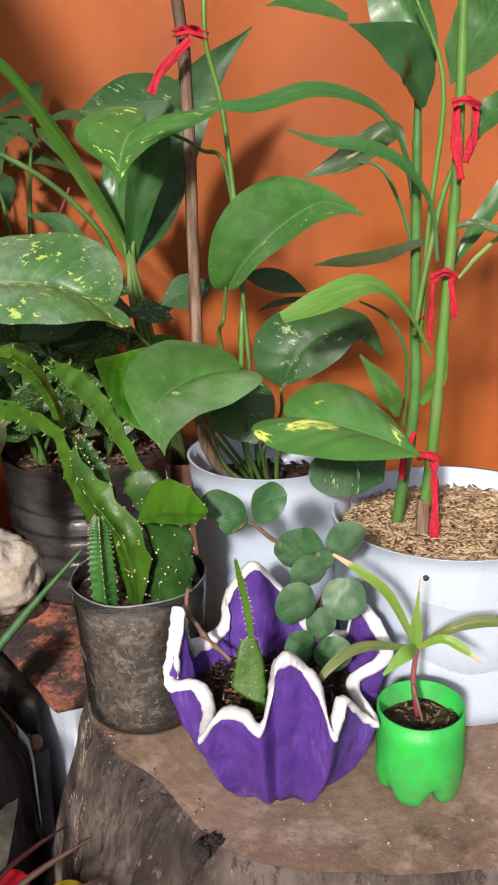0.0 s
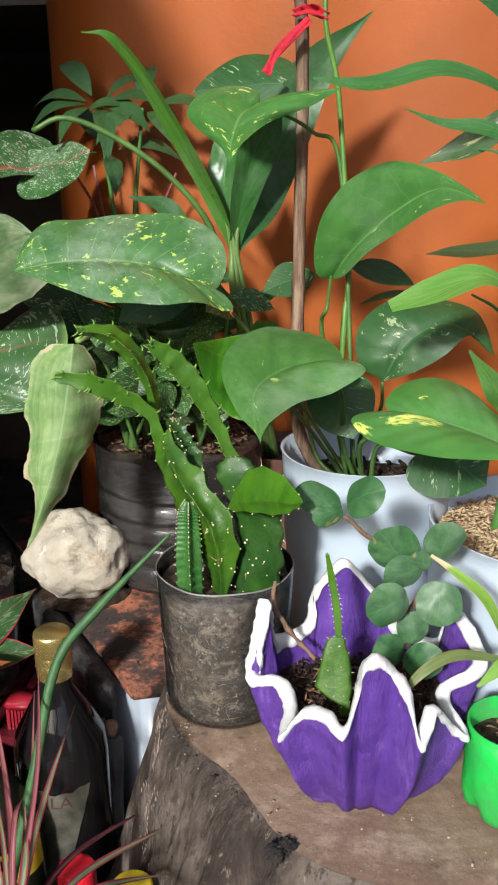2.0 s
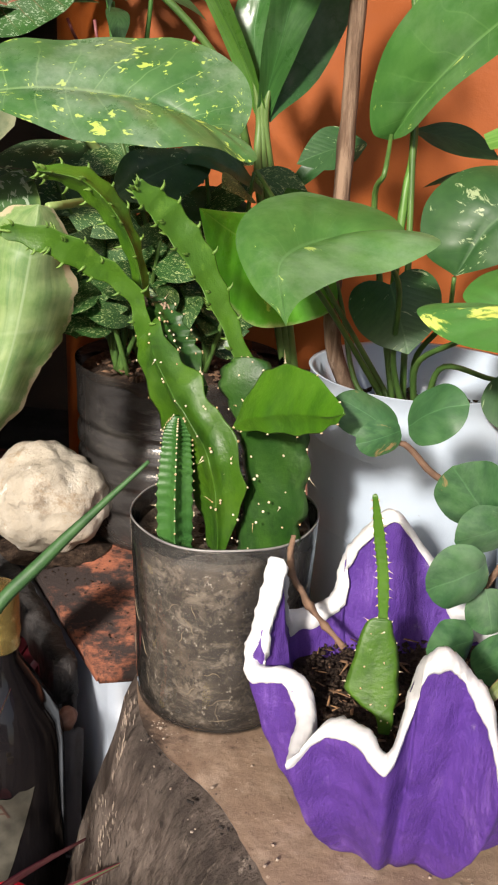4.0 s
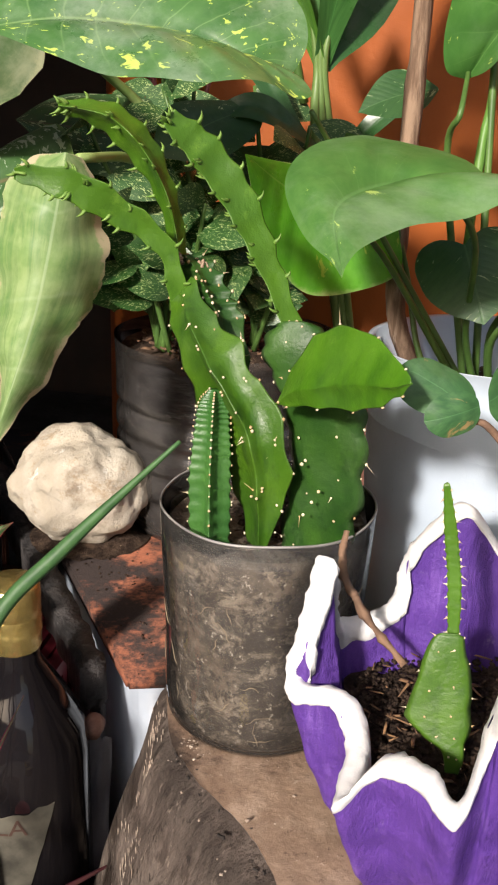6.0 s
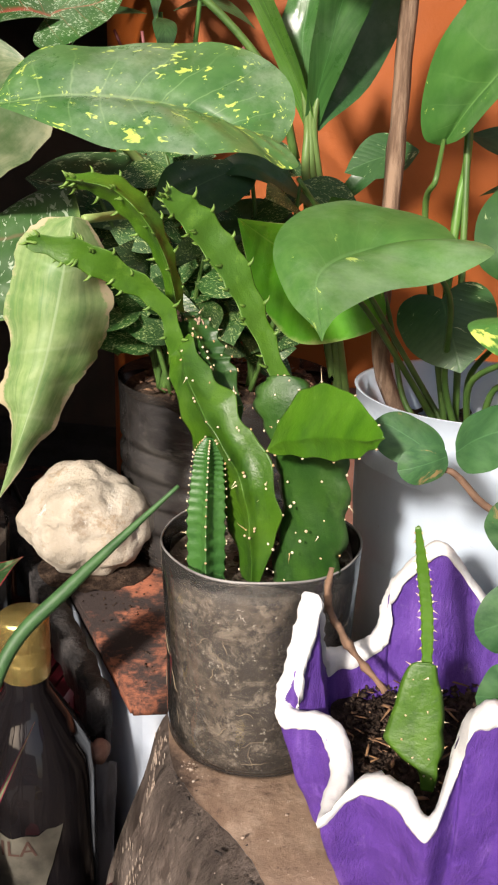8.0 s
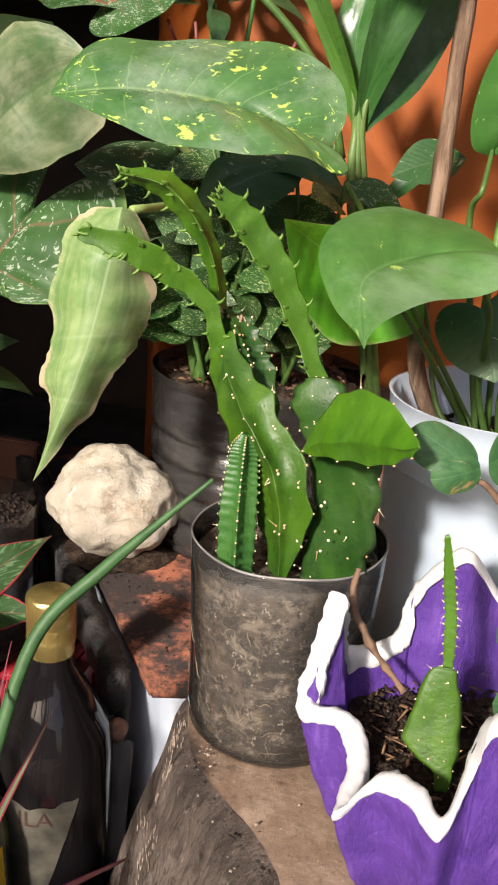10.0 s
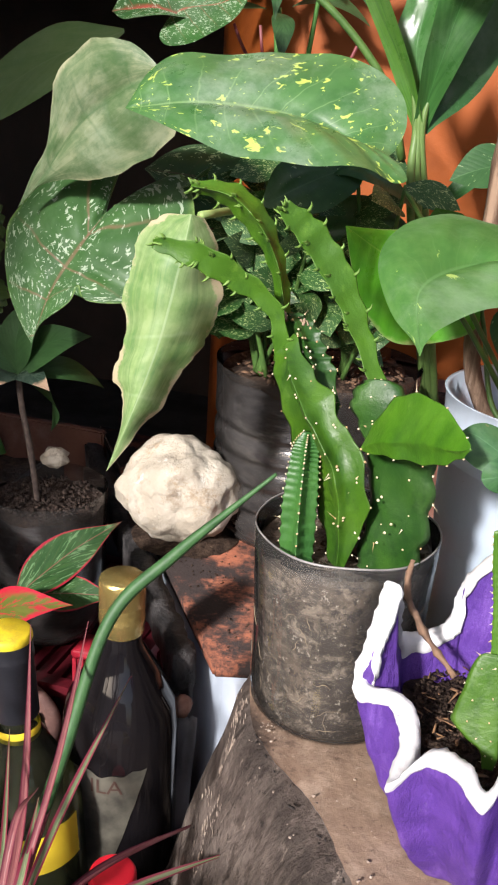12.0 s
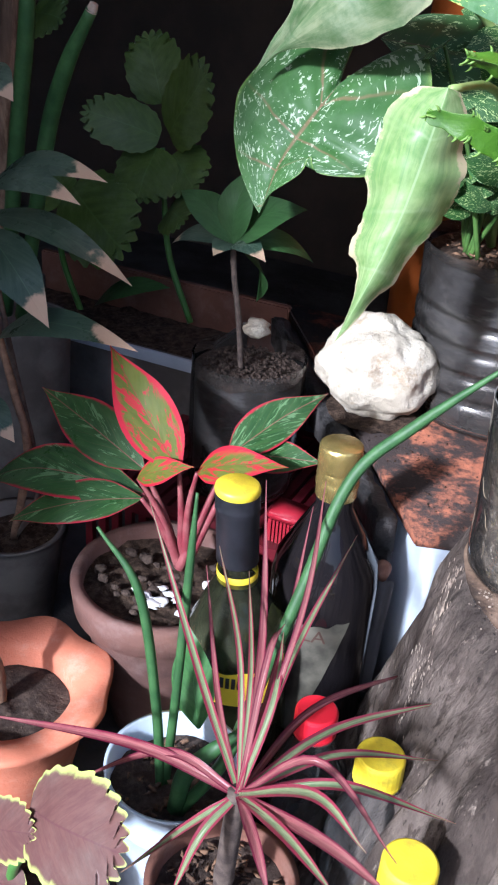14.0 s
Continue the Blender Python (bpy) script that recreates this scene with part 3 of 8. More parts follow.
def stump_top_material():
    k = Nodes("sawn_wood", 0.85, 0, 0.2)
    c = k.mix(k.band(k.noise(9, 7), 0.35, 0.68), (0.26, 0.18, 0.125), (0.17, 0.112, 0.078))
    c = k.mix(k.band(k.noise(38, 9, 0.7), 0.45, 0.72), c, (0.34, 0.255, 0.19))
    c = k.mix(k.band(k.noise(17, 8, 0.75), 0.56, 0.7), c, (0.075, 0.05, 0.038))
    c = k.mix(k.math("MULTIPLY", k.band(k.noise(160, 8, 0.8), 0.56, 0.66), 0.7), c, (0.09, 0.06, 0.045))
    c = k.mix(k.math("MULTIPLY", k.band(k.noise(260, 4, 0.7), 0.64, 0.7), 0.8), c, (0.42, 0.33, 0.25))
    w = k.add("TexWave", Scale=34.0, Distortion=3.0, Detail=3.0)
    w.wave_type = "RINGS"
    w.rings_direction = "Z"
    mp = k.t.nodes.new("ShaderNodeMapping")
    mp.inputs["Location"].default_value = (-0.06, -0.66, 0)
    tc = k.t.nodes.new("ShaderNodeTexCoord")
    k.link(tc.outputs["Object"], mp.inputs["Vector"])
    k.link(mp.outputs["Vector"], w.inputs["Vector"])
    c = k.mix(k.math("MULTIPLY", w.outputs["Fac"], 0.16), c, (0.1, 0.065, 0.045))
    c = k.mix(scorch(k), c, (0.028, 0.021, 0.018))
    k.colour(c).bump(k.noise(130, 9, 0.7), 0.5, 0.0025)
    return k.m


def bark_material():
    k = Nodes("weathered_bark", 0.9, 0, 0.2)
    v = k.coords("Object", (1, 1, 0.30))
    fine = k.coords("Object", (1, 1, 0.12))
    c = k.mix(k.band(k.noise(26, 8, 0.65, v), 0.35, 0.66), (0.058, 0.044, 0.037), (0.19, 0.152, 0.127))
    c = k.mix(k.band(k.noise(120, 7, 0.7, fine), 0.52, 0.62), c, (0.07, 0.053, 0.044))
    c = k.mix(k.band(k.noise(95, 7, 0.75, fine), 0.58, 0.66), c, (0.30, 0.245, 0.20))
    c = k.mix(k.band(k.noise(210, 6, 0.6, v), 0.62, 0.7), c, (0.03, 0.024, 0.02))
    c = k.mix(k.band(k.noise(11, 6), 0.58, 0.70), c, (0.085, 0.065, 0.054))
    c = k.mix(k.math("MULTIPLY", scorch(k), 0.55), c, (0.02, 0.016, 0.014))
    k.colour(c).bump(k.math("ADD", k.noise(42, 10, 0.7, v), k.math("MULTIPLY", k.noise(140, 8, 0.7, fine), 0.9)), 1.0, 0.008)
    return k.m


def split_wood():
    """Weathered split stake: long dark and tan fibres, grey dirt."""
    k = Nodes("split_stake", 0.85, 0, 0.2)
    v = k.coords("Object", (1, 1, 0.06))
    c = k.mix(k.band(k.noise(170, 6, 0.65, v), 0.38, 0.62), (0.11, 0.068, 0.044), (0.25, 0.17, 0.115))
    c = k.mix(k.band(k.noise(22, 7, 0.7, k.coords("Object", (1, 1, 0.4))), 0.48, 0.66), c, (0.085, 0.055, 0.038))
    c = k.mix(k.math("MULTIPLY", k.band(k.noise(90, 6, 0.7, v), 0.58, 0.7), 0.7), c, (0.36, 0.28, 0.21))
    k.colour(c).bump(k.noise(200, 6, 0.7, v), 0.9, 0.002)
    return k.m


def soil_material(name, dark, light):
    k = Nodes(name, 0.95, 0, 0.15)
    c = k.mix(k.band(k.noise(120, 8, 0.7), 0.38, 0.68), dark, light)
    c = k.mix(k.band(k.noise(300, 4), 0.68, 0.75), c, (0.3, 0.22, 0.15))
    k.colour(c).bump(k.noise(190, 10, 0.75), 1.0, 0.004)
    return k.m


def purple_material():
    k = Nodes("purple_paint", 0.55, 0, 0.35)
    c = k.mix(k.band(k.noise(30, 6), 0.35, 0.7), (0.07, 0.026, 0.205), (0.105, 0.042, 0.265))
    c = k.mix(k.math("MULTIPLY", k.band(k.noise(75, 9, 0.75, k.coords("Object", (1, 1, 0.22))), 0.52, 0.7), 0.6), c, (0.21, 0.11, 0.42))
    c = k.mix(k.math("MULTIPLY", k.band(k.noise(16, 8, 0.7), 0.5, 0.75), 0.6), c, (0.045, 0.014, 0.13))
    c = k.mix(k.math("MULTIPLY", k.band(k.noise(85, 9, 0.8), 0.6, 0.74), 0.55), c, (0.3, 0.25, 0.36))
    k.colour(c).bump(k.math("ADD", k.noise(140, 8, 0.7, k.coords("Object", (1, 1, 0.3))), k.noise(60, 6)), 0.7, 0.004)
    return k.m


def rust_board_material():
    k = Nodes("terracotta_board", 0.85, 0, 0.25)
    c = k.mix(k.band(k.noise(16, 6), 0.35, 0.7), (0.34, 0.12, 0.065), (0.24, 0.085, 0.048))
    c = k.mix(k.band(k.noise(13, 10, 0.74), 0.39, 0.53), c, (0.03, 0.022, 0.02))
    c = k.mix(k.band(k.noise(240, 6), 0.6, 0.68), c, (0.04, 0.03, 0.026))
    k.colour(c).bump(k.noise(120, 9, 0.7), 0.7, 0.003)
    return k.m


def clay_material(name, a, b, bloom, amount=0.5):
    k = Nodes(name, 0.82, 0, 0.25)
    c = k.mix(k.band(k.noise(18, 6), 0.35, 0.7), a, b)
    c = k.mix(k.math("MULTIPLY", k.band(k.noise(28, 9, 0.72), 0.48, 0.7), amount), c, bloom)
    c = k.mix(k.band(k.noise(12, 9, 0.75), 0.66, 0.76), c, (0.09, 0.05, 0.04))
    k.colour(c).bump(k.noise(150, 8, 0.7), 0.45, 0.002)
    return k.m


def bottled_soil_material(name, a, b, dark, pale):
    """Soil pressed against clear plastic: brown patches, fine crumbs, dark voids, pale specks of damp."""
    k = Nodes(name, 0.7, 0, 0.3)
    c = k.mix(k.band(k.noise(15, 6, 0.6), 0.4, 0.62), dark, a)
    c = k.mix(k.band(k.noise(55, 8, 0.8, k.coords("Object", (1, 1, 1.5)), 0.6), 0.46, 0.64), c, b)
    c = k.mix(k.band(k.noise(150, 8, 0.8), 0.5, 0.58), c, dark)
    c = k.mix(k.band(k.noise(240, 5, 0.7), 0.6, 0.68), c, pale)
    c = k.mix(k.math("MULTIPLY", k.band(k.noise(24, 10, 0.85, k.coords("Object", (1, 1, 1.6)), 0.8), 0.55, 0.72), 0.35), c, pale)
    k.colour(c).bump(k.noise(200, 8, 0.7), 0.8, 0.002)
    return k.m


def smeared_plastic():
    """Black plastic with dried smears that run round it."""
    k = Nodes("smeared_black_plastic", 0.35, 0, 0.5)
    c = k.mix(k.band(k.noise(11, 9, 0.75, k.coords("Object", (1, 1, 2.5))), 0.45, 0.75), (0.02, 0.018, 0.018), (0.1, 0.093, 0.09))
    c = k.mix(k.band(k.noise(48, 8, 0.75, k.coords("Object", (0.5, 0.5, 2.2))), 0.58, 0.72), c, (0.2, 0.19, 0.185))
    k.colour(c).bump(k.noise(40, 6, 0.6, k.coords("Object", (1, 1, 3))), 0.5, 0.004)
    k.rough(k.band(k.noise(16, 6), 0.35, 0.7, 0.22, 0.6))
    return k.m


def milky_plastic():
    """Milk-white bucket plastic: faint upright streaks, rubbed patches and a few brown smudges."""
    k = Nodes("milky_plastic", 0.4, 0, 0.45)
    c = k.mix(k.band(k.noise(7, 5), 0.35, 0.7), (0.40, 0.475, 0.555), (0.46, 0.53, 0.605))
    c = k.mix(k.math("MULTIPLY", k.band(k.noise(30, 8, 0.7, k.coords("Object", (1, 1, 0.12))), 0.5, 0.75), 0.35), c, (0.36, 0.39, 0.42))
    c = k.mix(k.math("MULTIPLY", k.band(k.noise(26, 10, 0.8), 0.64, 0.74), 0.75), c, (0.3, 0.24, 0.18))
    c = k.mix(k.math("MULTIPLY", k.band(k.noise(140, 6, 0.7), 0.66, 0.72), 0.5), c, (0.25, 0.22, 0.19))
    k.colour(c).bump(k.math("ADD", k.noise(14, 5), k.noise(90, 6)), 0.2, 0.003)
    k.rough(k.band(k.noise(24, 7, 0.7), 0.35, 0.7, 0.28, 0.55))
    return k.m


def stone_material():
    k = Nodes("chalky_stone", 0.85, 0, 0.25)
    c = k.mix(k.band(k.noise(24, 7), 0.35, 0.7), (0.44, 0.385, 0.30), (0.57, 0.52, 0.43))
    c = k.mix(k.band(k.noise(38, 10, 0.75), 0.52, 0.66), c, (0.38, 0.29, 0.19))
    c = k.mix(k.math("MULTIPLY", k.band(k.noise(16, 8, 0.7), 0.56, 0.68), 0.7), c, (0.24, 0.17, 0.11))
    c = k.mix(k.band(k.noise(55, 6, 0.7), 0.63, 0.68), c, (0.70, 0.67, 0.60))
    k.colour(c).bump(k.math("ADD", k.noise(60, 10, 0.72), k.noise(16, 4)), 0.9, 0.006)
    return k.m


M_wall = paint_wall()
# dark brown wall colour that stands in for the recess's shade
M_dark = mottled("shade_dark_wall", (0.08, 0.062, 0.05), (0.11, 0.08, 0.062), 8, 0.95, 0.3, 0.004)
M_plaster = mottled("grey_render", (0.42, 0.4, 0.37), (0.33, 0.31, 0.29), 3, 0.9, 0.4, 0.004)
M_blocker = mottled("overhead_blocker", (0.16, 0.13, 0.11), (0.1, 0.08, 0.07), 6, 0.7, 0.2, 0.002)
M_ground = mottled("damp_concrete", (0.09, 0.085, 0.08), (0.05, 0.045, 0.042), 9, 0.9, 0.6, 0.005, grime=(0.03, 0.025, 0.022))
M_top, M_bark = stump_top_material(), bark_material()
M_soil = soil_material("potting_soil", (0.028, 0.018, 0.013), (0.105, 0.07, 0.048))
M_drysoil = soil_material("dry_soil", (0.045, 0.032, 0.026), (0.105, 0.076, 0.06))
M_husk = mottled("rice_husk", (0.48, 0.36, 0.21), (0.30, 0.21, 0.12), 90, 0.85, 0.4, 0.001)
M_chip = mottled("bark_chips", (0.16, 0.09, 0.05), (0.06, 0.035, 0.022), 90, 0.9, 0.4, 0.001)
M_purple = purple_material()
M_white_rim = mottled("white_gloss_paint", (0.64, 0.64, 0.63), (0.54, 0.54, 0.55), 60, 0.42, 0.5, 0.002, fine=130, grime=(0.6, 0.58, 0.56))
M_green_plastic = mottled("green_plastic", (0.018, 0.42, 0.055), (0.025, 0.33, 0.055), 40, 0.45, 0.3, 0.002, grime=(0.06, 0.22, 0.06))
M_white_plastic = milky_plastic()
M_root = mottled("fine_root", (0.24, 0.19, 0.125), (0.15, 0.115, 0.08), 90, 0.9, 0.3, 0.001)
M_film = film_material("clear_plastic", (0.95, 0.95, 0.95), 0.10, (0.42, 0.40, 0.37), 0.05)
M_film_edge = mottled("cut_plastic_edge", (0.26, 0.25, 0.24), (0.16, 0.15, 0.145), 60, 0.35, 0.2, 0.001)
M_film_dark = film_material("smoky_plastic", (0.72, 0.72, 0.73), 0.20, (0.17, 0.157, 0.145), 0.12)
M_wetsoil = bottled_soil_material("soil_against_plastic", (0.105, 0.08, 0.058), (0.205, 0.17, 0.13), (0.03, 0.023, 0.017), (0.36, 0.325, 0.27))
M_darksoil = smeared_plastic()
M_stone = stone_material()
M_board = rust_board_material()
M_iron = mottled("black_iron", (0.014, 0.013, 0.013), (0.05, 0.045, 0.043), 60, 0.6, 0.8, 0.004, metal=0.1, grime=(0.09, 0.085, 0.085))
M_peg = mottled("tan_peg", (0.3, 0.17, 0.12), (0.2, 0.1, 0.07), 150, 0.8, 0.5, 0.001)
M_enamel = mottled("white_enamel", (0.36, 0.405, 0.47), (0.30, 0.34, 0.39), 12, 0.35, 0.1, 0.001, grime=(0.36, 0.36, 0.36))
M_grey_wrap = mottled("grey_plastic_wrap", (0.26, 0.25, 0.26), (0.14, 0.135, 0.14), 14, 0.4, 0.4, 0.003)
M_clay_pink = clay_material("old_clay", (0.145, 0.075, 0.06), (0.095, 0.052, 0.045), (0.22, 0.155, 0.14))
M_clay_orange = clay_material("orange_clay", (0.58, 0.20, 0.115), (0.48, 0.155, 0.09), (0.58, 0.32, 0.23), 0.6)
M_clay_brown = clay_material("brown_clay", (0.17, 0.075, 0.05), (0.12, 0.055, 0.04), (0.24, 0.15, 0.12))
M_darkpot = mottled("grimy_grey_pot", (0.125, 0.115, 0.105), (0.07, 0.062, 0.056), 20, 0.8, 0.4, 0.002)
M_red_plastic = mottled("red_plastic", (0.10, 0.008, 0.014), (0.07, 0.006, 0.01), 30, 0.4, 0.15, 0.001)
M_red_cap = mottled("red_cap", (0.78, 0.02, 0.04), (0.68, 0.015, 0.03), 60, 0.35, 0.1, 0.001)
M_yellow_cap = mottled("yellow_cap", (0.80, 0.64, 0.03), (0.72, 0.53, 0.02), 60, 0.42, 0.2, 0.001, grime=(0.34, 0.24, 0.04))
M_gold = mottled("gold_foil", (0.70, 0.55, 0.20), (0.55, 0.42, 0.14), 60, 0.27, 0.6, 0.0015, metal=0.85)
M_black_sleeve = mottled("black_sleeve", (0.012, 0.013, 0.016), (0.02, 0.02, 0.025), 60, 0.4, 0.15, 0.001)
M_bottle_dark = mottled("dark_glass", (0.008, 0.007, 0.008), (0.012, 0.01, 0.01), 10, 0.06, 0.02, 0.001, spec=0.35)
M_bottle_green = film_material("olive_glass", (0.42, 0.46, 0.28), 0.3, (0.1, 0.11, 0.06), 0.05)
M_bottle_clear = film_material("soda_bottle", (0.9, 0.92, 0.93), 0.1, (0.4, 0.4, 0.4), 0.06)
M_label_yellow = mottled("yellow_label", (0.8, 0.6, 0.03), (0.72, 0.52, 0.03), 30, 0.55, 0.1, 0.001)
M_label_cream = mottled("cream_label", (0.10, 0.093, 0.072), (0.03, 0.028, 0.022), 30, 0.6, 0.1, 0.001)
M_ink = mottled("black_ink", (0.02, 0.02, 0.02), (0.03, 0.03, 0.03), 30, 0.6, 0.05, 0.001)
M_red_cloth = mottled("red_cloth", (0.5, 0.012, 0.03), (0.36, 0.008, 0.022), 60, 0.75, 0.8, 0.002, fine=500)
M_wood_stake = split_wood()
M_cane = mottled("green_cane", (0.1, 0.225, 0.04), (0.065, 0.155, 0.026), 25, 0.45, 0.3, 0.001, grime=(0.14, 0.2, 0.06))
M_cane_dark = mottled("dark_green_cane", (0.05, 0.14, 0.03), (0.08, 0.2, 0.05), 25, 0.4, 0.2, 0.001)
M_petiole = mottled("petiole", (0.08, 0.16, 0.035), (0.05, 0.11, 0.025), 40, 0.45, 0.2, 0.001)
M_sheath = mottled("pale_leaf_sheath", (0.13, 0.21, 0.06), (0.09, 0.16, 0.04), 40, 0.45, 0.2, 0.001)
M_petiole_pale = mottled("pale_petiole", (0.27, 0.36, 0.13), (0.17, 0.28, 0.07), 40, 0.45, 0.2, 0.001)
M_twig = mottled("brown_twig", (0.2, 0.12, 0.075), (0.12, 0.07, 0.045), 120, 0.85, 0.6, 0.001)
M_stem_dark = mottled("dark_stem", (0.05, 0.035, 0.03), (0.1, 0.075, 0.06), 120, 0.85, 0.6, 0.001)
M_pink_stem = mottled("pink_stem", (0.17, 0.025, 0.035), (0.24, 0.08, 0.08), 40, 0.5, 0.2, 0.001)
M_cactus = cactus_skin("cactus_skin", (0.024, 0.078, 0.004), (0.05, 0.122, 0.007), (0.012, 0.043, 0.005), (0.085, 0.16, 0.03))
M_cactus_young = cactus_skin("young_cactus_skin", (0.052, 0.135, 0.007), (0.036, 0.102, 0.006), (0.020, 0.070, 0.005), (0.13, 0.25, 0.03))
# young green, paled further in colour for the top-lit pad
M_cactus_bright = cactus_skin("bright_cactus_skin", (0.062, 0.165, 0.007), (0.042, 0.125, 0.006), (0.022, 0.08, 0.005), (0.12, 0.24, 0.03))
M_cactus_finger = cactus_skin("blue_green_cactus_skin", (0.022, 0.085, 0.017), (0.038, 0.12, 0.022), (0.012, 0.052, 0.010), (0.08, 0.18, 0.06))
M_cactus_scale = mottled("pale_green_scale", (0.15, 0.26, 0.05), (0.09, 0.18, 0.03), 200, 0.5, 0.1, 0.001)
M_cork = mottled("corky_scab", (0.16, 0.10, 0.06), (0.30, 0.22, 0.15), 160, 0.9, 0.5, 0.001)
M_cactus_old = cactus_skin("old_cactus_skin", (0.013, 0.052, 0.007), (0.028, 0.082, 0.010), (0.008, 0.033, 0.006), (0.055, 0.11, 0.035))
M_areole = mottled("areole_wool", (0.42, 0.27, 0.13), (0.66, 0.58, 0.42), 90, 0.9, 0.1, 0.001)
M_spear = mottled("cylinder_snake_skin", (0.024, 0.075, 0.022), (0.045, 0.115, 0.036), 60, 0.55, 0.3, 0.001, fine=180, grime=(0.03, 0.07, 0.03))

L_pothos_splash = leaf_material("splashed_pothos_leaf", (0.038, 0.145, 0.028), (0.062, 0.19, 0.04), (0.11, 0.25, 0.08), flecks=(0.60, 0.68, 0.14), fleck_scale=2.6, fleck_at=0.60, stretch=1.2, rough=0.42, sheer=0.1, spec=0.15, coat=0.05)
L_pothos = leaf_material("pothos_leaf", (0.036, 0.13, 0.027), (0.06, 0.175, 0.04), (0.16, 0.32, 0.1), flecks=(0.50, 0.60, 0.14), fleck_scale=7, fleck_at=0.635, stretch=1.6, rough=0.4, sheer=0.1, spec=0.15, coat=0.05)
L_pothos_plain = leaf_material("plain_pothos_leaf", (0.045, 0.14, 0.032), (0.07, 0.185, 0.045), (0.12, 0.25, 0.085), flecks=(0.36, 0.5, 0.12), fleck_scale=6, fleck_at=0.66, dust_sheen=0.24, rough=0.45, sheer=0.1, spec=0.1, coat=0.0)
L_pothos_big = leaf_material("marbled_pothos_leaf", (0.030, 0.105, 0.028), (0.062, 0.165, 0.048), (0.26, 0.40, 0.16), flecks=(0.42, 0.54, 0.10), fleck_scale=17, fleck_at=0.63, stretch=1.9, rough=0.34, dust_sheen=0.42, lines=0.30, sheer=0.1, spec=0.4, coat=0.2)
L_pothos_dark = leaf_material("dark_pothos_leaf", (0.014, 0.06, 0.016), (0.026, 0.085, 0.022), (0.06, 0.14, 0.045), flecks=(0.30, 0.38, 0.20), fleck_scale=7, fleck_at=0.64, rough=0.44, dust_sheen=0.07, coat=0.0, spec=0.35, sheer=0.1)
# leaf lit from behind: part of that glow is put into its colour
L_bright = leaf_material("backlit_leaf", (0.065, 0.30, 0.014), (0.105, 0.40, 0.024), (0.25, 0.48, 0.08), sheer=0.4, flecks=(0.36, 0.52, 0.06), fleck_scale=4, fleck_at=0.62, edge=(0.42, 0.52, 0.2), edge_at=0.49)
L_bamboo = leaf_material("ribbon_plant_leaf", (0.026, 0.105, 0.024), (0.05, 0.16, 0.04), (0.08, 0.24, 0.07), veins=1.0, rough=0.3)
L_bamboo_dark = leaf_material("dark_ribbon_leaf", (0.02, 0.08, 0.022), (0.03, 0.1, 0.03), (0.04, 0.12, 0.03), veins=1.0, rough=0.3)
# blade seen from below, its shade put into a darker brown-green
L_ribbon_shaded = leaf_material("shaded_brown_green_leaf", (0.03, 0.055, 0.02), (0.045, 0.07, 0.025), (0.07, 0.09, 0.04), veins=1.0, rough=0.4)
L_lime = leaf_material("lime_leaf", (0.09, 0.25, 0.04), (0.15, 0.33, 0.065), (0.24, 0.42, 0.11), veins=1.0, sheer=0.35)
L_cane = leaf_material("cane_leaf", (0.035, 0.125, 0.02), (0.075, 0.21, 0.025), (0.12, 0.32, 0.06), veins=1.0)
L_gold = leaf_material("pale_streaked_leaf", (0.028, 0.075, 0.02), (0.045, 0.10, 0.028), (0.12, 0.18, 0.06), flecks=(0.42, 0.45, 0.16), fleck_scale=2.5, fleck_at=0.62)
L_pep = leaf_material("round_fleshy_leaf", (0.018, 0.075, 0.026), (0.045, 0.13, 0.045), (0.07, 0.18, 0.07), spec=0.35, rough=0.48, veins=3, sheer=0.1, flecks=(0.26, 0.17, 0.07), fleck_scale=1.6, fleck_at=0.66, stretch=1.0, lines=0.06, dust_sheen=0.2, coat=0.04)
L_caladium = leaf_material("spotted_leaf", (0.026, 0.085, 0.022), (0.042, 0.12, 0.03), (0.26, 0.10, 0.08), flecks=(0.36, 0.45, 0.32), fleck_scale=42, fleck_at=0.60, stretch=0.9, edge=(0.17, 0.28, 0.05), edge_at=0.485, veins=4, lines=0.45, rough=0.5, coat=0.05, middle=(0.11, 0.085, 0.05), heart=0.03)
L_caladium_red = leaf_material("red_hearted_leaf", (0.026, 0.09, 0.022), (0.04, 0.13, 0.03), (0.35, 0.07, 0.05), flecks=(0.36, 0.45, 0.32), fleck_scale=40, fleck_at=0.575, stretch=0.9, veins=5, lines=0.4, rough=0.5, coat=0.05, middle=(0.34, 0.06, 0.045), heart=0.055)
L_grey = leaf_material("faded_grey_green_leaf", (0.06, 0.13, 0.05), (0.25, 0.31, 0.19), (0.06, 0.13, 0.045), edge=(0.36, 0.37, 0.22), edge_at=0.48, veins=4, rough=0.45, lines=0.45, coat=0.15, fray=0.9, dust_sheen=0.25, stretch=1.5, streak=(0.07, 0.14, 0.05))
L_pale = leaf_material("yellowing_leaf", (0.13, 0.27, 0.075), (0.27, 0.39, 0.17), (0.40, 0.50, 0.30), edge=(0.46, 0.40, 0.25), edge_at=0.44, veins=4, rough=0.45, streak=(0.075, 0.175, 0.055), lines=0.2, coat=0.12, fray=2.0)
L_dust = leaf_material("gold_dust_leaf", (0.022, 0.08, 0.02), (0.036, 0.11, 0.027), (0.04, 0.12, 0.03), flecks=(0.42, 0.52, 0.22), fleck_scale=26, fleck_at=0.585, stretch=1.0)
L_shade = leaf_material("deep_green_leaf", (0.026, 0.075, 0.024), (0.042, 0.11, 0.036), (0.05, 0.13, 0.045), rough=0.4, dust_sheen=0.05)
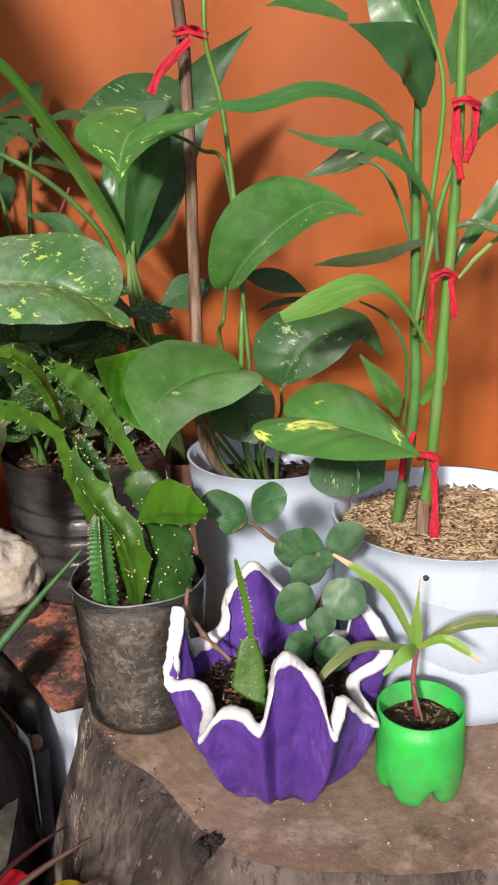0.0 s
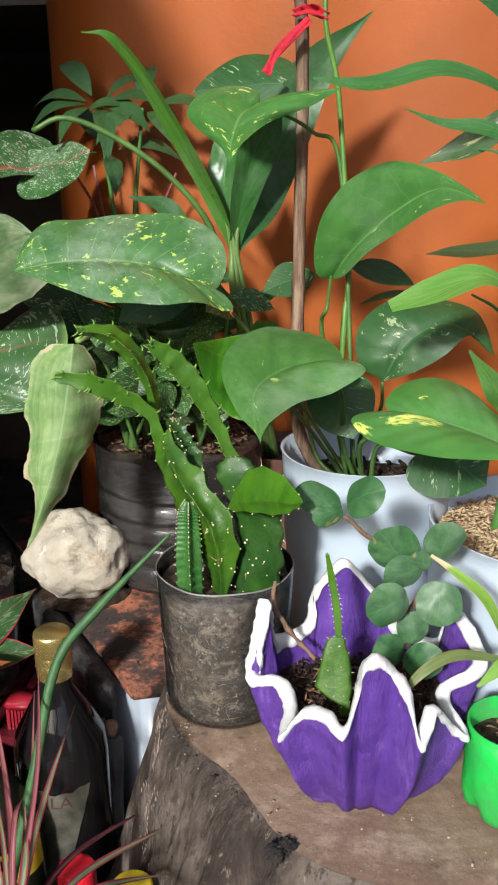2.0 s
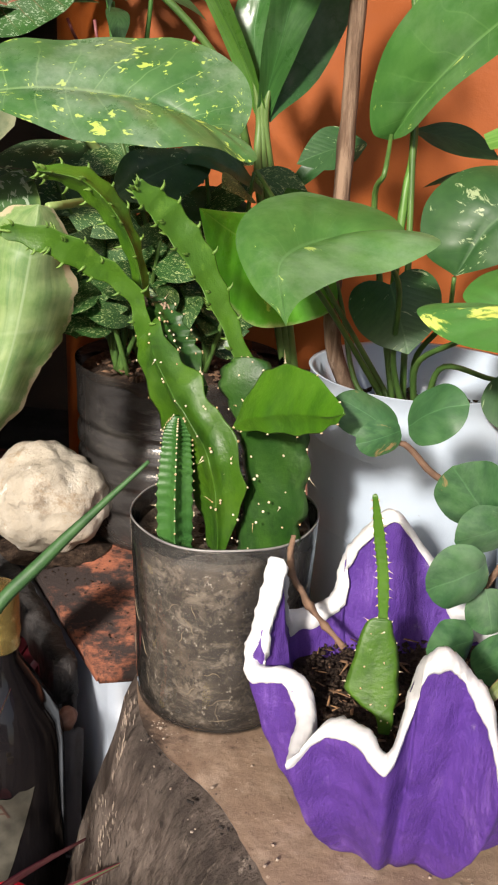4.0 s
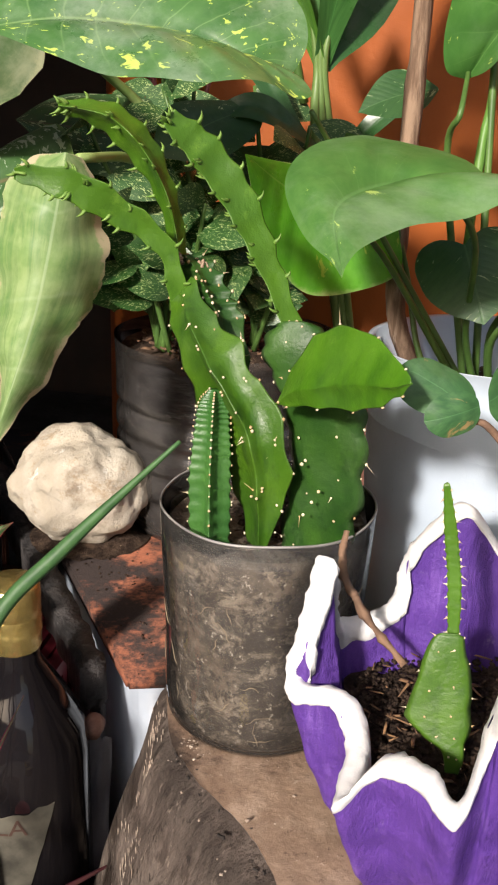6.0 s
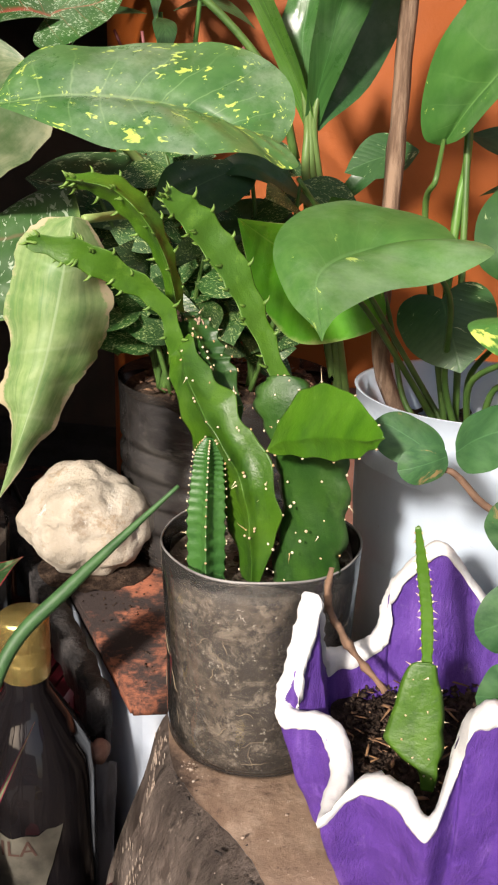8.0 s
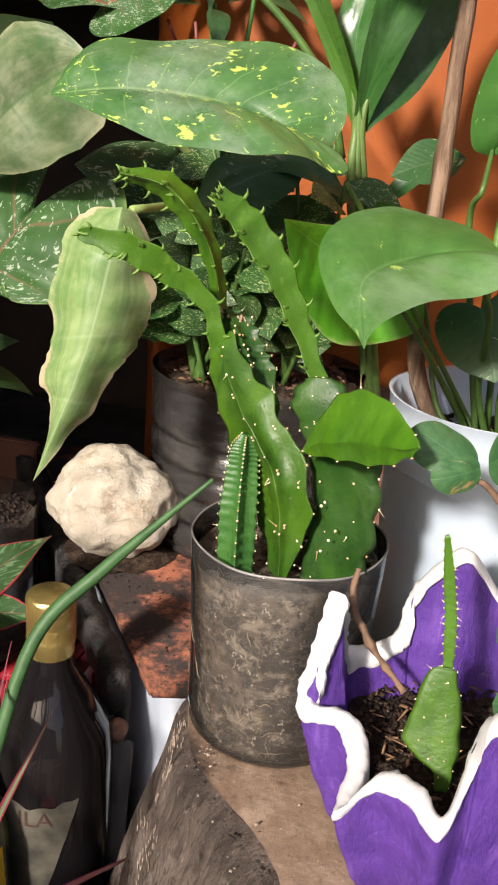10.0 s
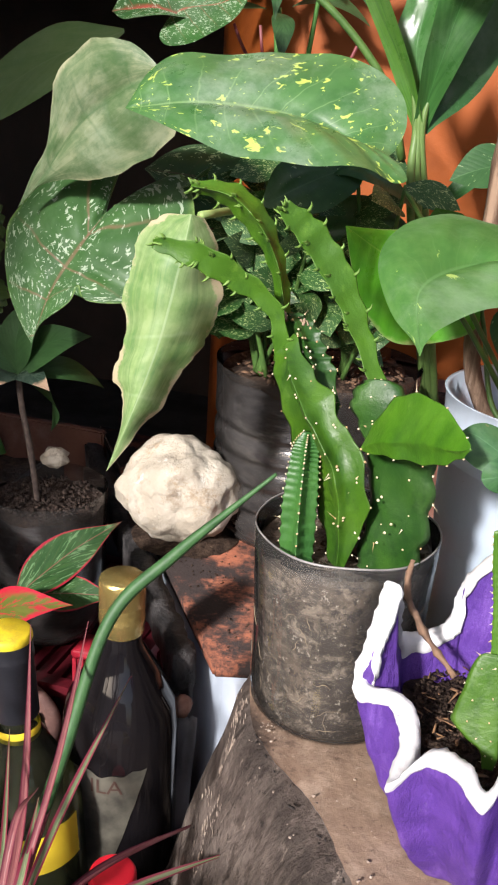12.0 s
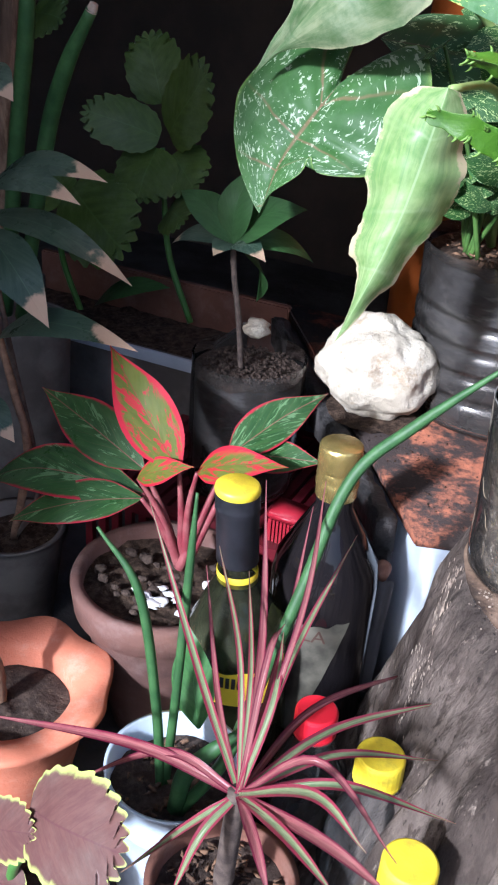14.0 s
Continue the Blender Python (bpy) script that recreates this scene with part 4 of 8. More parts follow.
L_scallop = leaf_material("scalloped_leaf", (0.05, 0.095, 0.018), (0.08, 0.14, 0.03), (0.1, 0.18, 0.05), veins=7, rough=0.5, edge=(0.14, 0.19, 0.05), edge_at=0.5)
L_browntip = leaf_material("dark_leaf_with_dry_tip", (0.025, 0.055, 0.04), (0.05, 0.085, 0.06), (0.08, 0.14, 0.08), rough=0.3, tip=(0.48, 0.34, 0.23))
L_agl = leaf_material("red_edged_leaf", (0.016, 0.055, 0.016), (0.036, 0.095, 0.028), (0.34, 0.09, 0.10), flecks=(0.12, 0.22, 0.10), fleck_scale=7, fleck_at=0.56, stretch=2.2, edge=(0.32, 0.012, 0.035), edge_at=0.455, veins=8, lines=0.12, coat=0.1, dust_sheen=0.05)
L_agl_red = leaf_material("red_young_leaf", (0.07, 0.10, 0.012), (0.11, 0.13, 0.02), (0.24, 0.02, 0.03), flecks=(0.40, 0.012, 0.028), fleck_scale=6, fleck_at=0.53, stretch=1.5, edge=(0.40, 0.012, 0.03), edge_at=0.40, veins=8, lines=0.1, coat=0.02, rough=0.55, dust_sheen=0.0)
L_tri = leaf_material("pink_striped_strap", (0.09, 0.15, 0.065), (0.22, 0.25, 0.15), (0.05, 0.15, 0.05), edge=(0.22, 0.025, 0.05), edge_at=0.24, veins=1.0, lines=0.0, coat=0.05, dust_sheen=0.05)
L_tri_pink = leaf_material("pink_strap", (0.17, 0.04, 0.058), (0.28, 0.12, 0.12), (0.12, 0.15, 0.08), edge=(0.12, 0.010, 0.03), edge_at=0.36, veins=1.0, lines=0.0, dust_sheen=0.05)
L_coleus = leaf_material("plum_leaf", (0.09, 0.042, 0.042), (0.13, 0.068, 0.06), (0.09, 0.03, 0.04), edge=(0.42, 0.48, 0.13), edge_at=0.445, veins=7, rough=0.6, lines=0.4)
L_seed = leaf_material("seedling_leaf", (0.16, 0.36, 0.05), (0.24, 0.45, 0.08), (0.3, 0.5, 0.14), veins=1.0, sheer=0.4)
L_olive = leaf_material("dull_olive_leaf", (0.07, 0.12, 0.025), (0.13, 0.17, 0.045), (0.16, 0.22, 0.07), veins=1.0, edge=(0.16, 0.07, 0.035), edge_at=0.46)
M_char = mottled("charred_wood", (0.012, 0.010, 0.009), (0.035, 0.028, 0.024), 90, 0.9, 0.9, 0.004)
M_red_basket = mottled("red_basket_plastic", (0.26, 0.01, 0.022), (0.2, 0.008, 0.016), 30, 0.45, 0.2, 0.001)
L_dull = leaf_material("dull_grey_green_leaf", (0.11, 0.22, 0.075), (0.15, 0.26, 0.10), (0.2, 0.3, 0.13), rough=0.45)
M_ochre_ink = mottled("brown_ink", (0.05, 0.025, 0.018), (0.07, 0.035, 0.025), 60, 0.7, 0.05, 0.001)
M_crumb = mottled("pale_crumbs", (0.42, 0.35, 0.28), (0.3, 0.23, 0.18), 90, 0.8, 0.2, 0.001)
M_splinter = mottled("bark_splinters", (0.22, 0.12, 0.055), (0.1, 0.055, 0.03), 90, 0.85, 0.4, 0.001)
# shaded copy of the spotted leaf: darker colours for the blade behind
L_caladium_dim = leaf_material("dimmed_spotted_leaf", (0.02, 0.06, 0.018), (0.03, 0.085, 0.024), (0.1, 0.07, 0.05), flecks=(0.3, 0.4, 0.2), fleck_scale=22, fleck_at=0.6, stretch=0.9, veins=5, rough=0.5, coat=0.05)
L_creamtip = leaf_material("cream_tipped_leaf", (0.13, 0.3, 0.035), (0.22, 0.38, 0.07), (0.3, 0.45, 0.14), veins=1.0, sheer=0.3, edge=(0.3, 0.33, 0.08), edge_at=0.45, tip=(0.55, 0.44, 0.24))

# ---- setting ----
FLOOR, TOP = 0.0, 0.293
WALL_Y, WALL_END = 1.13, -0.365


def build_setting():
    bm = bmesh.new()
    n = 60
    for i in range(n + 1):
        for j in range(n + 1):
            f, g = i / n * 2 - 1, j / n * 2 - 1
            x, y = 60 * f ** 5 + 1.2 * f, 0.6 + 60 * g ** 5 + 1.2 * g
            bm.verts.new((x, y, FLOOR + 0.004 * noise.noise(Vector((x * 8, y * 8, 0))) if abs(f) < 0.8 and abs(g) < 0.8 else FLOOR))
    bm.verts.ensure_lookup_table()
    for i in range(n):
        for j in range(n):
            a = i * (n + 1) + j
            bm.faces.new((bm.verts[a], bm.verts[a + n + 1], bm.verts[a + n + 2], bm.verts[a + 1]))
    structure("ground", bm, M_ground, "damp dark grey concrete yard", True)

    # the orange wall, slightly buckled in upright waves
    bm = bmesh.new()
    cols, rows = 150, 20
    front, back = [], []
    for i in range(cols + 1):
        x = WALL_END + (3.0 - WALL_END) * (i / cols) ** 1.8
        for j in range(rows + 1):
            z = 2.6 * j / rows
            d = 0.004 * math.sin(x * 34) + 0.006 * noise.noise(Vector((x * 9, z * 1.2, 3)))
            # curve added to the shape so the wall falls gradually into shade
            d += 0.15 * (1 - math.sqrt(1 - min(1.0, max(0.0, (-0.255 - x) / 0.111)) ** 2))  # rounded end
            front.append(bm.verts.new((x, WALL_Y + d, z)))
            back.append(bm.verts.new((x, WALL_Y + 0.16, z)))
    w = rows + 1
    for i in range(cols):
        for j in range(rows):
            a = i * w + j
            bm.faces.new((front[a], front[a + w], front[a + w + 1], front[a + 1]))
            bm.faces.new((back[a], back[a + 1], back[a + w + 1], back[a + w]))
    for i in (0, cols):
        for j in range(rows):
            a = i * w + j
            bm.faces.new((front[a], front[a + 1], back[a + 1], back[a]))
    for j in (0, rows):
        for i in range(cols):
            a = i * w + j
            bm.faces.new((front[a], front[a + w], back[a + w], back[a]))
    bmesh.ops.recalc_face_normals(bm, faces=bm.faces)
    structure("wall_north", bm, M_wall, "orange painted wall, a little stained and wavy", True)
    # unlit recess beside it: added walls whose dark colour stands in for shade
    structure("wall_recess_back", box(bmesh.new(), (-2.6, 2.0, 0), (0.2, 2.12, 2.6)), M_dark, "added back wall of a recess, coloured dark for shade")
    structure("wall_recess_side", box(bmesh.new(), (0.2, 1.29, 0), (0.32, 2.12, 2.6)), M_dark, "added side wall of a recess, coloured dark for shade")
    structure("wall_west", box(bmesh.new(), (-2.0, 0.01, 0), (-1.88, 1.99, 2.6)), M_dark, "added side wall, coloured dark for shade")
    structure("wall_south", box(bmesh.new(), (-5.0, -8.0, 0), (6.0, -7.85, 2.2)), M_plaster, "grey rendered yard wall")
    # unseen overhead sheet, added to keep light off the left side
    bm = box(bmesh.new(), (-2.6, 0.36, 1.15), (-0.36, 1.12, 1.17))
    structure("shade_sheet", bm, M_blocker, "unseen sheet added overhead to shade the left side")
    # unseen block behind the viewpoint, added to throw the left side into shade
    structure("shade_block", box(bmesh.new(), (-2.2, -0.14, 0), (-0.635, 0.0, 2.6)), M_plaster, "unseen grey block added to shade the left side")
    # unseen cover, added to stop light falling into the recess
    structure("recess_cover", box(bmesh.new(), (-2.6, 1.29, 0.88), (0.19, 1.99, 0.9)), M_blocker, "unseen cover added to keep the recess dark")


build_setting()


# ---- stump ----
def stump():
    """A sawn tree stump with flared, furrowed bark."""
    cx, cy = 0.085, 0.675
    ob = thing("tree_stump", (cx, cy, 0), "weathered grey-brown tree stump with cracked bark, used as plant stand", "tree stump")

    def rim(a):
        c = math.cos(a)
        r = 0.203 + 0.035 * max(0, c) + 0.012 * max(0, -c) ** 2
        return r * (1 + 0.012 * noise.noise(Vector((math.cos(a) * 2.2, math.sin(a) * 2.2, 0.7))))

    def chip(a):
        """How far the chipped near edge is set back."""
        return 0.030 * math.exp(-((a % (2 * math.pi) - 3.80) / 0.34) ** 2)

    def lip(a):
        return 0.0022 + 0.001 * max(0, noise.noise(Vector((math.cos(a) * 7, math.sin(a) * 7, 2.2))))

    levels = 34

    def skin_at(a, z):
        j = (1 - z / TOP) * levels
        d = Vector((math.cos(a), math.sin(a), 0))
        flare = 0.075 * (j / levels) ** 1.5 * (0.6 + 0.5 * max(0, -d.x))
        groove = 0.010 * noise.noise(Vector((d.x * 9, d.y * 9, z * 4))) + 0.005 * noise.noise(Vector((d.x * 24, d.y * 24, z * 14))) + 0.0042 * noise.noise(Vector((d.x * 46, d.y * 46, z * 7))) + 0.002 * noise.noise(Vector((d.x * 110, d.y * 110, z * 22)))
        edge = -0.006 * max(0, 1 - j / 1.5)
        split = 0.016 * math.exp(-((a % (2 * math.pi) - 4.09 + 0.05 * math.sin(z * 60)) / 0.022) ** 2) * min(1, z / 0.15) * (1 - 0.85 * (z / TOP) ** 8)
        return rim(a) - chip(a) * (z / TOP) ** 5 + flare + groove * (0.12 + min(1.2, j / 6)) + edge - split

    seg = 360
    bm = bmesh.new()
    rings = []
    for j in range(levels + 1):
        z = TOP * (1 - j / levels)
        ring = []
        for k in range(seg):
            a = 2 * math.pi * k / seg
            d = Vector((math.cos(a), math.sin(a), 0))
            r = skin_at(a, z)
            ring.append(bm.verts.new((cx + r * d.x, cy + r * d.y, z - (lip(a) if j == 0 else 0))))
        rings.append(ring)
        if j == 0:
            crest = [v.co.copy() for v in ring]
    skin(bm, rings, False)
    bmesh.ops.recalc_face_normals(bm, faces=bm.faces)
    part("bark", bm, M_bark, ob, "furrowed grey-brown bark with pale scars")
    bm = bmesh.new()
    mid = bm.verts.new((cx, cy, TOP))
    last = None
    for j in range(1, 15):
        f = j / 14
        ring = []
        for k in range(seg):
            a = 2 * math.pi * k / seg
            r = (rim(a) - chip(a) - 0.008) * f
            p = Vector((cx + r * math.cos(a), cy + r * math.sin(a), 0))
            z = TOP + 0.0016 * noise.noise(p * 40) + 0.0012 * noise.noise(p * 14) - (0.0008 if j == 13 else 0)
            ring.append(bm.verts.new((p.x, p.y, z) if j < 14 else crest[k] + Vector((0, 0, 0.0002))))
        for k in range(seg):
            if last is None:
                bm.faces.new((mid, ring[k], ring[(k + 1) % seg]))
            else:
                bm.faces.new((last[k], ring[k], ring[(k + 1) % seg], last[(k + 1) % seg]))
        last = ring
    part("sawn_face", bm, M_top, ob, "dusty brown sawn face")
    # dark knot and bark scar at the near lip
    rnd = random.Random(6)
    bm = bmesh.new()
    for k in range(30):
        a = rnd.uniform(3.42, 4.16)
        r = rim(a) - chip(a) - 0.006 + rnd.gauss(0, 0.0035)
        m = Euler((rnd.uniform(-.6, .6), rnd.uniform(-.6, .6), a + rnd.gauss(0, 0.4))).to_matrix()
        g = rnd.uniform(0.4, 1.0)
        obox(bm, (cx + r * math.cos(a), cy + r * math.sin(a), TOP - 0.0030 + rnd.gauss(0, 0.0008)), (0.0010 * g, 0.0042 * g * rnd.uniform(0.4, 1.2), 0.0012 * g), m)
    for k in range(5):
        chunk(bm, (-0.0155 + rnd.gauss(0, 0.003), 0.507 + rnd.gauss(0, 0.003), TOP - 0.0035), (rnd.uniform(0.004, 0.0075), rnd.uniform(0.004, 0.007), 0.0042), 3.0 + k, 3, 0.7, 1.6)
    part("knot", bm, M_char, ob, "charred splintered edge")
    rnd = random.Random(5)
    bm = bmesh.new()
    for _ in range(70):
        a = rnd.uniform(3.0, 5.9)
        r = rim(a) * rnd.uniform(0.55, 0.96)
        m = Euler((rnd.uniform(-.5, .5), rnd.uniform(-.5, .5), rnd.uniform(0, 6))).to_matrix()
        s = rnd.uniform(0.0004, 0.0015)
        obox(bm, (cx + r * math.cos(a), cy + r * math.sin(a), TOP + 0.001), (s * 1.4, s, s * 0.6), m)
    q = Vector((-0.097, 0.622, 0.290))
    for _ in range(40):
        m = Euler((rnd.uniform(-.5, .5), rnd.uniform(-.5, .5), rnd.uniform(0, 6))).to_matrix()
        s = rnd.uniform(0.0002, 0.0006)
        obox(bm, (q.x + rnd.gauss(0, 0.006), q.y + rnd.gauss(0, 0.007), TOP + 0.0012), (s * 1.6, s, s * 0.6), m)
    tagged(part("crumb", bm, M_crumb, ob, "pale crumbs"), kind="stuff")
    # flaking white streak down the side
    bm = bmesh.new()
    way = [Vector(q) for q in ((-0.133, 0.674, 0.285), (-0.130, 0.658, 0.255), (-0.125, 0.640, 0.230), (-0.125, 0.628, 0.200))]
    for _ in range(300):
        q = spline(way, 40)[rnd.randrange(40)]
        a = math.atan2(q.y - cy, q.x - cx) + 0.13 + rnd.gauss(0, 0.008) + rnd.choice((0, 0, 0, 0, 0, 0, 0.07, -0.06))
        z = q.z + rnd.uniform(-.006, .006)
        d = Vector((math.cos(a), math.sin(a), 0))
        m = d.to_track_quat("X", "Z").to_matrix()
        obox(bm, Vector((cx, cy, z)) + d * (skin_at(a, z) + 0.0002), (0.0003, rnd.uniform(0.0002, 0.0006), rnd.uniform(0.0015, 0.006)), m)
    tagged(part("flake", bm, M_crumb, ob, "flaking pale streak"), kind="stuff")


stump()


# ---- shelf with the white cabinet under it ----
def shelf():
    ob = thing("white_cabinet", (-0.10, 0.9, 0), "old white enamelled cabinet with charred black edge strap", "cabinet")
    c0 = Vector((-0.168, 0.727, 0))
    d = Vector((-0.1275, 0.176, 0)).normalized()
    e = Vector((d.y, -d.x, 0))
    e = Vector((0.95, 0.31, 0))
    bm = bmesh.new()

    def slab(bm, pts, z0, z1):
        lo = [bm.verts.new((p.x, p.y, z0)) for p in pts]
        hi = [bm.verts.new((p.x, p.y, z1)) for p in pts]
        bm.faces.new(lo[::-1])
        bm.faces.new(hi)
        for i in range(len(pts)):
            j = (i + 1) % len(pts)
            bm.faces.new((lo[i], lo[j], hi[j], hi[i]))

    far = c0 + d * 0.50
    slab(bm, [c0 + d * 0.012 + e * 0.006, c0 + e * 0.03, c0 + e * 0.10 + Vector((0, 0.13, 0)), Vector((0.03, 1.12, 0)), Vector((far.x + 0.05, 1.12, 0))], 0.0, 0.238)
    bmesh.ops.bevel(bm, geom=bm.edges[:], offset=0.006, segments=2, affect="EDGES")
    part("body", bm, M_enamel, ob, "white enamelled body")
    # charred plank, drawn in the black iron material, along the slanting edge
    bm = bmesh.new()
    m = Matrix((d, Vector((d.y, -d.x, 0)) * -1, Vector((0, 0, 1)))).transposed()
    obox(bm, c0 + d * 0.235 + Vector((-0.0125, -0.009, 0.2335)), (0.43, 0.017, 0.034), m)
    obox(bm, c0 + d * 0.03 + Vector((-0.009, -0.009, 0.21)), (0.018, 0.007, 0.03), m)
    bmesh.ops.subdivide_edges(bm, edges=[x for x in bm.edges if x.calc_length() > 0.2], cuts=70)
    bmesh.ops.bevel(bm, geom=[x for x in bm.edges if len(x.link_faces) == 2 and x.calc_face_angle() > 0.8], offset=0.0025, segments=2, affect="EDGES")
    for v in bm.verts:
        v.co += Vector((noise.noise(v.co * 90), noise.noise(v.co * 90 + Vector((5, 0, 0))), noise.noise(v.co * 70 + Vector((0, 9, 0))))) * 0.0032
    part("strap", bm, M_iron, ob, "black chipped edge strap")
    bm = bmesh.new()
    turn = Matrix((e.normalized(), Vector((-e.y, e.x, 0)).normalized(), Vector((0, 0, 1)))).transposed()
    obox(bm, c0 + e * 0.036 + Vector((0.003, -0.006, 0.222)), (0.034, 0.003, 0.024), turn)
    bmesh.ops.bevel(bm, geom=bm.edges[:], offset=0.001, segments=1, affect="EDGES")
    plate = part("hinge_plate", bm, M_plaster, ob, "pale grey metal plate")
    for s in (-0.009, 0.009):
        bm = bmesh.new()
        lathe(bm, ((0.0, 0), (0.0032, 0), (0.0028, 0.0015), (0.0, 0.002)), (0, 0, 0), 12)
        for v in bm.verts:
            v.co = c0 + e * (0.036 + s) + Vector((0.003, -0.0078, 0.222)) + Matrix.Rotation(radians(90), 3, "X") @ v.co
        part("screw", bm, M_iron, plate, "dark screw head")
    # small tan peg lying on its side
    bm = bmesh.new()
    q = Vector((-0.187, 0.722, 0.218))
    lathe(bm, ((0.0, 0), (0.0065, 0), (0.007, 0.004), (0.0065, 0.011), (0.0, 0.0125)), (0, 0, 0), 12, 0.06)
    for v in bm.verts:
        v.co = q + Matrix.Rotation(radians(100), 3, "X") @ v.co
    part("peg", bm, M_peg, ob, "pale tan peg")
    ob = thing("terracotta_board", (-0.12, 0.9, 0.24), "rust-orange clay board strewn with black soil, used as shelf", "shelf")
    bm = bmesh.new()
    slab(bm, [c0, c0 + e * 0.17, Vector((0.05, 1.124, 0)), Vector((far.x + 0.05, 1.124, 0)), far], 0.2395, 0.251)
    bmesh.ops.bevel(bm, geom=bm.edges[:], offset=0.002, segments=2, affect="EDGES")
    part("board", bm, M_board, ob)
    rnd = random.Random(9)
    bm = bmesh.new()
    for _ in range(260):
        p = c0 + d * rnd.uniform(0.03, 0.34) + Vector((abs(rnd.gauss(0.0, 0.05)) + 0.012, rnd.gauss(0, 0.012), 0))
        s = rnd.uniform(0.0004, 0.0015)
        obox(bm, (p.x, p.y, 0.2515), (s, s, s * 0.7), Euler((rnd.random(), rnd.random(), rnd.random() * 6)).to_matrix())
    tagged(part("soil_crumb", bm, M_soil, ob, "spilt black soil"), kind="stuff")
    # plastic wrap hanging off the strap
    ob = thing("plastic_wrap", (-0.189, 0.700, 0.149), "crumpled grey plastic wrap hanging beside the cabinet", "plastic wrap")
    bm = bmesh.new()
    rows = []
    for i in range(14):
        f = i / 13
        a, b = Vector((-0.190, 0.715, 0.214)).lerp(Vector((-0.203, 0.700, 0.107)), f), Vector((-0.177, 0.722, 0.206)).lerp(Vector((-0.180, 0.715, 0.093)), f)
        rows.append([bm.verts.new(a.lerp(b, k / 8) + Vector((0, 0.012 * noise.noise(Vector((k * 0.5, f * 3, 1))), 0))) for k in range(9)])
    for a, b in zip(rows[:-1], rows[1:]):
        for k in range(8):
            bm.faces.new((a[k], a[k + 1], b[k + 1], b[k]))
    bmesh.ops.solidify(bm, geom=bm.faces[:], thickness=0.001)
    part("sheet", bm, M_grey_wrap, ob)


shelf()


# ---- stone ----
def stone():
    bm = bmesh.new()
    chunk(bm, (0, 0, 0), (0.0530, 0.043, 0.046), 4.2, 5, 0.21, 1.1)
    lo = min(v.co.z for v in bm.verts)
    for v in bm.verts:
        v.co.z = max(v.co.z, lo + 0.012)
    lo = min(v.co.z for v in bm.verts)
    mound = thing("soil_heap", (-0.262, 0.905, 0.2515), "low heap of spilt black soil under the rock", "soil heap")
    part("soil", disc(bmesh.new(), (-0.262, 0.91, 0.252), 0.05, 0.004, 9, 36, 60, 0.007), M_soil, mound)
    ob = part("stone", bm, M_stone, None)
    ob.location = (-0.268, 0.902, 0.2555 - lo)
    tagged(ob, "chalky cream-white lump of rock resting on spilt soil", "stone")


stone()


# ---- pots ----
def pot_wall(r0, r1, h, thick=0.0016, ribs=0, lip=0.0):
    """Outer and inner profile of an open vessel."""
    out = [(0.0, 0.0), (r0 * 0.9, 0.0), (r0, 0.004)]
    for i in range(1, 13):
        f = i / 12
        r = r0 + (r1 - r0) * f
        if ribs:
            r += 0.0022 * math.cos(f * ribs * 2 * math.pi)
        out.append((r, 0.004 + (h - 0.004) * f))
    out.append((r1 + lip, h + 0.0006))
    out += [(r1 - thick, h), (r1 - thick, h * 0.6), (r0 - thick, 0.006), (0.0, 0.006)]
    return out


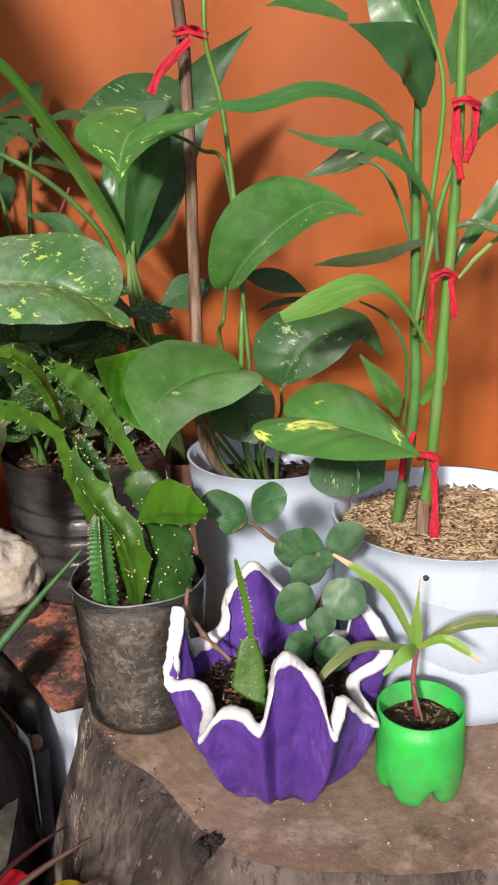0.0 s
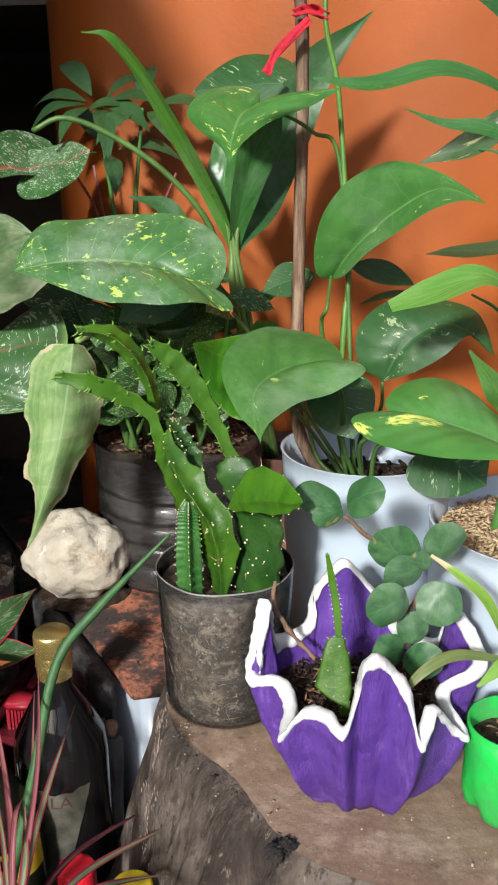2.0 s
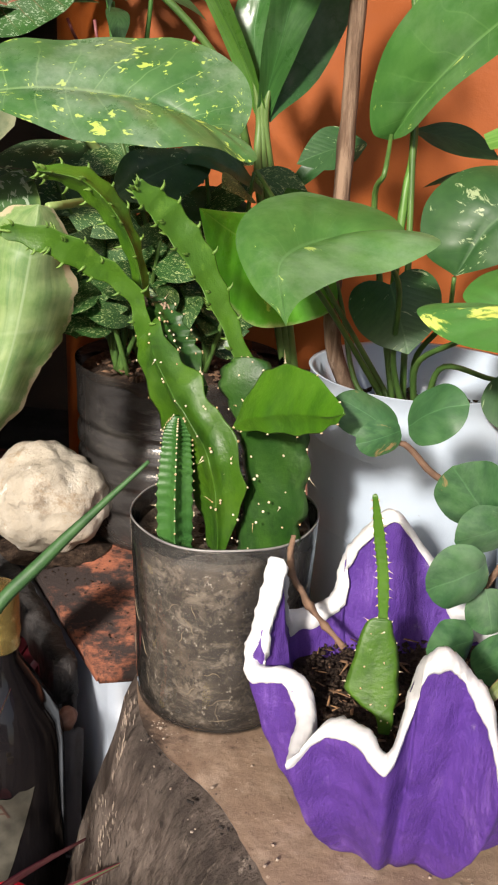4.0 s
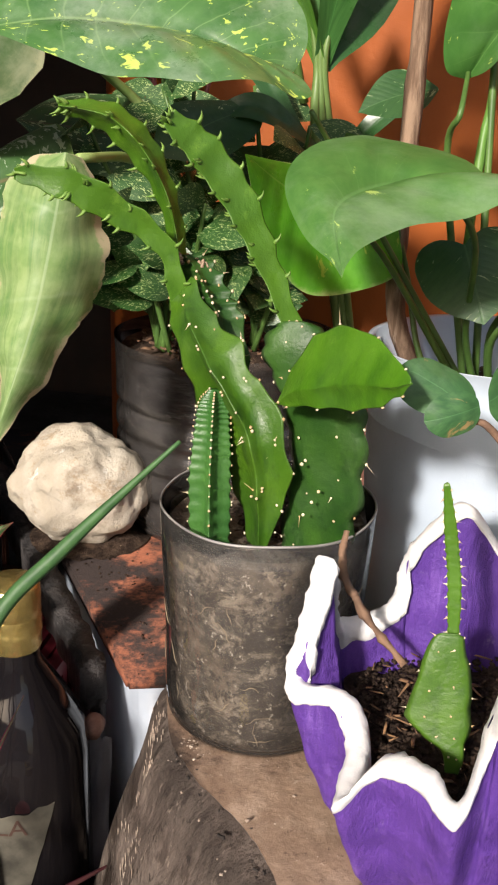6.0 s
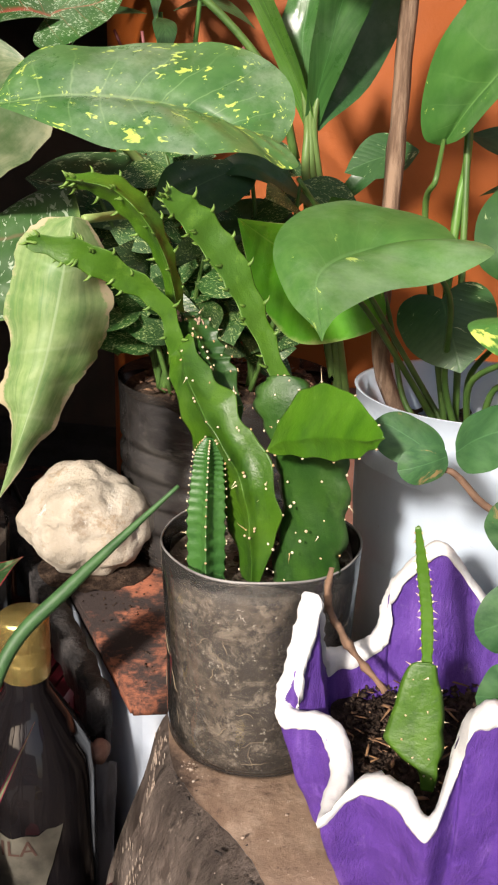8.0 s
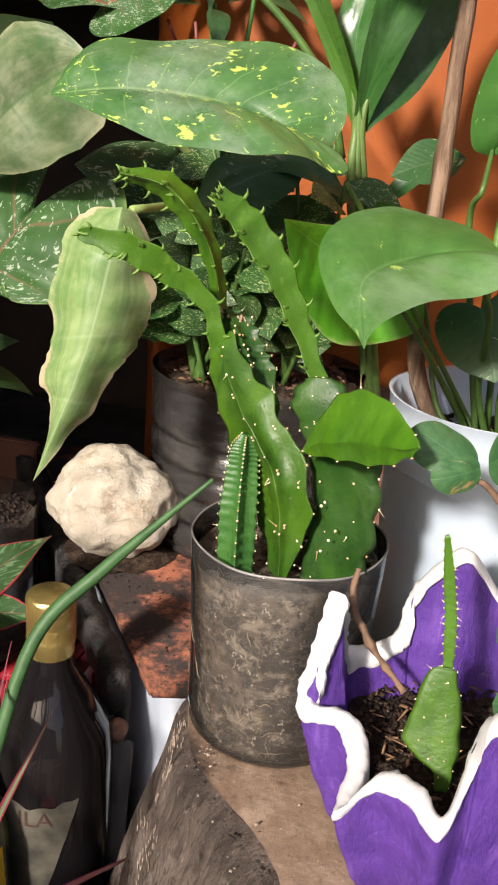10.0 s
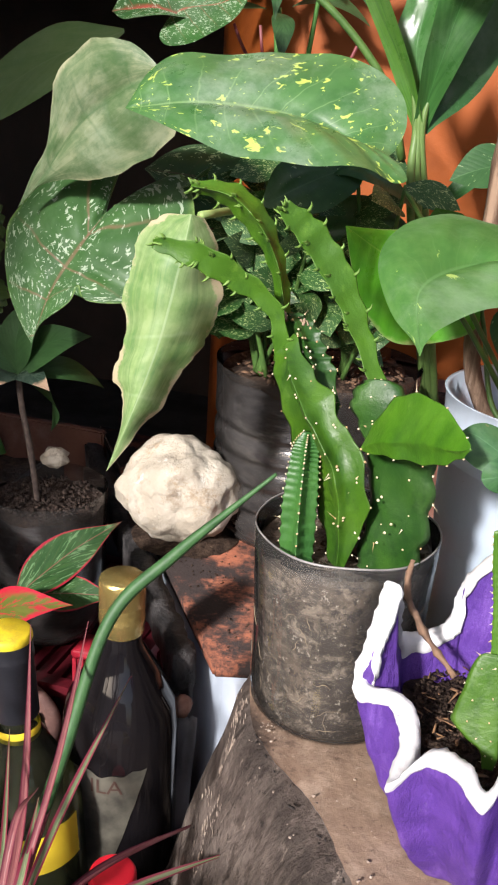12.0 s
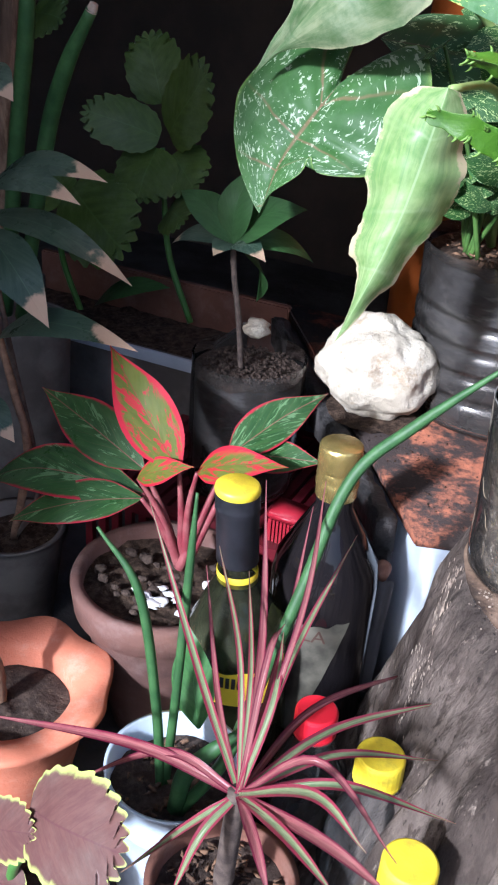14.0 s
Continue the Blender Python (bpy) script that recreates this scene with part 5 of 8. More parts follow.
def purple_pot():
    cx, cy = 0.032, 0.583
    ob = thing("purple_planter", (cx, cy, TOP), "purple draped cement pot with thick white painted rim, small succulents", "flower pot")
    # rim: turns, reach and height of the folds
    pts = [(-0.036, 0.577, 0.427), (-0.041, 0.573, 0.398), (-0.044, 0.569, 0.380), (-0.0405, 0.565, 0.3745), (-0.025, 0.559, 0.378), (-0.016, 0.545, 0.369), (-0.018, 0.517, 0.366), (-0.005, 0.520, 0.381), (0.010, 0.511, 0.386),
           (0.021, 0.502, 0.381), (0.029, 0.512, 0.403), (0.032, 0.508, 0.423), (0.041, 0.510, 0.428), (0.050, 0.514, 0.416), (0.059, 0.508, 0.403), (0.067, 0.500, 0.378), (0.076, 0.518, 0.390),
           (0.088, 0.534, 0.369), (0.099, 0.540, 0.358), (0.088, 0.565, 0.373), (0.113, 0.580, 0.386), (0.099, 0.612, 0.406), (0.089, 0.635, 0.371), (0.067, 0.644, 0.373), (0.037, 0.640, 0.410),
           (0.018, 0.630, 0.434), (0.000, 0.630, 0.414), (-0.005, 0.629, 0.402), (-0.006, 0.626, 0.389), (-0.014, 0.622, 0.381), (-0.032, 0.613, 0.380), (-0.036, 0.596, 0.398)]
    n = 330
    ring = [Vector(p) for p in spline(pts + pts[:1], n + 1)[:-1]]
    # turn of each place on the rim, evened out, for the foot of the fold below it
    angles = []
    for i in range(n):
        a = math.atan2(ring[i].y - cy, ring[i].x - cx)
        while angles and a < angles[-1] - math.pi:
            a += 2 * math.pi
        while angles and a > angles[-1] + math.pi:
            a -= 2 * math.pi
        angles.append(a)
    turn = math.copysign(2 * math.pi, angles[-1] - angles[0])
    smooth = []
    for i in range(n):
        total = 0.0
        for k in range(-16, 17):
            q = i + k
            total += angles[q % n] + turn * (q // n)
        smooth.append(total / 33)
    foot = 0.045
    bm = bmesh.new()
    rows, inner = [], []
    levels = 22
    for j in range(levels + 1):
        f = j / levels
        row, inn = [], []
        for i in range(n):
            reach = math.hypot(ring[i].x - cx, ring[i].y - cy)
            ft = foot * (0.70 + 0.34 * (reach - 0.055) / 0.035)
            base = Vector((cx + ft * math.cos(smooth[i]), cy + ft * math.sin(smooth[i]), TOP))
            p = base.lerp(ring[i], f)
            g = f ** 0.74
            p.x, p.y = base.x + (ring[i].x - base.x) * g, base.y + (ring[i].y - base.y) * g
            t = ring[(i + 12) % n] - ring[i - 12]
            out = (Vector((t.y, -t.x, 0)).normalized() * (1 if turn > 0 else -1) * f + Vector((p.x - cx, p.y - cy, 0)).normalized() * (1.15 - f)).normalized()
            p = p + out * 0.0035 * math.sin(f * math.pi) + out * (0.0016 * noise.noise(p * 60) + 0.0006 * noise.noise(p * 170))
            row.append(bm.verts.new(p))
            inn.append(p - out * 0.0052)
        rows.append(row)
        inner.append(inn)
    skin(bm, rows, False)
    bm.faces.new(rows[0][::-1])
    ins = [[bm.verts.new(p) for p in inn] for inn in inner[9:]]
    skin(bm, ins[::-1], False)
    for i in range(n):
        k = (i + 1) % n
        bm.faces.new((rows[-1][i], rows[-1][k], ins[-1][k], ins[-1][i]))
    bmesh.ops.recalc_face_normals(bm, faces=bm.faces)
    falls = [(rows[levels - 3][i].co - rows[levels][i].co).normalized() for i in range(n)]
    part("pot", bm, M_purple, ob, "purple painted draped cement")
    # lumpy painted lip that laps over both faces of the wall
    bm = bmesh.new()
    rr = []
    for i in range(n):
        q = ring[i]
        fall = falls[i]
        w = ring[(i + 12) % n] - ring[i - 12]
        s = Vector((w.y, -w.x, 0)).normalized() * (1 if turn > 0 else -1) + Vector((q.x - cx, q.y - cy, 0)).normalized() * 0.5
        s = (s - s.dot(fall) * fall).normalized()
        lap = 0.0044 * (1 + 0.5 * noise.noise(q * 80) + 0.4 * noise.noise(q * 230) + 0.15 * noise.noise(q * 600))
        hollow = min(1.0, max(0.0, (sum(ring[(i + k) % n].z for k in (-14, -9, 9, 14)) / 4 - q.z) / 0.009))
        dip = (0.0036 + 0.0075 * hollow) * (1 + 0.6 * noise.noise(q * 110 + Vector((3, 1, 7))))
        prof = []
        for o, d in ((-0.0004, lap), (0.0014, lap * 0.94), (0.0021, lap * 0.6), (0.0020, lap * 0.22), (0.0013, -0.0009), (-0.0006, -0.0022), (-0.0034, -0.0025), (-0.0060, -0.0016), (-0.0074, 0.0005), (-0.0077, dip * 0.8), (-0.0052, dip)):
            p = q + s * o + fall * d
            lump = 0.0013 * noise.noise(p * 150) + 0.0011 * noise.noise(p * 380) + 0.0006 * noise.noise(p * 800)
            prof.append(bm.verts.new(p + (s * (1 if o > -0.0025 else -1) - fall * 0.5).normalized() * lump))
        rr.append(prof)
    for i in range(n):
        a, b = rr[i], rr[(i + 1) % n]
        for k in range(10):
            bm.faces.new((a[k], a[k + 1], b[k + 1], b[k]))
    bmesh.ops.recalc_face_normals(bm, faces=bm.faces)
    part("rim", bm, M_white_rim, ob, "thick white painted rim")
    bm = bmesh.new()
    edge = []
    for i in range(0, n, 2):
        f = min(0.93, (0.357 - TOP) / (ring[i].z - TOP))
        reach = math.hypot(ring[i].x - cx, ring[i].y - cy)
        ft = foot * (0.70 + 0.34 * (reach - 0.055) / 0.035)
        q = Vector((cx + ft * math.cos(smooth[i]), cy + ft * math.sin(smooth[i]), 0.357))
        g = f ** 0.74
        edge.append(Vector((q.x + (ring[i].x - q.x) * g, q.y + (ring[i].y - q.y) * g, TOP + (ring[i].z - TOP) * f)))
    rows = []
    for j in range(1, 25):
        f = j / 24
        row = []
        for q in edge:
            p = Vector((cx, cy, 0.361)).lerp(q + (Vector((cx, cy, q.z)) - q).normalized() * 0.003, f)
            p.z += 0.0035 * noise.noise(p * 70) + 0.0026 * noise.noise(p * 190) + 0.0012 * noise.noise(p * 420)
            row.append(bm.verts.new(p))
        rows.append(row)
    skin(bm, rows, False)
    bm.faces.new(rows[0])
    bmesh.ops.recalc_face_normals(bm, faces=bm.faces)
    part("soil", bm, M_soil, ob, "dark crumbly soil")
    rnd = random.Random(2)
    tagged(part("chip", crumbs(bmesh.new(), (cx, cy + 0.004, 0.3595), 0.052, 1900, 0.0015, 0.7, 1.4, rnd), M_soil, ob, "dark crumbs"), kind="stuff")
    tagged(part("husk", crumbs(bmesh.new(), (cx, cy + 0.004, 0.3622), 0.050, 110, 0.0011, 0.5, 5.5, rnd), M_splinter, ob, "brown bark splinters"), kind="stuff")
    # cactus cutting with a thin young joint
    rnd = random.Random(3)
    tips = []
    bm = bmesh.new()
    edge = {}
    pad(bm, ((0.0185, 0.545, 0.364), (0.0165, 0.547, 0.371), (0.0095, 0.549, 0.3755), (0.0025, 0.551, 0.3800), (0.0030, 0.553, 0.386), (0.0055, 0.556, 0.399), (0.0095, 0.560, 0.411), (0.0125, 0.560, 0.413)),
        ((0.0235, 0.545, 0.364), (0.0245, 0.547, 0.371), (0.0255, 0.550, 0.379), (0.0255, 0.553, 0.388), (0.0240, 0.557, 0.400), (0.0205, 0.560, 0.411), (0.0180, 0.560, 0.4135)), 0.0020, 0.0, 56, 4, 0.0010, edge, 6.0)
    for row in edge.values():
        tips += [(q, d, t) for q, d, t, f in row[::9]]
    part("cactus_pad", bm, M_cactus, ob, "small green cactus pad")
    bm = bmesh.new()
    finned(bm, ((0.017, 0.563, 0.405), (0.015, 0.566, 0.430), (0.012, 0.567, 0.448), (0.008, 0.567, 0.469)), (0.0048, 0.0062, 0.0062, 0.0058, 0.003), 3, 0.4, 56, 16, 0.4, 0.2, tips)
    part("cactus_shoot", bm, M_cactus_young, ob, "thin bright cactus shoot")
    bm = bmesh.new()
    areoles(bm, tips, rnd, 0.00045, 0.0022, 0.6)
    tagged(part("areole", bm, M_areole, ob, "pale areoles and spines"), kind="stuff")
    stem(ob, ((-0.029, 0.612, 0.424), (-0.0295, 0.604, 0.416), (-0.026, 0.598, 0.407), (-0.016, 0.596, 0.393), (0.000, 0.591, 0.377)), (0.0012, 0.0016, 0.0016, 0.0014), M_twig, "twig", "bare brown twig", bumps=0.8, n=50, nodes=7)
    # round-leaved creeper
    root, b2 = (0.058, 0.600, 0.375), (0.015, 0.585, 0.487)
    stem(ob, (root, (0.060, 0.598, 0.404), (0.069, 0.596, 0.427)), (0.0022, 0.002, 0.0016), M_twig, bumps=0.2)
    stem(ob, ((0.047, 0.590, 0.464), (0.032, 0.588, 0.473), (0.021, 0.585, 0.485), b2), (0.0017, 0.0015, 0.0013), M_twig, bumps=0.2)
    for a, t, w in (((0.019, 0.585, 0.495), (0.043, 0.575, 0.510), 0.027), ((0.014, 0.587, 0.490), (-0.014, 0.600, 0.500), 0.023), ((0.017, 0.583, 0.493), (-0.002, 0.575, 0.488), 0.016),
                    ((0.061, 0.588, 0.453), (0.040, 0.580, 0.480), 0.032), ((0.079, 0.592, 0.457), (0.088, 0.590, 0.483), 0.028), ((0.068, 0.583, 0.455), (0.044, 0.575, 0.447), 0.026),
                    ((0.060, 0.578, 0.436), (0.034, 0.568, 0.425), 0.031), ((0.081, 0.583, 0.444), (0.080, 0.572, 0.417), 0.030), ((0.063, 0.592, 0.416), (0.068, 0.590, 0.394), 0.022),
                    ((0.060, 0.590, 0.390), (0.038, 0.578, 0.389), 0.026), ((0.062, 0.583, 0.376), (0.084, 0.578, 0.396), 0.024), ((0.074, 0.582, 0.456), (0.059, 0.578, 0.462), 0.016)):
        leaf(ob, a, t, w, L_pep, ROUND, (0.1 + 0.8 * math.sin(w * 9000), -0.8, 0.6 + 0.6 * math.sin(w * 5000)), 0.08, 0.12, 0.34, 0.1, n=22, across=6)


purple_pot()


def green_pot():
    cx, cy, h = 0.1305, 0.5555, 0.066
    ob = thing("green_bottle_pot", (cx, cy, TOP), "bright green cut soda bottle with petal feet, holding a seedling", "flower pot")
    bm = bmesh.new()
    seg = 60
    rows = []
    prof = ((0.012, 0.010), (0.019, 0.003), (0.0245, 0.0), (0.0285, 0.004), (0.0305, 0.012), (0.0308, 0.02), (0.0302, 0.035), (0.0303, 0.05), (0.0298, h), (0.0286, h), (0.0285, 0.03), (0.0, 0.029))
    for r, z in prof:
        row = []
        for k in range(seg):
            a = 2 * math.pi * k / seg
            petal = abs(math.sin(a * 2.5 + 0.35))
            low = max(0, 1 - z / 0.02)
            rr = r * (1 - 0.28 * low * (1 - petal) ** 1.5) if r > 0 else 0.0
            zz = z + (0.013 * low * (1 - petal) ** 2 if z < 0.02 else 0)
            row.append(bm.verts.new((cx + rr * math.cos(a), cy + rr * math.sin(a), TOP + 0.001 + zz)))
        rows.append(row)
    skin(bm, rows, True)
    part("pot", bm, M_green_plastic, ob, "bright green plastic")
    part("soil", disc(bmesh.new(), (cx, cy, TOP + 0.052), 0.0284, 0.003), M_soil, ob)
    rnd = random.Random(4)
    tagged(part("chip", crumbs(bmesh.new(), (cx, cy, TOP + 0.053), 0.025, 70, 0.0022, 0.4, 2.2, rnd), M_chip, ob), kind="stuff")
    c = (0.125, 0.556, 0.380)
    k = (0.127, 0.556, 0.404)
    stem(ob, ((0.128, 0.553, 0.353), c, k), (0.0022, 0.002, 0.0017), M_pink_stem)
    stem(ob, ((0.124, 0.553, 0.378), (0.130, 0.545, 0.354)), (0.0012, 0.0008), M_twig, "root", "dry curled root")
    ribbon(ob, (k, (0.107, 0.545, 0.449), (0.089, 0.545, 0.467), (0.071, 0.550, 0.478)), (0.004, 0.0065, 0.0055, 0.002), L_creamtip)
    ribbon(ob, (k, (0.089, 0.540, 0.416), (0.066, 0.530, 0.407), (0.050, 0.520, 0.387)), (0.0035, 0.007, 0.006, 0.001), L_olive)
    ribbon(ob, (k, (0.147, 0.550, 0.421), (0.168, 0.550, 0.426), (0.192, 0.550, 0.424)), (0.0035, 0.0065, 0.008, 0.005), L_olive)
    ribbon(ob, (k, (0.141, 0.545, 0.417), (0.153, 0.540, 0.413), (0.165, 0.535, 0.404)), (0.0035, 0.006, 0.006, 0.001), L_creamtip)
    ribbon(ob, (k, (0.125, 0.550, 0.429), (0.127, 0.550, 0.459)), (0.005, 0.009, 0.003, 0.001), L_creamtip, up=(0, -1, 0.2))
    ribbon(ob, (k, (0.117, 0.540, 0.410), (0.101, 0.530, 0.401)), (0.005, 0.010, 0.002), L_seed, up=(0, -1, 0.6))


green_pot()


# ---- cactus ----
def cactus_pot():
    cx, cy, h = -0.072, 0.664, 0.117
    ob = thing("cactus_planter", (cx, cy, TOP), "jointed green cactus in a clear cut plastic bottle full of soil", "potted cactus")
    r0, r1 = 0.0485, 0.0525
    bm = bmesh.new()
    lathe(bm, [(r0 * 0.85, 0.0), (r0 - 0.003, 0.001), (r0, 0.005), (r0 + 0.0012, 0.02), (r0 + 0.001, 0.05), (r1 - 0.001, 0.09), (r1, h - 0.001), (r1 - 0.0006, h), (r1 - 0.0012, h - 0.001), (r1 - 0.0014, h - 0.012)], (cx, cy, TOP + 0.001), 64)
    part("bottle", bm, M_film, ob, "clear scuffed plastic")
    # cut rim; its pale grey stands in for caught light
    part("cut_edge", tube(bmesh.new(), [(cx + (r1 - 0.0004) * math.cos(k * math.pi / 24), cy + (r1 - 0.0004) * math.sin(k * math.pi / 24), TOP + h + 0.001 + 0.0006 * math.sin(k * 0.7)) for k in range(49)], (0.00055, 0.0007, 0.0005, 0.00065, 0.00055), 120, 6), M_film_edge, ob, "cut edge of the plastic, paled for the light it catches")
    bm = bmesh.new()
    lathe(bm, [(0.0, 0.002), (r0 - 0.006, 0.002), (r0 - 0.0022, 0.006), (r0 - 0.0014, 0.02), (r0 - 0.0016, 0.05), (r1 - 0.0032, 0.09), (r1 - 0.0034, h - 0.013), (r1 - 0.006, h - 0.010), (r1 - 0.010, h - 0.0125), (0.0, h - 0.014)], (cx, cy, TOP + 0.001), 64)
    part("soil_body", bm, M_wetsoil, ob, "packed soil seen through the plastic")
    part("soil", disc(bmesh.new(), (cx, cy, TOP + h - 0.0135), r1 - 0.0035, 0.003), M_soil, ob)
    rnd = random.Random(7)
    tagged(part("chip", crumbs(bmesh.new(), (cx, cy, TOP + h - 0.012), r1 - 0.009, 150, 0.0026, 0.5, 1.4, rnd), M_soil, ob), kind="stuff")
    bm = bmesh.new()
    for _ in range(16):
        a, z, way = rnd.uniform(3.4, 5.9), rnd.uniform(0.012, h - 0.035), rnd.uniform(0, 6.3)
        pts = []
        for k in range(7):
            pts.append((cx + (r0 + 0.0001 + 0.03 * z) * math.cos(a), cy + (r0 + 0.0001 + 0.03 * z) * math.sin(a), TOP + z))
            way += rnd.uniform(-.7, .7)
            a, z = a + 0.05 * math.cos(way), min(h - 0.022, max(0.008, z + 0.0028 * math.sin(way)))
        tube(bm, pts[:rnd.randint(4, 7)], (0.00012, 0.00024, 0.0002, 0.00008), 14, 5)
    tagged(part("root", bm, M_root, ob, "pale thin roots against the plastic"), kind="stuff")
    tips, soft, small = [], [], []

    def arm(pts, widths, turn, seed):
        bm = bmesh.new()
        p = spline(pts, 9)
        crests = [[] for _ in range(3)]
        for i, (q, (t, u, v)) in enumerate(zip(p, frames_along(p))):
            for k in range(3):
                x = turn + 2 * math.pi * k / 3
                crests[k].append(q + (u * math.cos(x) + v * math.sin(x)) * ramp(widths, i / 8) * 0.56)
        edge = []
        winged(bm, crests, (6, 7, 6), 0.70, 0.0011, 84, seed, edge, 0.12)
        part("cactus_joint", bm, M_cactus_young, ob, "arching young arm")
        t = (p[-1] - p[-2]).normalized()
        for q, d, _ in edge:
            soft.append((q, d, t))
        for k in range(9):
            x = rnd.uniform(0, 6.3)
            d = (t.orthogonal().normalized() * math.cos(x) + t.cross(t.orthogonal().normalized()) * math.sin(x) + t * 0.6).normalized()
            soft.append((p[-1] - t * rnd.uniform(0, 0.008) + d * widths[-1] * 0.4, d, t))

    # ribbed finger
    ribs = []
    for k in range(5):
        x = -math.pi / 2 + 0.22 + 2 * math.pi * k / 5
        d = Vector((math.cos(x), math.sin(x), 0))
        ribs.append([Vector(c) + d * r for c, r in (((-0.0935, 0.6345, 0.380), 0.0090), ((-0.0938, 0.634, 0.400), 0.0098), ((-0.0940, 0.634, 0.434), 0.0096), ((-0.0940, 0.636, 0.455), 0.0082), ((-0.0938, 0.637, 0.467), 0.0064), ((-0.0936, 0.638, 0.4725), 0.0030))])
    bm = bmesh.new()
    winged(bm, ribs, (27, 25, 26, 24, 26), 0.60, 0.0007, 130, 8.0, small, 0.16)
    part("cactus_joint", bm, M_cactus_finger, ob, "upright blue-green ribbed finger")
    rims = {}

    def plate(name, left, right, mat, thick, ridge, scallops, seed, label="", depth=0.0022, crest=(0.2, 0.2)):
        bm = bmesh.new()
        pad(bm, left, right, thick, ridge, 60, scallops, depth, rims, seed, crest)
        part(name, bm, mat, ob, label)

    def wings(crests, teeth, mat, seed, label, core=0.5, depth=0.0016):
        bm = bmesh.new()
        winged(bm, crests, teeth, core, depth, 84, seed, tips)
        part("cactus_joint", bm, mat, ob, label)

    left = ((-0.0735, 0.641, 0.386), (-0.0808, 0.645, 0.4119), (-0.0890, 0.648, 0.4291), (-0.0990, 0.650, 0.4505), (-0.1077, 0.652, 0.4675), (-0.1162, 0.657, 0.4855), (-0.1229, 0.666, 0.5009), (-0.1206, 0.672, 0.5080))
    front = ((-0.0705, 0.636, 0.386), (-0.0708, 0.630, 0.4203), (-0.0721, 0.627, 0.4398), (-0.0770, 0.626, 0.4595), (-0.0855, 0.627, 0.4733), (-0.0963, 0.634, 0.4854), (-0.1078, 0.648, 0.4981), (-0.1180, 0.668, 0.5080))
    right = ((-0.0695, 0.637, 0.386), (-0.0616, 0.632, 0.4180), (-0.0562, 0.628, 0.4378), (-0.0588, 0.627, 0.4528), (-0.0651, 0.632, 0.4717), (-0.0771, 0.637, 0.4805), (-0.0835, 0.643, 0.4925), (-0.0952, 0.652, 0.4990), (-0.1057, 0.662, 0.5075), (-0.1139, 0.670, 0.5150))
    rear = ((-0.071, 0.640, 0.386), (-0.071, 0.648, 0.412), (-0.073, 0.652, 0.435), (-0.082, 0.656, 0.460), (-0.094, 0.660, 0.480), (-0.108, 0.668, 0.498), (-0.118, 0.674, 0.512))
    wings((left, front, right, rear), (7, 6, 7, 5), M_cactus, 1.0, "winged main joint", 0.62, 0.0017)
    left = ((-0.100, 0.676, 0.462), (-0.1155, 0.678, 0.4911), (-0.1249, 0.682, 0.5036), (-0.1267, 0.686, 0.5170), (-0.1235, 0.687, 0.5225))
    front = ((-0.0925, 0.662, 0.470), (-0.0982, 0.661, 0.4981), (-0.1048, 0.666, 0.5090), (-0.1120, 0.674, 0.5170), (-0.1204, 0.683, 0.5230))
    right = ((-0.083, 0.668, 0.466), (-0.0885, 0.669, 0.4969), (-0.0960, 0.674, 0.5081), (-0.1040, 0.680, 0.5184), (-0.1150, 0.686, 0.5235))
    rear = ((-0.092, 0.682, 0.464), (-0.104, 0.686, 0.494), (-0.113, 0.689, 0.508), (-0.119, 0.690, 0.521))
    wings((left, front, right, rear), (6, 8, 7, 4), M_cactus_old, 2.0, "dark older joint with a corky tip", 0.6, 0.0018)
    bm = bmesh.new()
    for k in range(34):
        q = Vector((-0.1245, 0.686, 0.5215)).lerp(Vector((-0.108, 0.681, 0.5195)), rnd.random()) + Vector((rnd.gauss(0, 0.0012), rnd.gauss(0, 0.002), rnd.gauss(0, 0.0012)))
        obox(bm, q, (rnd.uniform(0.0006, 0.0018), rnd.uniform(0.0006, 0.0016), rnd.uniform(0.0006, 0.0026)), Euler((rnd.uniform(-.7, .7), rnd.uniform(-.7, .7), rnd.uniform(0, 6))).to_matrix())
    tagged(part("corky_scab", bm, M_cork, ob, "brown corky scabs on the old tip"), kind="stuff")
    plate("cactus_joint", ((-0.0640, 0.644, 0.386), (-0.0606, 0.644, 0.4159), (-0.0595, 0.645, 0.4440), (-0.0638, 0.647, 0.4636), (-0.058, 0.642, 0.481)),
          ((-0.0345, 0.641, 0.388), (-0.0305, 0.638, 0.4050), (-0.0250, 0.631, 0.4278), (-0.0243, 0.624, 0.4576), (-0.0272, 0.622, 0.4764), (-0.036, 0.628, 0.487)), M_cactus_old, 0.0075, 0.0, 6, 3.0, "dark older pad", 0.0026)
    plate("cactus_joint", ((-0.0620, 0.645, 0.462), (-0.0680, 0.645, 0.4760), (-0.0745, 0.646, 0.4900), (-0.0700, 0.648, 0.5005), (-0.0621, 0.648, 0.5036)),
          ((-0.0500, 0.642, 0.464), (-0.0440, 0.640, 0.482), (-0.0445, 0.642, 0.4960), (-0.0500, 0.646, 0.5022), (-0.0575, 0.648, 0.5038)), M_cactus_old, 0.006, 0.0, 5, 4.0, "", 0.0018)
    low = ((-0.064, 0.621, 0.4735), (-0.049, 0.603, 0.480), (-0.036, 0.590, 0.4845), (-0.023, 0.576, 0.490), (-0.013, 0.566, 0.498), (-0.007, 0.559, 0.506))
    high = ((-0.063, 0.622, 0.4745), (-0.055, 0.615, 0.494), (-0.046, 0.610, 0.508), (-0.031, 0.592, 0.516), (-0.018, 0.576, 0.514), (-0.008, 0.561, 0.508))
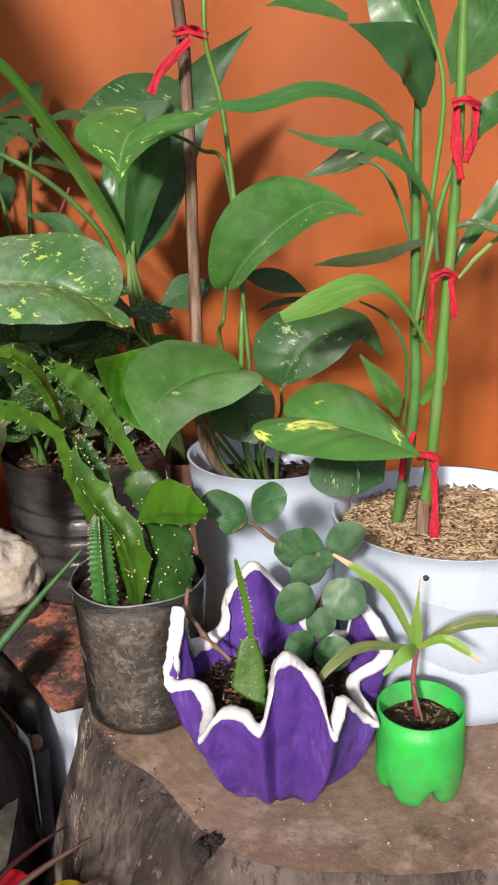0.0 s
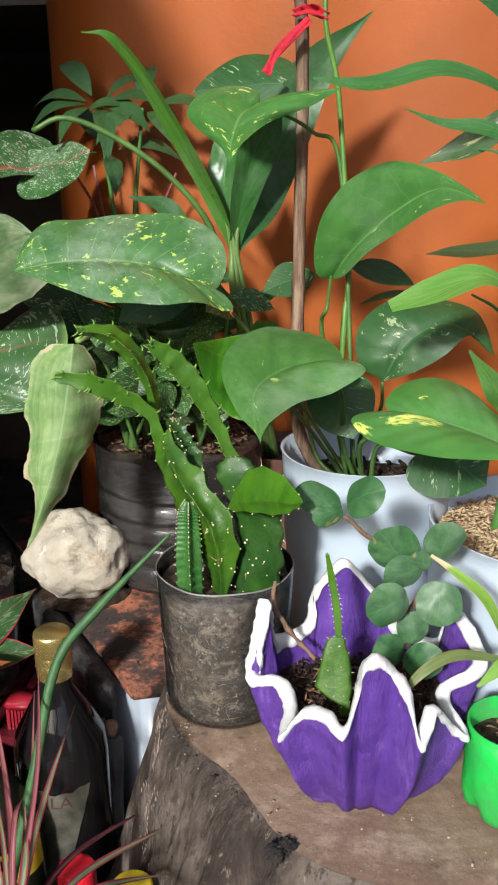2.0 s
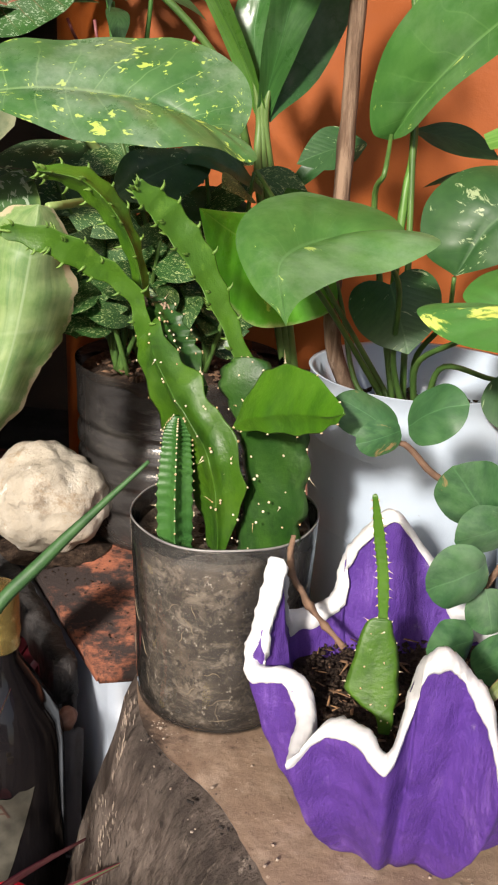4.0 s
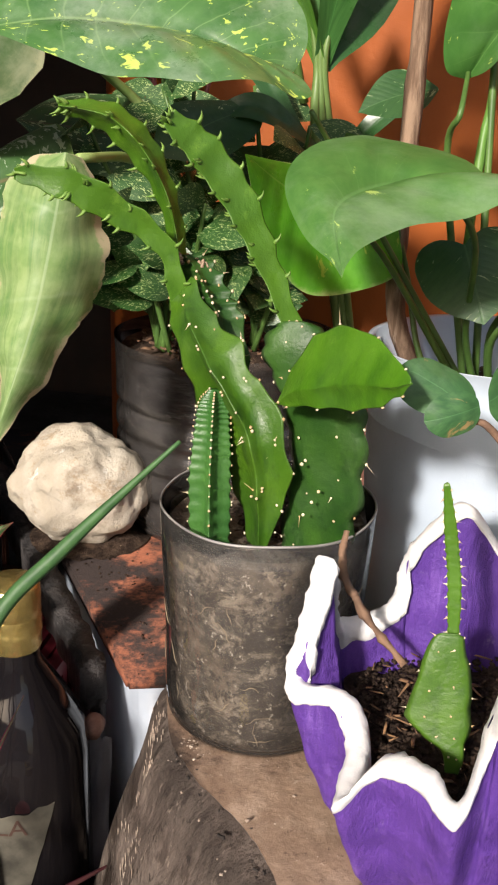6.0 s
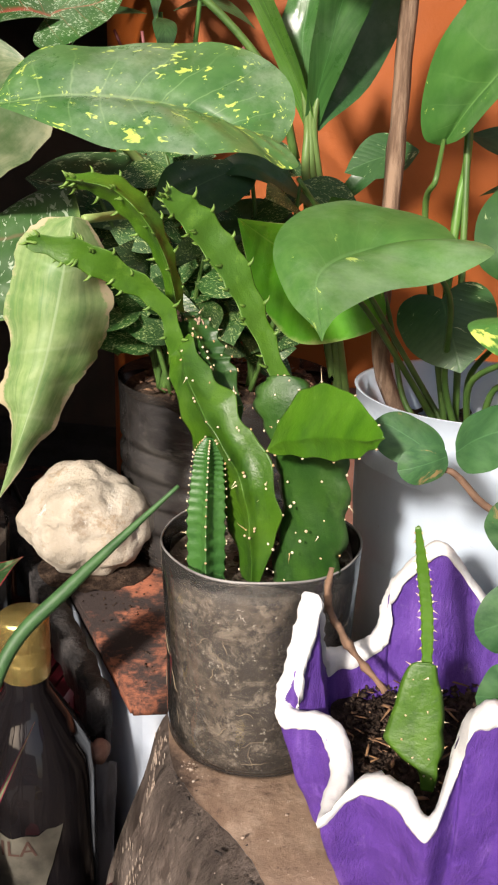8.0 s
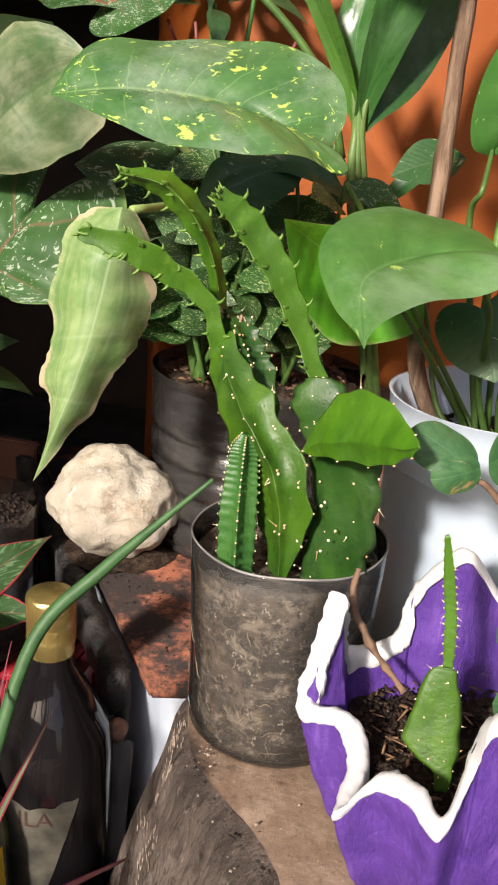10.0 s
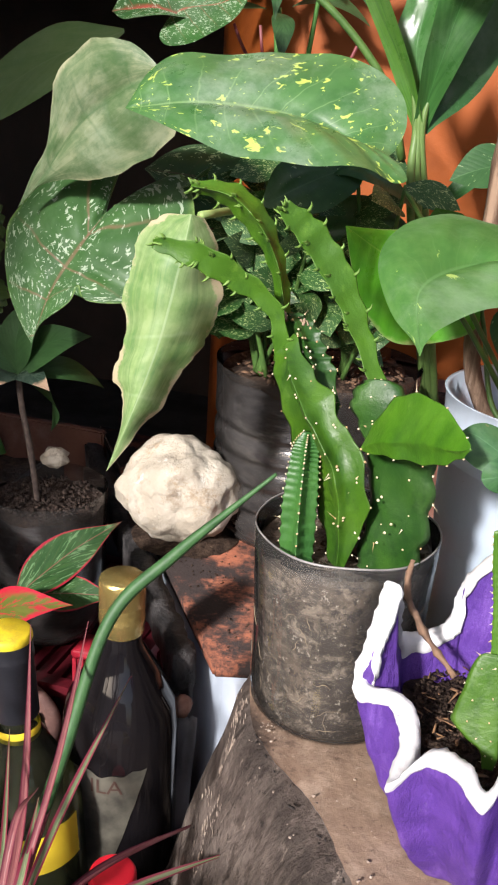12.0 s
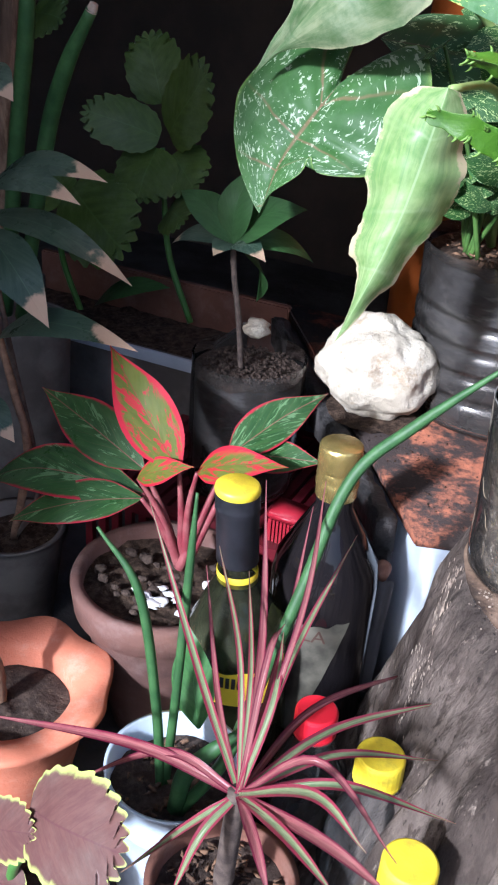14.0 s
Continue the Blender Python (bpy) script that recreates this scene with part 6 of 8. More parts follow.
    face = ((-0.064, 0.620, 0.4735), (-0.053, 0.604, 0.486), (-0.041, 0.592, 0.492), (-0.028, 0.578, 0.498), (-0.016, 0.566, 0.502), (-0.008, 0.559, 0.506))
    wings((low, face, high), (5, 1, 5), M_cactus_bright, 5.0, "bright young pad", 0.85, 0.0009)
    for row in rims.values():
        last, gap = None, 0.0
        for q, d, t, f in row:
            if last is None or (q - last).length > gap:
                last, gap = q, rnd.uniform(0.008, 0.020)
                tips.append((q + Vector((rnd.uniform(-.003, .003), 0, 0)) if abs(d.y) > 0.6 else q, d, t))
    arm(((-0.1195, 0.671, 0.500), (-0.125, 0.668, 0.528), (-0.145, 0.660, 0.545), (-0.165, 0.652, 0.556), (-0.189, 0.651, 0.559)), (0.0090, 0.0085, 0.0105, 0.0135, 0.015, 0.012, 0.005), 2.9, 11.0)
    arm(((-0.1235, 0.690, 0.512), (-0.130, 0.690, 0.545), (-0.142, 0.689, 0.568), (-0.158, 0.685, 0.583), (-0.179, 0.678, 0.587)), (0.009, 0.009, 0.011, 0.015, 0.0155, 0.011, 0.006), 1.9, 12.0)
    arm(((-0.0625, 0.651, 0.498), (-0.078, 0.658, 0.527), (-0.092, 0.660, 0.551), (-0.107, 0.656, 0.571), (-0.119, 0.647, 0.584)), (0.0090, 0.0105, 0.014, 0.0165, 0.017, 0.015, 0.009), 1.25, 13.0)
    # woolly dots on the faces of the pads
    for foot, head, wide in (((-0.042, 0.625, 0.415), (-0.043, 0.630, 0.480), 0.012), ((-0.068, 0.632, 0.405), (-0.072, 0.634, 0.470), 0.007), ((-0.100, 0.655, 0.470), (-0.108, 0.664, 0.506), 0.008), ((-0.060, 0.640, 0.480), (-0.058, 0.644, 0.504), 0.008)):
        for k in range(8):
            q = Vector(foot).lerp(Vector(head), (k + 0.5) / 8) + Vector((rnd.uniform(-wide, wide), 0.002, rnd.uniform(-.004, .004)))
            tips.append((q, Vector((0, -1, 0.3)).normalized(), Vector((0, 0, 1))))
    bm = bmesh.new()
    areoles(bm, tips, rnd, 0.00078, 0.006, 0.14)
    areoles(bm, small, rnd, 0.00066, 0.003, 0.10)
    tagged(part("areole", bm, M_areole, ob, "pale areoles with short spines"), kind="stuff")
    bm = bmesh.new()
    for q, d, t in soft:
        w = (d + t * 0.5 + Vector((rnd.uniform(-.3, .3), rnd.uniform(-.3, .3), rnd.uniform(-.1, .3)))).normalized()
        size = rnd.uniform(0.0026, 0.0052)
        tube(bm, (q - d * 0.001, q + w * size * 0.45, q + (w + t * 0.25).normalized() * size), (0.0010, 0.0007, 0.0001), 5, 5)
    tagged(part("leaf_scale", bm, M_cactus_scale, ob, "soft green scales on the young arms"), kind="stuff")


cactus_pot()


# ---- pothos in the milky pot ----
def pothos_pot():
    cx, cy, h = 0.035, 0.772, 0.177
    ob = thing("pothos_planter", (cx, cy, TOP), "variegated pothos tied to a stake in a milky white plastic pot", "potted plant")
    part("pot", lathe(bmesh.new(), pot_wall(0.064, 0.0715, h, 0.002, 0, 0.001), (cx, cy, TOP + 0.001), 64, 0.01), M_white_plastic, ob, "milky white plastic pot")
    part("soil", disc(bmesh.new(), (cx, cy, TOP + h - 0.035), 0.067, 0.005), M_soil, ob)
    rnd = random.Random(8)
    tagged(part("chip", crumbs(bmesh.new(), (cx, cy, TOP + h - 0.033), 0.064, 160, 0.004, 0.5, 1.6, rnd), M_soil, ob), kind="stuff")
    stem(ob, ((cx - 0.02, cy + 0.03, TOP + h - 0.06), (-0.024, 0.800, 0.475), (-0.026, 0.815, 0.585), (-0.025, 0.825, 0.685), (-0.025, 0.830, 0.801), (-0.032, 0.835, 0.865)), (0.0056, 0.0055, 0.0053, 0.0050), M_wood_stake, "stake", "weathered split stake", bumps=0.2, seg=6, n=40)
    stem(ob, ((cx, cy + 0.02, TOP + h - 0.036), (0.013, 0.790, 0.467), (0.013, 0.800, 0.567), (0.016, 0.810, 0.604), (0.011, 0.815, 0.685), (0.004, 0.820, 0.757), (-0.006, 0.815, 0.804), (-0.004, 0.820, 0.862)), (0.0024, 0.0024, 0.0021, 0.0019), M_cane, "vine", "knotted green vine", n=40, nodes=7)
    bow(ob, ((-0.031, 0.815, 0.809), (-0.018, 0.810, 0.811), (-0.004, 0.815, 0.806)), 0.014, 0.006, M_red_cloth, "cloth_tie", "knotted red cloth strip")
    bow(ob, ((-0.018, 0.810, 0.804), (-0.032, 0.805, 0.791), (-0.044, 0.805, 0.779), (-0.051, 0.800, 0.765)), 0.013, 0.0016, M_red_cloth, "cloth_tail", "red cloth tail")
    # petioles
    for p in (((-0.004, 0.780, 0.562), (-0.000, 0.760, 0.590), (0.002, 0.800, 0.611)), ((0.015, 0.760, 0.477), (0.013, 0.720, 0.532), (-0.004, 0.694, 0.557)), ((0.029, 0.750, 0.480), (0.050, 0.705, 0.508), (0.049, 0.668, 0.531)),
              ((0.029, 0.780, 0.475), (0.044, 0.760, 0.506), (0.045, 0.747, 0.534)), ((0.009, 0.815, 0.685), (-0.015, 0.800, 0.722), (-0.052, 0.772, 0.742)), ((-0.005, 0.770, 0.474), (-0.035, 0.740, 0.524), (-0.059, 0.700, 0.550)),
              ((0.004, 0.790, 0.462), (-0.051, 0.780, 0.548), (-0.073, 0.745, 0.588)), ((0.044, 0.760, 0.476), (0.072, 0.740, 0.477), (0.089, 0.720, 0.481)), ((-0.007, 0.790, 0.453), (-0.020, 0.800, 0.500), (-0.028, 0.802, 0.527))):
        foot = Vector((cx + 0.4 * (p[0][0] - cx), cy + 0.01, TOP + h - 0.036))
        stem(ob, (foot, *p), (0.0022, 0.0019, 0.0016, 0.0013), M_petiole, "petiole", n=20)
    blade(ob, ((0.001, 0.800, 0.606), (0.019, 0.775, 0.633), (0.049, 0.735, 0.665), (0.079, 0.700, 0.684), (0.104, 0.660, 0.677)),
          ((0.001, 0.800, 0.606), (-0.010, 0.800, 0.611), (-0.012, 0.795, 0.634), (-0.002, 0.785, 0.665), (0.018, 0.770, 0.689), (0.048, 0.745, 0.701), (0.076, 0.710, 0.695), (0.094, 0.680, 0.685), (0.104, 0.660, 0.677)),
          ((0.001, 0.800, 0.606), (0.013, 0.785, 0.612), (0.030, 0.755, 0.633), (0.051, 0.730, 0.651), (0.071, 0.705, 0.668), (0.090, 0.680, 0.677), (0.104, 0.660, 0.677)), L_pothos, bow=0.08, up=(-0.5, -0.75, 0.75))
    blade(ob, ((-0.005, 0.690, 0.560), (-0.028, 0.678, 0.560), (-0.045, 0.638, 0.553), (-0.036, 0.589, 0.534)),
          ((-0.005, 0.690, 0.560), (0.013, 0.701, 0.563), (0.004, 0.730, 0.569), (-0.024, 0.748, 0.575), (-0.051, 0.740, 0.577), (-0.070, 0.704, 0.570), (-0.072, 0.671, 0.557), (-0.057, 0.630, 0.543), (-0.042, 0.604, 0.537), (-0.036, 0.589, 0.534)),
          ((-0.005, 0.690, 0.560), (0.020, 0.684, 0.566), (0.030, 0.664, 0.563), (0.009, 0.648, 0.552), (-0.015, 0.632, 0.548), (-0.030, 0.609, 0.543), (-0.035, 0.597, 0.538), (-0.036, 0.589, 0.534)), L_pothos_plain, bow=0.07, wave=0.05, quilt=0.014)
    leaf(ob, (-0.049, 0.790, 0.567), (-0.057, 0.765, 0.578), 0.022, L_pothos_plain, OVATE, (-0.3, -0.8, 0.5), n=14, across=3)
    blade(ob, ((-0.028, 0.800, 0.528), (-0.062, 0.790, 0.534), (-0.087, 0.770, 0.548), (-0.103, 0.730, 0.567)),
          ((-0.028, 0.800, 0.528), (-0.034, 0.810, 0.554), (-0.066, 0.805, 0.559), (-0.088, 0.775, 0.561), (-0.103, 0.730, 0.567)),
          ((-0.028, 0.800, 0.528), (-0.024, 0.790, 0.505), (-0.044, 0.785, 0.493), (-0.074, 0.785, 0.488), (-0.091, 0.770, 0.506), (-0.100, 0.750, 0.537), (-0.103, 0.730, 0.567)), L_bright, bow=0.05)
    blade(ob, ((0.049, 0.665, 0.532), (0.080, 0.650, 0.532), (0.109, 0.625, 0.530), (0.135, 0.600, 0.524)),
          ((0.049, 0.665, 0.532), (0.045, 0.680, 0.537), (0.057, 0.695, 0.546), (0.078, 0.700, 0.551), (0.102, 0.690, 0.546), (0.122, 0.650, 0.535), (0.135, 0.600, 0.524)),
          ((0.049, 0.665, 0.532), (0.033, 0.660, 0.535), (0.021, 0.645, 0.533), (0.034, 0.625, 0.526), (0.063, 0.605, 0.524), (0.099, 0.595, 0.524), (0.135, 0.600, 0.524)), L_pothos_splash, bow=0.08)
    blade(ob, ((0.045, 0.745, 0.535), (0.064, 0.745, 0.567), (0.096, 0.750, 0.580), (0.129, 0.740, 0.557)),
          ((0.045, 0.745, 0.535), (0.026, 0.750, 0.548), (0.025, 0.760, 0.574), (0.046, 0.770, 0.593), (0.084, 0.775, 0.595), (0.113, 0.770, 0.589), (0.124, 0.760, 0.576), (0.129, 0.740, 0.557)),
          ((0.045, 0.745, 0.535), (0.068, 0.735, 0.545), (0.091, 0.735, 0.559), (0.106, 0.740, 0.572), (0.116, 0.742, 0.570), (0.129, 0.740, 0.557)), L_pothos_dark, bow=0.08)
    blade(ob, ((-0.053, 0.770, 0.743), (-0.065, 0.750, 0.734), (-0.068, 0.720, 0.717), (-0.068, 0.700, 0.702)),
          ((-0.053, 0.770, 0.743), (-0.056, 0.780, 0.752), (-0.078, 0.790, 0.756), (-0.102, 0.785, 0.750), (-0.109, 0.770, 0.737), (-0.098, 0.750, 0.725), (-0.077, 0.720, 0.713), (-0.068, 0.700, 0.702)),
          ((-0.053, 0.770, 0.743), (-0.026, 0.780, 0.750), (0.006, 0.775, 0.752), (-0.012, 0.765, 0.741), (-0.042, 0.750, 0.730), (-0.058, 0.720, 0.717), (-0.064, 0.705, 0.708), (-0.068, 0.700, 0.702)), L_pothos, bow=0.06)
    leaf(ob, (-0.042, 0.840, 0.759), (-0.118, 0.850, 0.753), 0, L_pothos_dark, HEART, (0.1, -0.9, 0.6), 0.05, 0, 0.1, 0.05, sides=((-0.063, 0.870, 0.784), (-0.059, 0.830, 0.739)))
    blade(ob, ((-0.091, 0.752, 0.604), (-0.123, 0.765, 0.614), (-0.156, 0.762, 0.625), (-0.201, 0.745, 0.628), (-0.245, 0.735, 0.622)),
          ((-0.091, 0.752, 0.604), (-0.086, 0.765, 0.607), (-0.082, 0.780, 0.621), (-0.087, 0.790, 0.637), (-0.102, 0.800, 0.649), (-0.127, 0.800, 0.659), (-0.158, 0.800, 0.660), (-0.194, 0.790, 0.657), (-0.227, 0.775, 0.656), (-0.239, 0.755, 0.643), (-0.245, 0.735, 0.622)),
          ((-0.091, 0.752, 0.604), (-0.079, 0.740, 0.604), (-0.070, 0.727, 0.597), (-0.077, 0.722, 0.595), (-0.091, 0.718, 0.600), (-0.115, 0.715, 0.601), (-0.143, 0.715, 0.600), (-0.172, 0.718, 0.602), (-0.202, 0.724, 0.610), (-0.225, 0.730, 0.617), (-0.245, 0.735, 0.622)), L_pothos_big, bow=0.06, wave=0.05, quilt=0.025)
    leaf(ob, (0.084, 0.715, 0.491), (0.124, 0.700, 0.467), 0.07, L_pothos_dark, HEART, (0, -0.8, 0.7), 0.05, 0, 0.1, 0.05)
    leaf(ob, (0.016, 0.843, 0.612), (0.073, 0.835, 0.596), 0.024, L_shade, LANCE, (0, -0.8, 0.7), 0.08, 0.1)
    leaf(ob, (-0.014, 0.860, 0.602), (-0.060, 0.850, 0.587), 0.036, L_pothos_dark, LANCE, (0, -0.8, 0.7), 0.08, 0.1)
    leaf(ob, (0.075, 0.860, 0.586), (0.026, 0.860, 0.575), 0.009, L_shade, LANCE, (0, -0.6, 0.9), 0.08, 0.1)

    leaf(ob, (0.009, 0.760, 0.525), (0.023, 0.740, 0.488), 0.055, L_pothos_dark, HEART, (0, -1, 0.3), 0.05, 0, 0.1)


pothos_pot()


# ---- ribbon plants in the large milky pot ----
def bamboo_pot():
    cx, cy, h = 0.178, 0.702, 0.147
    ob = thing("lucky_bamboo_planter", (cx, cy, TOP), "green canes tied with red cloth in a wide white pot", "potted plant")
    part("pot", lathe(bmesh.new(), pot_wall(0.088, 0.0955, h, 0.002, 0, 0.001), (cx, cy, TOP + 0.001), 72, 0.008), M_white_plastic, ob, "wide milky white plastic pot")
    part("soil", disc(bmesh.new(), (cx, cy, TOP + h - 0.018), 0.091, 0.004), M_husk, ob, "bed of tan husks")
    rnd = random.Random(11)
    tagged(part("husk", crumbs(bmesh.new(), (cx, cy, TOP + h - 0.015), 0.087, 2600, 0.0022, 0.3, 3.4, rnd, 0.001), M_husk, ob, "tan rice husks and shavings"), kind="stuff")
    bm = bmesh.new()
    lathe(bm, ((0.0, 0), (0.002, 0), (0.0022, 0.0015), (0.0, 0.002)), (0, 0, 0), 10)
    q = Vector((0.142, 0.612, 0.427))
    for v in bm.verts:
        v.co = q + Matrix.Rotation(radians(90), 3, "X") @ v.co
    part("vent_hole", bm, M_ink, ob, "small dark hole")
    stem(ob, ((0.136, 0.715, 0.422), (0.149, 0.715, 0.527), (0.148, 0.715, 0.599), (0.147, 0.715, 0.699), (0.147, 0.715, 0.753)), (0.0048, 0.0043, 0.004, 0.0036, 0.0026), M_cane_dark, "cane", "dark green jointed cane", n=44, nodes=6)
    stem(ob, ((0.155, 0.692, 0.449), (0.161, 0.692, 0.515), (0.165, 0.692, 0.586), (0.170, 0.692, 0.668), (0.172, 0.692, 0.744), (0.172, 0.692, 0.836)), (0.0047, 0.0043, 0.0040, 0.0037, 0.0034), M_cane, "cane", "bright green jointed cane", n=60, nodes=8)
    stem(ob, ((0.153, 0.690, 0.421), (0.153, 0.690, 0.455)), (0.0052, 0.005), M_wood_stake, "stake", "cut tan stake", seg=8)
    stem(ob, ((0.145, 0.700, 0.585), (0.153, 0.700, 0.635), (0.168, 0.700, 0.699), (0.191, 0.700, 0.729)), (0.0022, 0.0022, 0.002, 0.0016), M_cane, "side_shoot")
    stem(ob, ((0.151, 0.710, 0.578), (0.155, 0.705, 0.667), (0.162, 0.700, 0.760), (0.139, 0.700, 0.821)), (0.0022, 0.002, 0.0017, 0.0012), M_cane, "side_shoot")
    for pts, w in ((((0.168, 0.683, 0.745), (0.168, 0.681, 0.723), (0.172, 0.682, 0.697)), 0.012), (((0.181, 0.683, 0.747), (0.180, 0.681, 0.727), (0.175, 0.682, 0.708)), 0.011), (((0.164, 0.680, 0.747), (0.173, 0.678, 0.749), (0.184, 0.683, 0.744)), 0.012),
                   (((0.154, 0.683, 0.629), (0.163, 0.680, 0.634), (0.172, 0.684, 0.629)), 0.012), (((0.167, 0.681, 0.629), (0.169, 0.680, 0.613), (0.171, 0.680, 0.601)), 0.010), (((0.155, 0.683, 0.627), (0.154, 0.682, 0.605), (0.154, 0.684, 0.584)), 0.006),
                   (((0.142, 0.706, 0.597), (0.146, 0.704, 0.596), (0.153, 0.706, 0.597)), 0.008), (((0.146, 0.684, 0.493), (0.154, 0.681, 0.495), (0.164, 0.684, 0.489)), 0.015), (((0.159, 0.681, 0.489), (0.160, 0.679, 0.459), (0.160, 0.676, 0.428)), 0.013),
                   (((0.145, 0.690, 0.511), (0.138, 0.690, 0.493), (0.136, 0.690, 0.472)), 0.010)):
        bow(ob, pts, w, 0.002, M_red_cloth, "cloth_tie", "red cloth strip")
    # long blades
    ribbon(ob, ((0.146, 0.710, 0.695), (0.129, 0.700, 0.731), (0.108, 0.690, 0.750), (0.070, 0.675, 0.759), (0.028, 0.665, 0.750), (-0.008, 0.660, 0.754)), (0.003, 0.004, 0.009, 0.013, 0.012, 0.002), L_bamboo)
    ribbon(ob, ((0.161, 0.700, 0.639), (0.154, 0.695, 0.680), (0.131, 0.685, 0.710), (0.101, 0.680, 0.723), (0.076, 0.675, 0.726), (0.051, 0.670, 0.735)), (0.003, 0.004, 0.009, 0.012, 0.007, 0.001), L_bamboo)
    ribbon(ob, ((0.150, 0.740, 0.673), (0.141, 0.750, 0.724), (0.130, 0.750, 0.729), (0.100, 0.750, 0.711), (0.067, 0.750, 0.699)), (0.003, 0.006, 0.019, 0.020, 0.002), L_gold, up=(0, -1, 0.5))
    ribbon(ob, ((0.164, 0.712, 0.655), (0.147, 0.708, 0.651), (0.115, 0.700, 0.643), (0.090, 0.698, 0.641), (0.070, 0.695, 0.640)), (0.004, 0.009, 0.014, 0.012, 0.001), L_ribbon_shaded, up=(0, -0.6, 0.9))
    ribbon(ob, ((0.158, 0.700, 0.567), (0.143, 0.690, 0.597), (0.122, 0.675, 0.622), (0.100, 0.665, 0.629), (0.072, 0.655, 0.620), (0.045, 0.650, 0.611)), (0.003, 0.005, 0.011, 0.020, 0.022, 0.010), L_lime, up=(0, -0.7, 0.8))
    ribbon(ob, ((0.150, 0.712, 0.745), (0.143, 0.701, 0.772), (0.124, 0.691, 0.787), (0.095, 0.684, 0.799)), (0.006, 0.03, 0.042, 0.036, 0.018, 0.001), L_bamboo_dark, up=(0.5, -0.9, 0.3))
    ribbon(ob, ((0.150, 0.720, 0.746), (0.148, 0.725, 0.784), (0.134, 0.730, 0.814), (0.122, 0.740, 0.852)), (0.006, 0.03, 0.042, 0.02), L_bamboo, up=(-0.5, -0.9, 0.3))
    ribbon(ob, ((0.167, 0.700, 0.760), (0.174, 0.690, 0.779), (0.186, 0.680, 0.800), (0.199, 0.670, 0.832)), (0.003, 0.034, 0.044, 0.02), L_bamboo, up=(-0.5, -0.9, 0.3))
    ribbon(ob, ((0.098, 0.720, 0.806), (0.081, 0.715, 0.812), (0.061, 0.710, 0.816), (0.041, 0.700, 0.814)), (0.008, 0.014, 0.015, 0.001), L_bamboo)
    ribbon(ob, ((0.135, 0.710, 0.517), (0.126, 0.700, 0.541), (0.104, 0.695, 0.572)), (0.004, 0.018, 0.002), L_cane, up=(-0.3, -1, 0.4))
    ribbon(ob, ((0.141, 0.720, 0.506), (0.143, 0.720, 0.562), (0.128, 0.720, 0.594), (0.106, 0.720, 0.608)), (0.003, 0.003, 0.003, 0.002), L_bamboo)
    ribbon(ob, ((0.148, 0.730, 0.644), (0.140, 0.735, 0.673), (0.125, 0.740, 0.703), (0.108, 0.745, 0.709)), (0.003, 0.003, 0.003, 0.002), L_bamboo)
    ribbon(ob, ((0.173, 0.710, 0.633), (0.193, 0.715, 0.661), (0.214, 0.720, 0.693)), (0.004, 0.014, 0.012), L_bamboo, up=(-0.6, -0.8, 0.3))
    ribbon(ob, ((0.170, 0.690, 0.664), (0.186, 0.685, 0.666), (0.210, 0.680, 0.658)), (0.003, 0.008, 0.006), L_gold)
    ribbon(ob, ((0.177, 0.700, 0.626), (0.191, 0.700, 0.642), (0.214, 0.700, 0.662)), (0.002, 0.003, 0.003), L_lime)
    ribbon(ob, ((0.182, 0.695, 0.722), (0.190, 0.690, 0.738), (0.206, 0.680, 0.750)), (0.004, 0.02, 0.02), L_bamboo)
    ribbon(ob, ((0.150, 0.695, 0.532), (0.161, 0.690, 0.551), (0.169, 0.690, 0.572)), (0.006, 0.013, 0.001), L_cane, up=(0, -1, 0.3))


bamboo_pot()


